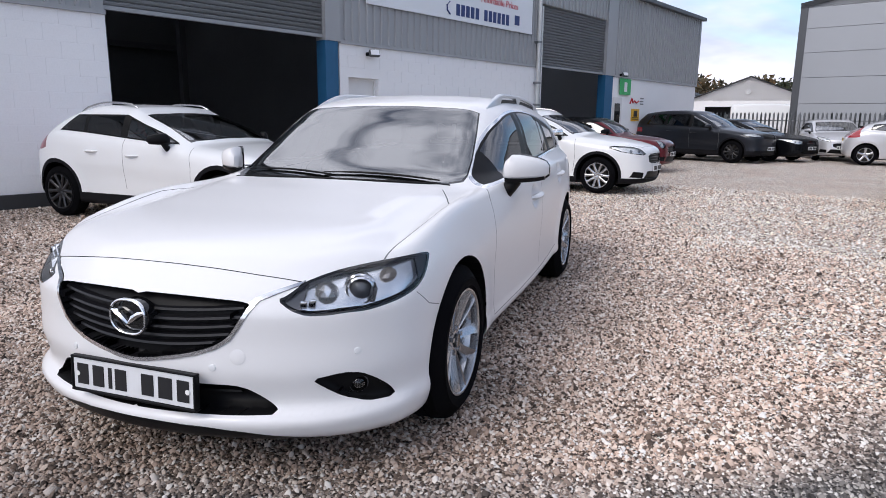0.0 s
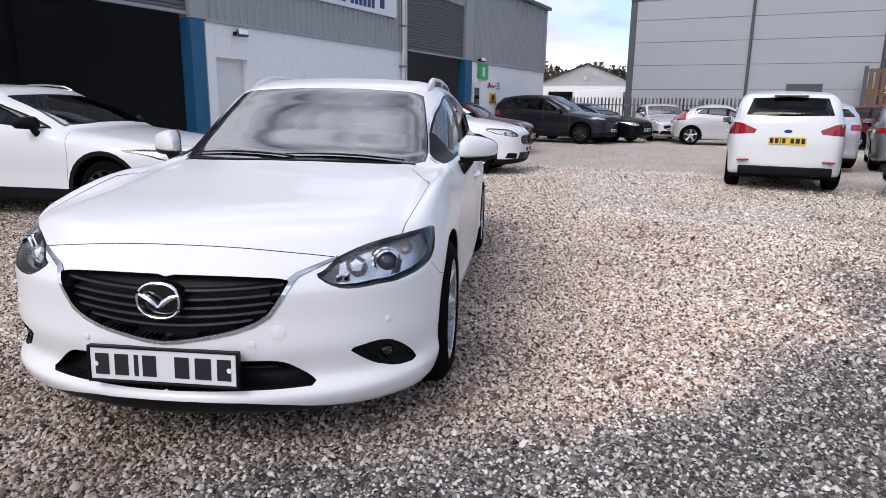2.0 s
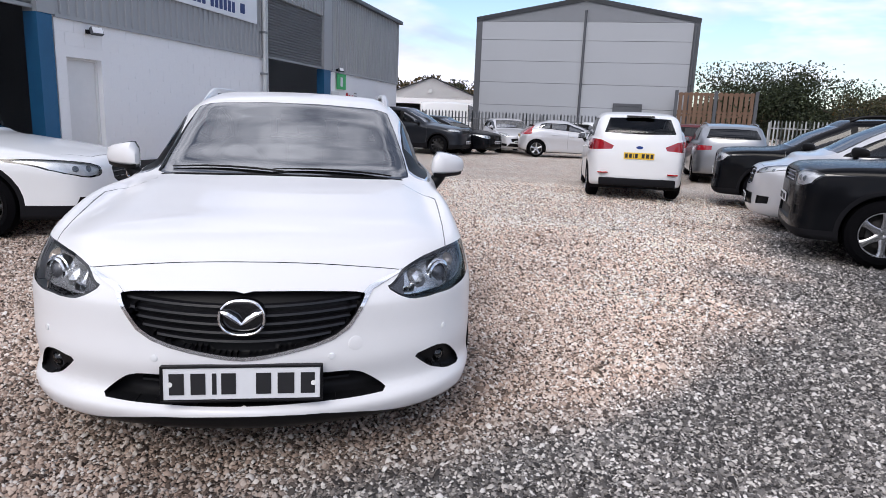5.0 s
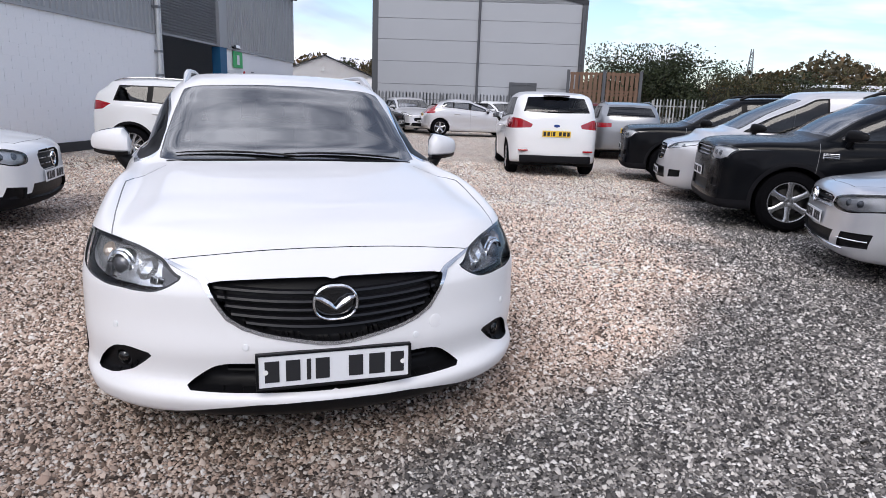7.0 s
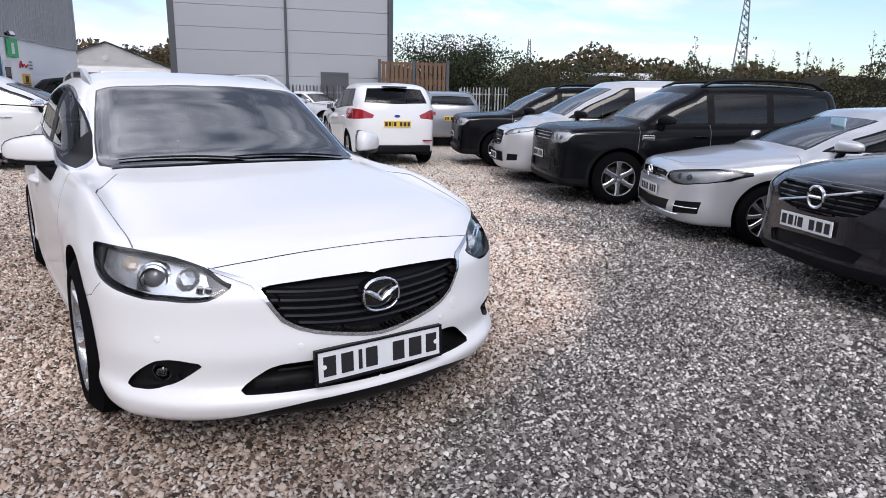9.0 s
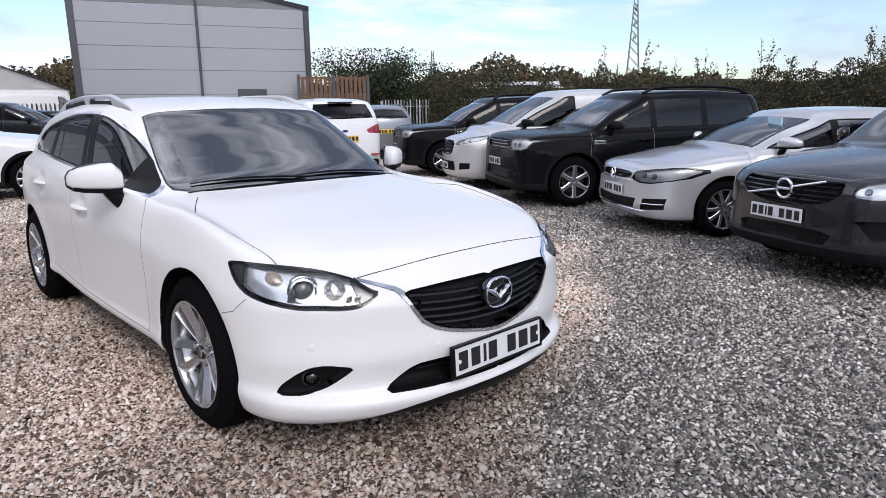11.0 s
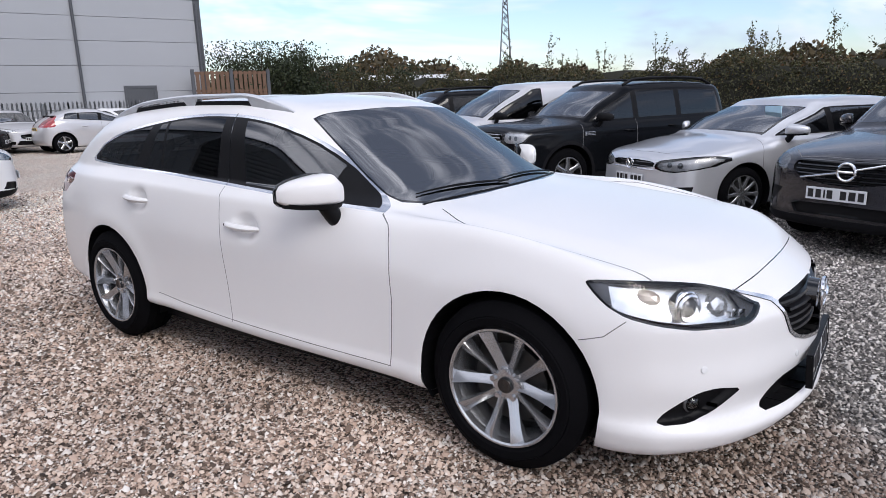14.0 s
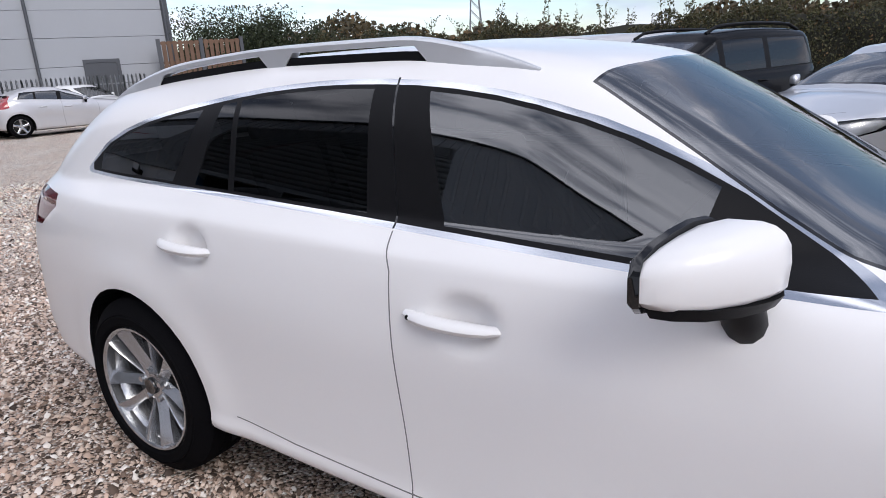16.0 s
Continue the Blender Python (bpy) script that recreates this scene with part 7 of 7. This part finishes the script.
def quick_mesh(name, v, f, mat, parent=None, label=""):
    me = bpy.data.meshes.new(name)
    v, f = np.asarray(v, np.float32), np.asarray(f, np.int32)
    me.vertices.add(len(v))
    me.vertices.foreach_set("co", v.ravel())
    k = f.shape[1]
    me.loops.add(f.size)
    me.loops.foreach_set("vertex_index", f.ravel())
    me.polygons.add(len(f))
    me.polygons.foreach_set("loop_start", np.arange(0, f.size, k, dtype=np.int32))
    me.update(calc_edges=True)
    me.materials.append(mat)
    ob = new(name, me)
    ob.parent = parent
    if label:
        ob["label"] = label
    return ob


def hedge():
    rng = np.random.default_rng(5)
    line = [(19.6, 20.8), (22.3, 16.5), (24.3, 10.5), (25.4, 4.0), (25.6, -3.0), (25.0, -10.0), (23.5, -17.0)]
    cx, cy = curve_through([(k, p[0]) for k, p in enumerate(line)]), curve_through([(k, p[1]) for k, p in enumerate(line)])
    n = 80000
    t = rng.uniform(0, 5.97, n)
    top = 2.45 + 0.25 * np.sin(t * 5.1) + 0.2 * np.sin(t * 13 + 1) + 0.14 * np.sin(t * 31)
    d = rng.uniform(-1, 1, n)
    z = top * np.abs(rng.uniform(0, 1, n)) ** 0.65
    w = 1.0 * np.sqrt(np.maximum(1 - (z / (top + 0.25)) ** 3, 0.02))
    push = np.sign(d) * np.abs(d) ** 0.35 * w * (1 + 0.18 * np.sin(t * 17 + z * 3))
    x, y = cx(t), cy(t)
    tx, ty = cx(t + 0.01) - x, cy(t + 0.01) - y
    s = np.hypot(tx, ty)
    c = np.stack([x + push * ty / s, y - push * tx / s, z + 0.05], 1)
    v, f = leaves(c, 0.055, rng)
    ob = quick_mesh("hedge", v, f, HEDGE_LEAF)
    tagged(ob, "overgrown green and brown hedge along the yard", "hedge", kind="stuff")
    # near-black sheet along the hedge that closes the gaps between its leaves
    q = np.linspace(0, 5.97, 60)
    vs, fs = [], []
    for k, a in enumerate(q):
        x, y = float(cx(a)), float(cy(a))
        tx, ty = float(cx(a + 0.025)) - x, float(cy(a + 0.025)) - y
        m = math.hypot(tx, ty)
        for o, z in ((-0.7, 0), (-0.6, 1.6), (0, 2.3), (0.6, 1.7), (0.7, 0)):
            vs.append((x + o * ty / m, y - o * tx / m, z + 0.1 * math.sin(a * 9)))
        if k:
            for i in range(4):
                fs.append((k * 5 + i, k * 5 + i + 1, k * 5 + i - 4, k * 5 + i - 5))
    tagged(put("hedge_core", vs, fs, CORE), "dark sheet inside the hedge", "hedge", kind="stuff")
    # tall shoots out of the top
    rng2 = random.Random(8)
    for k in range(92):
        a = rng2.uniform(0.9, 5.9)
        x, y = float(cx(a)) + rng2.uniform(-0.5, 0.5), float(cy(a)) + rng2.uniform(-0.5, 0.5)
        h = 2.75 + 1.35 * rng2.random() ** 1.7 + (0.45 if 3.2 < a < 3.9 else 0.0)
        lean = (rng2.uniform(-0.35, 0.35), rng2.uniform(-0.35, 0.35))
        root = thing("shoot", pose(x, y, 0), "thin leafy shoot above the hedge", "plant", "hedge shoots")
        pts = [(lean[0] * q * q, lean[1] * q * q, h * q) for q in (0, 0.4, 0.6, 0.8, 0.9, 1.0)]
        bm = bmesh.new()
        tube(bm, pts, [0.02, 0.015, 0.012, 0.009, 0.006, 0.003], 5)
        part("stem", bm, BARK, root)
        cs = []
        twigs = [(rng2.uniform(0.55, 0.9), rng2.uniform(0, 2 * math.pi), rng2.uniform(0.15, 0.5)) for _ in range(rng2.randint(1, 4))]
        for q, turn, size in twigs:
            base = Vector((lean[0] * q * q, lean[1] * q * q, h * q))
            tip = base + Vector((size * math.cos(turn), size * math.sin(turn), size * 1.3))
            bm = bmesh.new()
            tube(bm, [base, (base + tip) / 2 + Vector((0, 0, -0.03)), tip], [0.006, 0.005, 0.003], 4)
            part("twig", bm, BARK, root)
            for _ in range(rng2.randint(8, 20)):
                p = base.lerp(tip, rng2.uniform(0.2, 1.05))
                cs.append((p.x + rng2.gauss(0, 0.045), p.y + rng2.gauss(0, 0.045), p.z + rng2.gauss(0, 0.05)))
        for _ in range(rng2.randint(30, 75)):
            q = rng2.uniform(0.5, 1.0) ** 0.8
            r = 0.05 + 0.22 * max(0, 0.85 - q)
            cs.append((lean[0] * q * q + rng2.gauss(0, r), lean[1] * q * q + rng2.gauss(0, r), h * q + rng2.gauss(0, 0.05)))
        v, f = leaves(np.array(cs), 0.056, rng)
        quick_mesh("leaves", v, f, SHOOT_LEAF, root)


hedge()


def tree(x, y, height, spread, mat, count, label, size=0.09, seed=1, low=0.15, name="tree"):
    rng = np.random.default_rng(seed)
    rnd = random.Random(seed)
    root = thing(name, pose(x, y, 0), label, "tree", "trees")
    bm = bmesh.new()
    tube(bm, [(0, 0, 0), (0.05, 0.02, height * 0.3), (0, 0.05, height * 0.6), (0.03, 0, height * 0.85)], [height * 0.03, height * 0.022, height * 0.012, 0.01], 8)
    tips = []
    for k in range(16):
        z0 = height * rnd.uniform(low, 0.7)
        a = rnd.uniform(0, 2 * math.pi)
        r = spread * rnd.uniform(0.5, 1.0)
        tip = (r * math.cos(a), r * math.sin(a), min(z0 + height * rnd.uniform(0.12, 0.35), height * 0.97))
        mid = (tip[0] * 0.5, tip[1] * 0.5, z0 + (tip[2] - z0) * 0.35)
        tube(bm, [(0, 0, z0), mid, tip], [height * 0.01, height * 0.007, 0.006], 5)
        tips += [tip, mid]
    part("trunk", bm, BARK, root, smooth=True)
    tips.append((0, 0, height * 0.93))
    tips = np.array(tips)
    pick = rng.integers(0, len(tips), count)
    c = tips[pick] + rng.normal(size=(count, 3)) * np.array([spread * 0.24, spread * 0.24, height * 0.085])
    c[:, 2] = np.clip(c[:, 2], 0.1, height * 1.02)
    v, f = leaves(c, size, rng)
    quick_mesh("crown", v, f, mat, root)


tree(18.4, 24.6, 4.2, 2.1, BUSH_LEAF, 14000, "dark green bushy tree behind the timber screen", 0.07, 3, 0.05)
tree(20.6, 22.4, 3.5, 1.9, BUSH_LEAF, 11000, "dark green bush beside the pale fence", 0.07, 7, 0.05)
tree(22.6, 19.2, 3.0, 1.6, BUSH_LEAF, 8000, "low dark bush beside the pale fence", 0.07, 9, 0.05)
tree(13.5, 62, 5.0, 2.6, WOOD_LEAF, 4000, "orange-brown autumn tree behind the shed", 0.16, 11)
tree(10.2, 60, 4.9, 1.0, BUSH_LEAF, 1500, "dark spiky tree behind the warehouse", 0.15, 12)


def far_woods():
    rng = np.random.default_rng(21)
    n = 60000
    az = np.radians(rng.uniform(-25, 120, n))
    dist = rng.uniform(120, 165, n)
    top = 7.2 + 2.2 * np.sin(az * 9) + 1.4 * np.sin(az * 23 + 1) + 0.9 * np.sin(az * 61)
    z = top * rng.uniform(0, 1, n) ** 0.6
    c = np.stack([dist * np.sin(az), dist * np.cos(az), z], 1)
    v, f = leaves(c, 0.62, rng)
    tagged(quick_mesh("far_woods", v, f, WOOD_LEAF), "distant belt of brown and green autumn woods", "woods", kind="stuff")
    # near-black upright sheet among the far leaves
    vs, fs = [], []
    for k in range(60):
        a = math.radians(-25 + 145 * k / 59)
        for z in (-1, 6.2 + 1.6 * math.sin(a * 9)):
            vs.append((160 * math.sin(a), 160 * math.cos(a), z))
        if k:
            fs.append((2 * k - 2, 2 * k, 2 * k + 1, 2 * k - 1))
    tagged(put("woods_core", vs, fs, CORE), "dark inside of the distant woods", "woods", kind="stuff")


far_woods()


def pylon(x, y, h, thick):
    root = thing("pylon", pose(x, y, 0, 0, 0, 35), "tall lattice electricity pylon far beyond the hedge", "pylon", "pylons")
    half = lambda z: h * (0.085 - 0.07 * (z / h) ** 0.75)
    for sx in (1, -1):
        for sy in (1, -1):
            bm = bmesh.new()
            tube(bm, [(sx * half(z), sy * half(z), z) for z in (0, h * 0.3, h * 0.6, h)], thick, 5)
            part("leg", bm, GALV, root)
    z = 0.0
    while z < h * 0.97:
        z2 = min(z + max(half(z) * 2.0, h * 0.035), h)
        bm = bmesh.new()
        a, b = half(z), half(z2)
        for s in (1, -1):
            tube(bm, [(-a, s * a, z), (b, s * b, z2)], thick * 0.6, 4)
            tube(bm, [(a, s * a, z), (-b, s * b, z2)], thick * 0.6, 4)
            tube(bm, [(s * a, -a, z), (s * b, b, z2)], thick * 0.6, 4)
        part("lattice", bm, GALV, root)
        z = z2
    for q, w in ((0.68, 0.11), (0.80, 0.12), (0.92, 0.10)):
        bm = bmesh.new()
        for s in (1, -1):
            tube(bm, [(0, 0, h * q + h * 0.02), (s * h * w, 0, h * q)], thick * 0.8, 4)
            tube(bm, [(0, 0, h * q - h * 0.012), (s * h * w, 0, h * q)], thick * 0.8, 4)
            tube(bm, [(s * h * w, 0, h * q), (s * h * w, 0, h * (q - 0.03))], thick * 0.6, 4)
        part("cross_arm", bm, GALV, root)


pylon(127.5, 74.0, 23.5, 0.10)
pylon(235.0, 255.0, 31.0, 0.16)


def far_sheds():
    for x, y, w, h, yaw in ((40.0, 33.0, 7.0, 3.4, 40), (50.0, 34.0, 5.0, 3.2, 40)):
        root = thing("lorry_body", pose(x, y, 0, 0, 0, -yaw), "white box body standing beyond the hedge", "lorry")
        part("box_body", boxed(-w / 2, w / 2, -1.2, 1.2, 0.9, h, bevel=0.05), SIGN_WHITE, root)
        part("chassis", boxed(-w / 2, w / 2, -0.9, 0.9, 0.5, 0.9), DARK_GREY, root)
        for a in (-w / 2 + 0.8, w / 2 - 0.8):
            for s in (1, -1):
                bm = bmesh.new()
                disc(bm, s * 1.0 - 0.12, 0.45, 20, "y", (a, 0, 0.45), 0.24)
                part("wheel", bm, RUBBER, root)


far_sheds()


# ---- ground ----
def gravel_colour(nt, stone):
    """Colour of the gravel: mixed stones, paler on the driven lane, darker and greyer by the hedge row, with dusty patches."""
    n, l = nt.nodes.new, nt.links.new
    geo = n("ShaderNodeNewGeometry")
    split = n("ShaderNodeSeparateXYZ")
    l(geo.outputs["Position"], split.inputs[0])
    # distance across the line between the pale lane and the dark row
    wob = n("ShaderNodeTexNoise")
    wob.inputs["Scale"].default_value, wob.inputs["Detail"].default_value = 0.6, 6
    l(geo.outputs["Position"], wob.inputs["Vector"])
    def calc(op, x, y):
        k = n("ShaderNodeMath")
        k.operation = op
        for slot, val in ((0, x), (1, y)):
            if isinstance(val, (int, float)):
                k.inputs[slot].default_value = val
            else:
                l(val, k.inputs[slot])
        return k.outputs[0]

    ahead = split.outputs[1]
    line = calc("MINIMUM", calc("MULTIPLY", ahead, 0.70), calc("MULTIPLY", ahead, 2.1))
    across = calc("SUBTRACT", calc("SUBTRACT", split.outputs[0], 2.35), line)
    across = calc("ADD", across, calc("MULTIPLY", calc("SUBTRACT", wob.outputs[0], 0.5), 2.8))
    dark = n("ShaderNodeMapRange")
    dark.inputs[1].default_value, dark.inputs[2].default_value = -0.35, 0.55
    l(across, dark.inputs[0])
    ramps = []
    for stops, cols in (((0.0, 0.20, 0.42, 0.74, 1.0), ((0.036, 0.026, 0.021), (0.20, 0.142, 0.108), (0.59, 0.435, 0.345), (0.73, 0.595, 0.50), (0.90, 0.85, 0.80))),
                        ((0.0, 0.34, 0.68, 0.86, 1.0), ((0.035, 0.032, 0.031), (0.15, 0.138, 0.130), (0.36, 0.332, 0.306), (0.68, 0.63, 0.58), (0.88, 0.84, 0.80)))):
        r = n("ShaderNodeValToRGB")
        while len(r.color_ramp.elements) < 5:
            r.color_ramp.elements.new(0.5)
        for e, p, c in zip(r.color_ramp.elements, stops, cols):
            e.position, e.color = p, (*c, 1)
        ramps.append(r)
    if stone:
        for r in ramps:
            l(geo.outputs["Random Per Island"], r.inputs[0])
        height = None
    else:
        vor = n("ShaderNodeTexVoronoi")
        vor.inputs["Scale"].default_value = 80
        l(geo.outputs["Position"], vor.inputs["Vector"])
        pick = n("ShaderNodeSeparateColor")
        l(vor.outputs["Color"], pick.inputs[0])
        for r in ramps:
            l(pick.outputs[0], r.inputs[0])
        height = vor.outputs["Distance"]
        joint = n("ShaderNodeMapRange")
        joint.inputs[1].default_value, joint.inputs[2].default_value, joint.inputs[3].default_value, joint.inputs[4].default_value = 0.25, 0.7, 1.12, 0.70
        l(height, joint.inputs[0])
    mix = n("ShaderNodeMix")
    mix.data_type = "RGBA"
    l(dark.outputs[0], mix.inputs[0])
    l(ramps[0].outputs[0], mix.inputs[6])
    l(ramps[1].outputs[0], mix.inputs[7])
    # broad stains and damp patches
    st = n("ShaderNodeTexNoise")
    st.inputs["Scale"].default_value, st.inputs["Detail"].default_value = 0.9, 6
    l(geo.outputs["Position"], st.inputs["Vector"])
    rng = n("ShaderNodeMapRange")
    rng.inputs[1].default_value, rng.inputs[2].default_value, rng.inputs[3].default_value, rng.inputs[4].default_value = 0.3, 0.7, 0.72, 1.15
    l(st.outputs[0], rng.inputs[0])
    # shade before the white car is put into the colour, with damp; dry and pale on the driven lane beside it
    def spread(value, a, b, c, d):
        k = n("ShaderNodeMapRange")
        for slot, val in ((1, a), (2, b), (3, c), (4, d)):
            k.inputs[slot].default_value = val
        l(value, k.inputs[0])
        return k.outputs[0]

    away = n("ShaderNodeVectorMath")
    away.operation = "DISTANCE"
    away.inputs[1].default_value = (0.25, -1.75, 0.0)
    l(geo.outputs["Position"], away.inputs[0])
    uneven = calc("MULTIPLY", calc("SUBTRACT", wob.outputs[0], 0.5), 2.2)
    damp_shade = spread(calc("ADD", away.outputs["Value"], uneven), 0.6, 2.7, 0.54, 1.0)
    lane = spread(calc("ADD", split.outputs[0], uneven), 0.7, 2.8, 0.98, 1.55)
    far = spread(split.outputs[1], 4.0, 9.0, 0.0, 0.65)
    ground_tone = calc("MULTIPLY", damp_shade, calc("MINIMUM", calc("ADD", lane, far), 1.7))
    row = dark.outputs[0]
    ground_tone = calc("ADD", calc("MULTIPLY", ground_tone, calc("SUBTRACT", 1.0, row)), calc("MULTIPLY", row, 0.92))
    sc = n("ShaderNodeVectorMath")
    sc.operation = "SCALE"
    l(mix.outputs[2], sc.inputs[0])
    l(calc("MULTIPLY", rng.outputs[0], ground_tone), sc.inputs["Scale"])
    cap = n("ShaderNodeVectorMath")
    cap.operation = "MINIMUM"
    cap.inputs[1].default_value = (0.92, 0.87, 0.82)
    l(sc.outputs[0], cap.inputs[0])
    sc = cap
    if not stone:
        sc2 = n("ShaderNodeVectorMath")
        sc2.operation = "SCALE"
        l(sc.outputs[0], sc2.inputs[0])
        l(joint.outputs[0], sc2.inputs["Scale"])
        return sc2.outputs[0], height
    return sc.outputs[0], height


def ground_material(name, stone):
    m = bpy.data.materials.new(name)
    m.use_nodes = True
    nt = m.node_tree
    b = nt.nodes["Principled BSDF"]
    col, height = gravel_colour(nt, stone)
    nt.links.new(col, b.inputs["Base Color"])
    b.inputs["Roughness"].default_value = 0.75 if stone else 0.9
    b.inputs["Specular IOR Level"].default_value = 0.35
    if height is not None:
        bp = nt.nodes.new("ShaderNodeBump")
        bp.invert = True
        bp.inputs["Strength"].default_value, bp.inputs["Distance"].default_value = 0.9, 0.02
        nt.links.new(height, bp.inputs["Height"])
        nt.links.new(bp.outputs[0], b.inputs["Normal"])
    return m


def ground():
    q = np.concatenate([[-400.0, -60.0], np.arange(-20, 30.1, 0.5), [60.0, 400.0]])
    gx, gy = np.meshgrid(q, q)
    v = np.stack([gx, gy, fall(gx, gy) - 0.006], -1).reshape(-1, 3)
    k = len(q)
    i = (np.arange(k - 1)[:, None] * k + np.arange(k - 1)[None]).ravel()
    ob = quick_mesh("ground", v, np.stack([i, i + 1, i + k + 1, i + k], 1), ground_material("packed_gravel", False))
    tagged(ob, "packed gravel yard, pale lane and darker grey row", "ground", kind="structure")


ground()


def gravel():
    """Loose stones: dense round the middle car, thinner further off."""
    rng = np.random.default_rng(2)
    cloud = []
    for step, lo, hi, size in ((0.0148, 0.0, 3.0, 0.0080), (0.027, 3.0, 6.2, 0.0100), (0.055, 6.2, 12.0, 0.0125)):
        q = np.arange(-hi, hi, step)
        gx, gy = np.meshgrid(q, q)
        p = np.stack([gx.ravel(), gy.ravel()], 1) + rng.uniform(-0.55, 0.55, (gx.size, 2)) * step
        r = np.hypot(p[:, 0], p[:, 1])
        p = p[(r >= lo) & (r < hi)]
        p += np.array([0.0, -0.3])
        keep = ~((np.abs(p[:, 0]) < 0.7) & (p[:, 1] > 0.2) & (p[:, 1] < 3.4))
        wall = (p[:, 0] + 4.84) * -0.9307 + (p[:, 1] - 9.12) * 0.3657
        keep &= wall < -0.05
        p = p[keep]
        s = size * np.exp(rng.normal(0, 0.28, len(p)))
        cloud.append(np.concatenate([p, s[:, None]], 1))
    pts = np.concatenate(cloud)
    n = len(pts)
    base = np.array([(1, 0, 0), (-1, 0, 0), (0, 1, 0), (0, -1, 0), (0, 0, 1), (0, 0, -1)], float)
    base = np.concatenate([base[:5], [(0.6, 0.6, -0.5), (-0.6, 0.6, -0.5), (-0.6, -0.6, -0.5), (0.6, -0.6, -0.5)]])
    tris = np.array([(4, 0, 2), (4, 2, 1), (4, 1, 3), (4, 3, 0), (0, 5, 2), (2, 6, 1), (1, 7, 3), (3, 8, 0)])
    k = len(base)
    v = base[None] * rng.uniform(0.78, 1.18, (n, k, 1)) + rng.normal(0, 0.09, (n, k, 3))
    v *= np.stack([rng.uniform(0.8, 1.35, n), rng.uniform(0.7, 1.1, n), rng.uniform(0.60, 1.0, n)], 1)[:, None, :]
    a = rng.uniform(0, 2 * np.pi, n)
    t1, t2 = rng.normal(0, 0.35, n), rng.normal(0, 0.35, n)
    c, s = np.cos(a), np.sin(a)
    x = v[..., 0] * c[:, None] - v[..., 1] * s[:, None]
    y = v[..., 0] * s[:, None] + v[..., 1] * c[:, None]
    z = v[..., 2] + x * t1[:, None] + y * t2[:, None]
    v = np.stack([x, y, z], -1) * pts[:, 2][:, None, None]
    v[..., 0] += pts[:, 0][:, None]
    v[..., 1] += pts[:, 1][:, None]
    v[..., 2] += (pts[:, 2] * rng.uniform(-0.35, 0.75, n) + fall(pts[:, 0], pts[:, 1]))[:, None] - 0.004
    f = (tris[None] + (np.arange(n) * k)[:, None, None]).reshape(-1, 3)
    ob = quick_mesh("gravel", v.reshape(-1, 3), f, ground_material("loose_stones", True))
    ob.data.polygons.foreach_set("use_smooth", [True] * len(ob.data.polygons))
    tagged(ob, "loose beige, pink and grey gravel stones", "gravel", kind="stuff")


gravel()


# ---- blocks of the workshop walls ----
def lay_blocks():
    m, walls, me = WORKSHOP
    rows = 11
    for wall, a, b in walls:
        if wall.name.startswith("wall_3"):
            continue
        for r in range(rows):
            z = 0.22 + r * 0.2325
            x = a - (0.22 if r % 2 else 0.0)
            while x < b:
                x0, x1 = max(x, a), min(x + 0.44, b)
                clear = wall.name.startswith("wall_2") and x1 > 0.5 and x0 < 1.34 and z < 2.12
                if x1 - x0 > 0.05 and not clear and not (wall.name.startswith("wall_1") and x0 < -9.2):
                    ob = new("block", me)
                    ob.parent = wall
                    ob.location = (x0, 0, z)
                    ob.scale = ((x1 - x0) / 0.44, 1, 1.08)
                x += 0.44
        plinth = part("plinth", boxed(a, b, -0.02, 0.0, 0, 0.2), PLINTH, wall, "dark painted plinth")


lay_blocks()
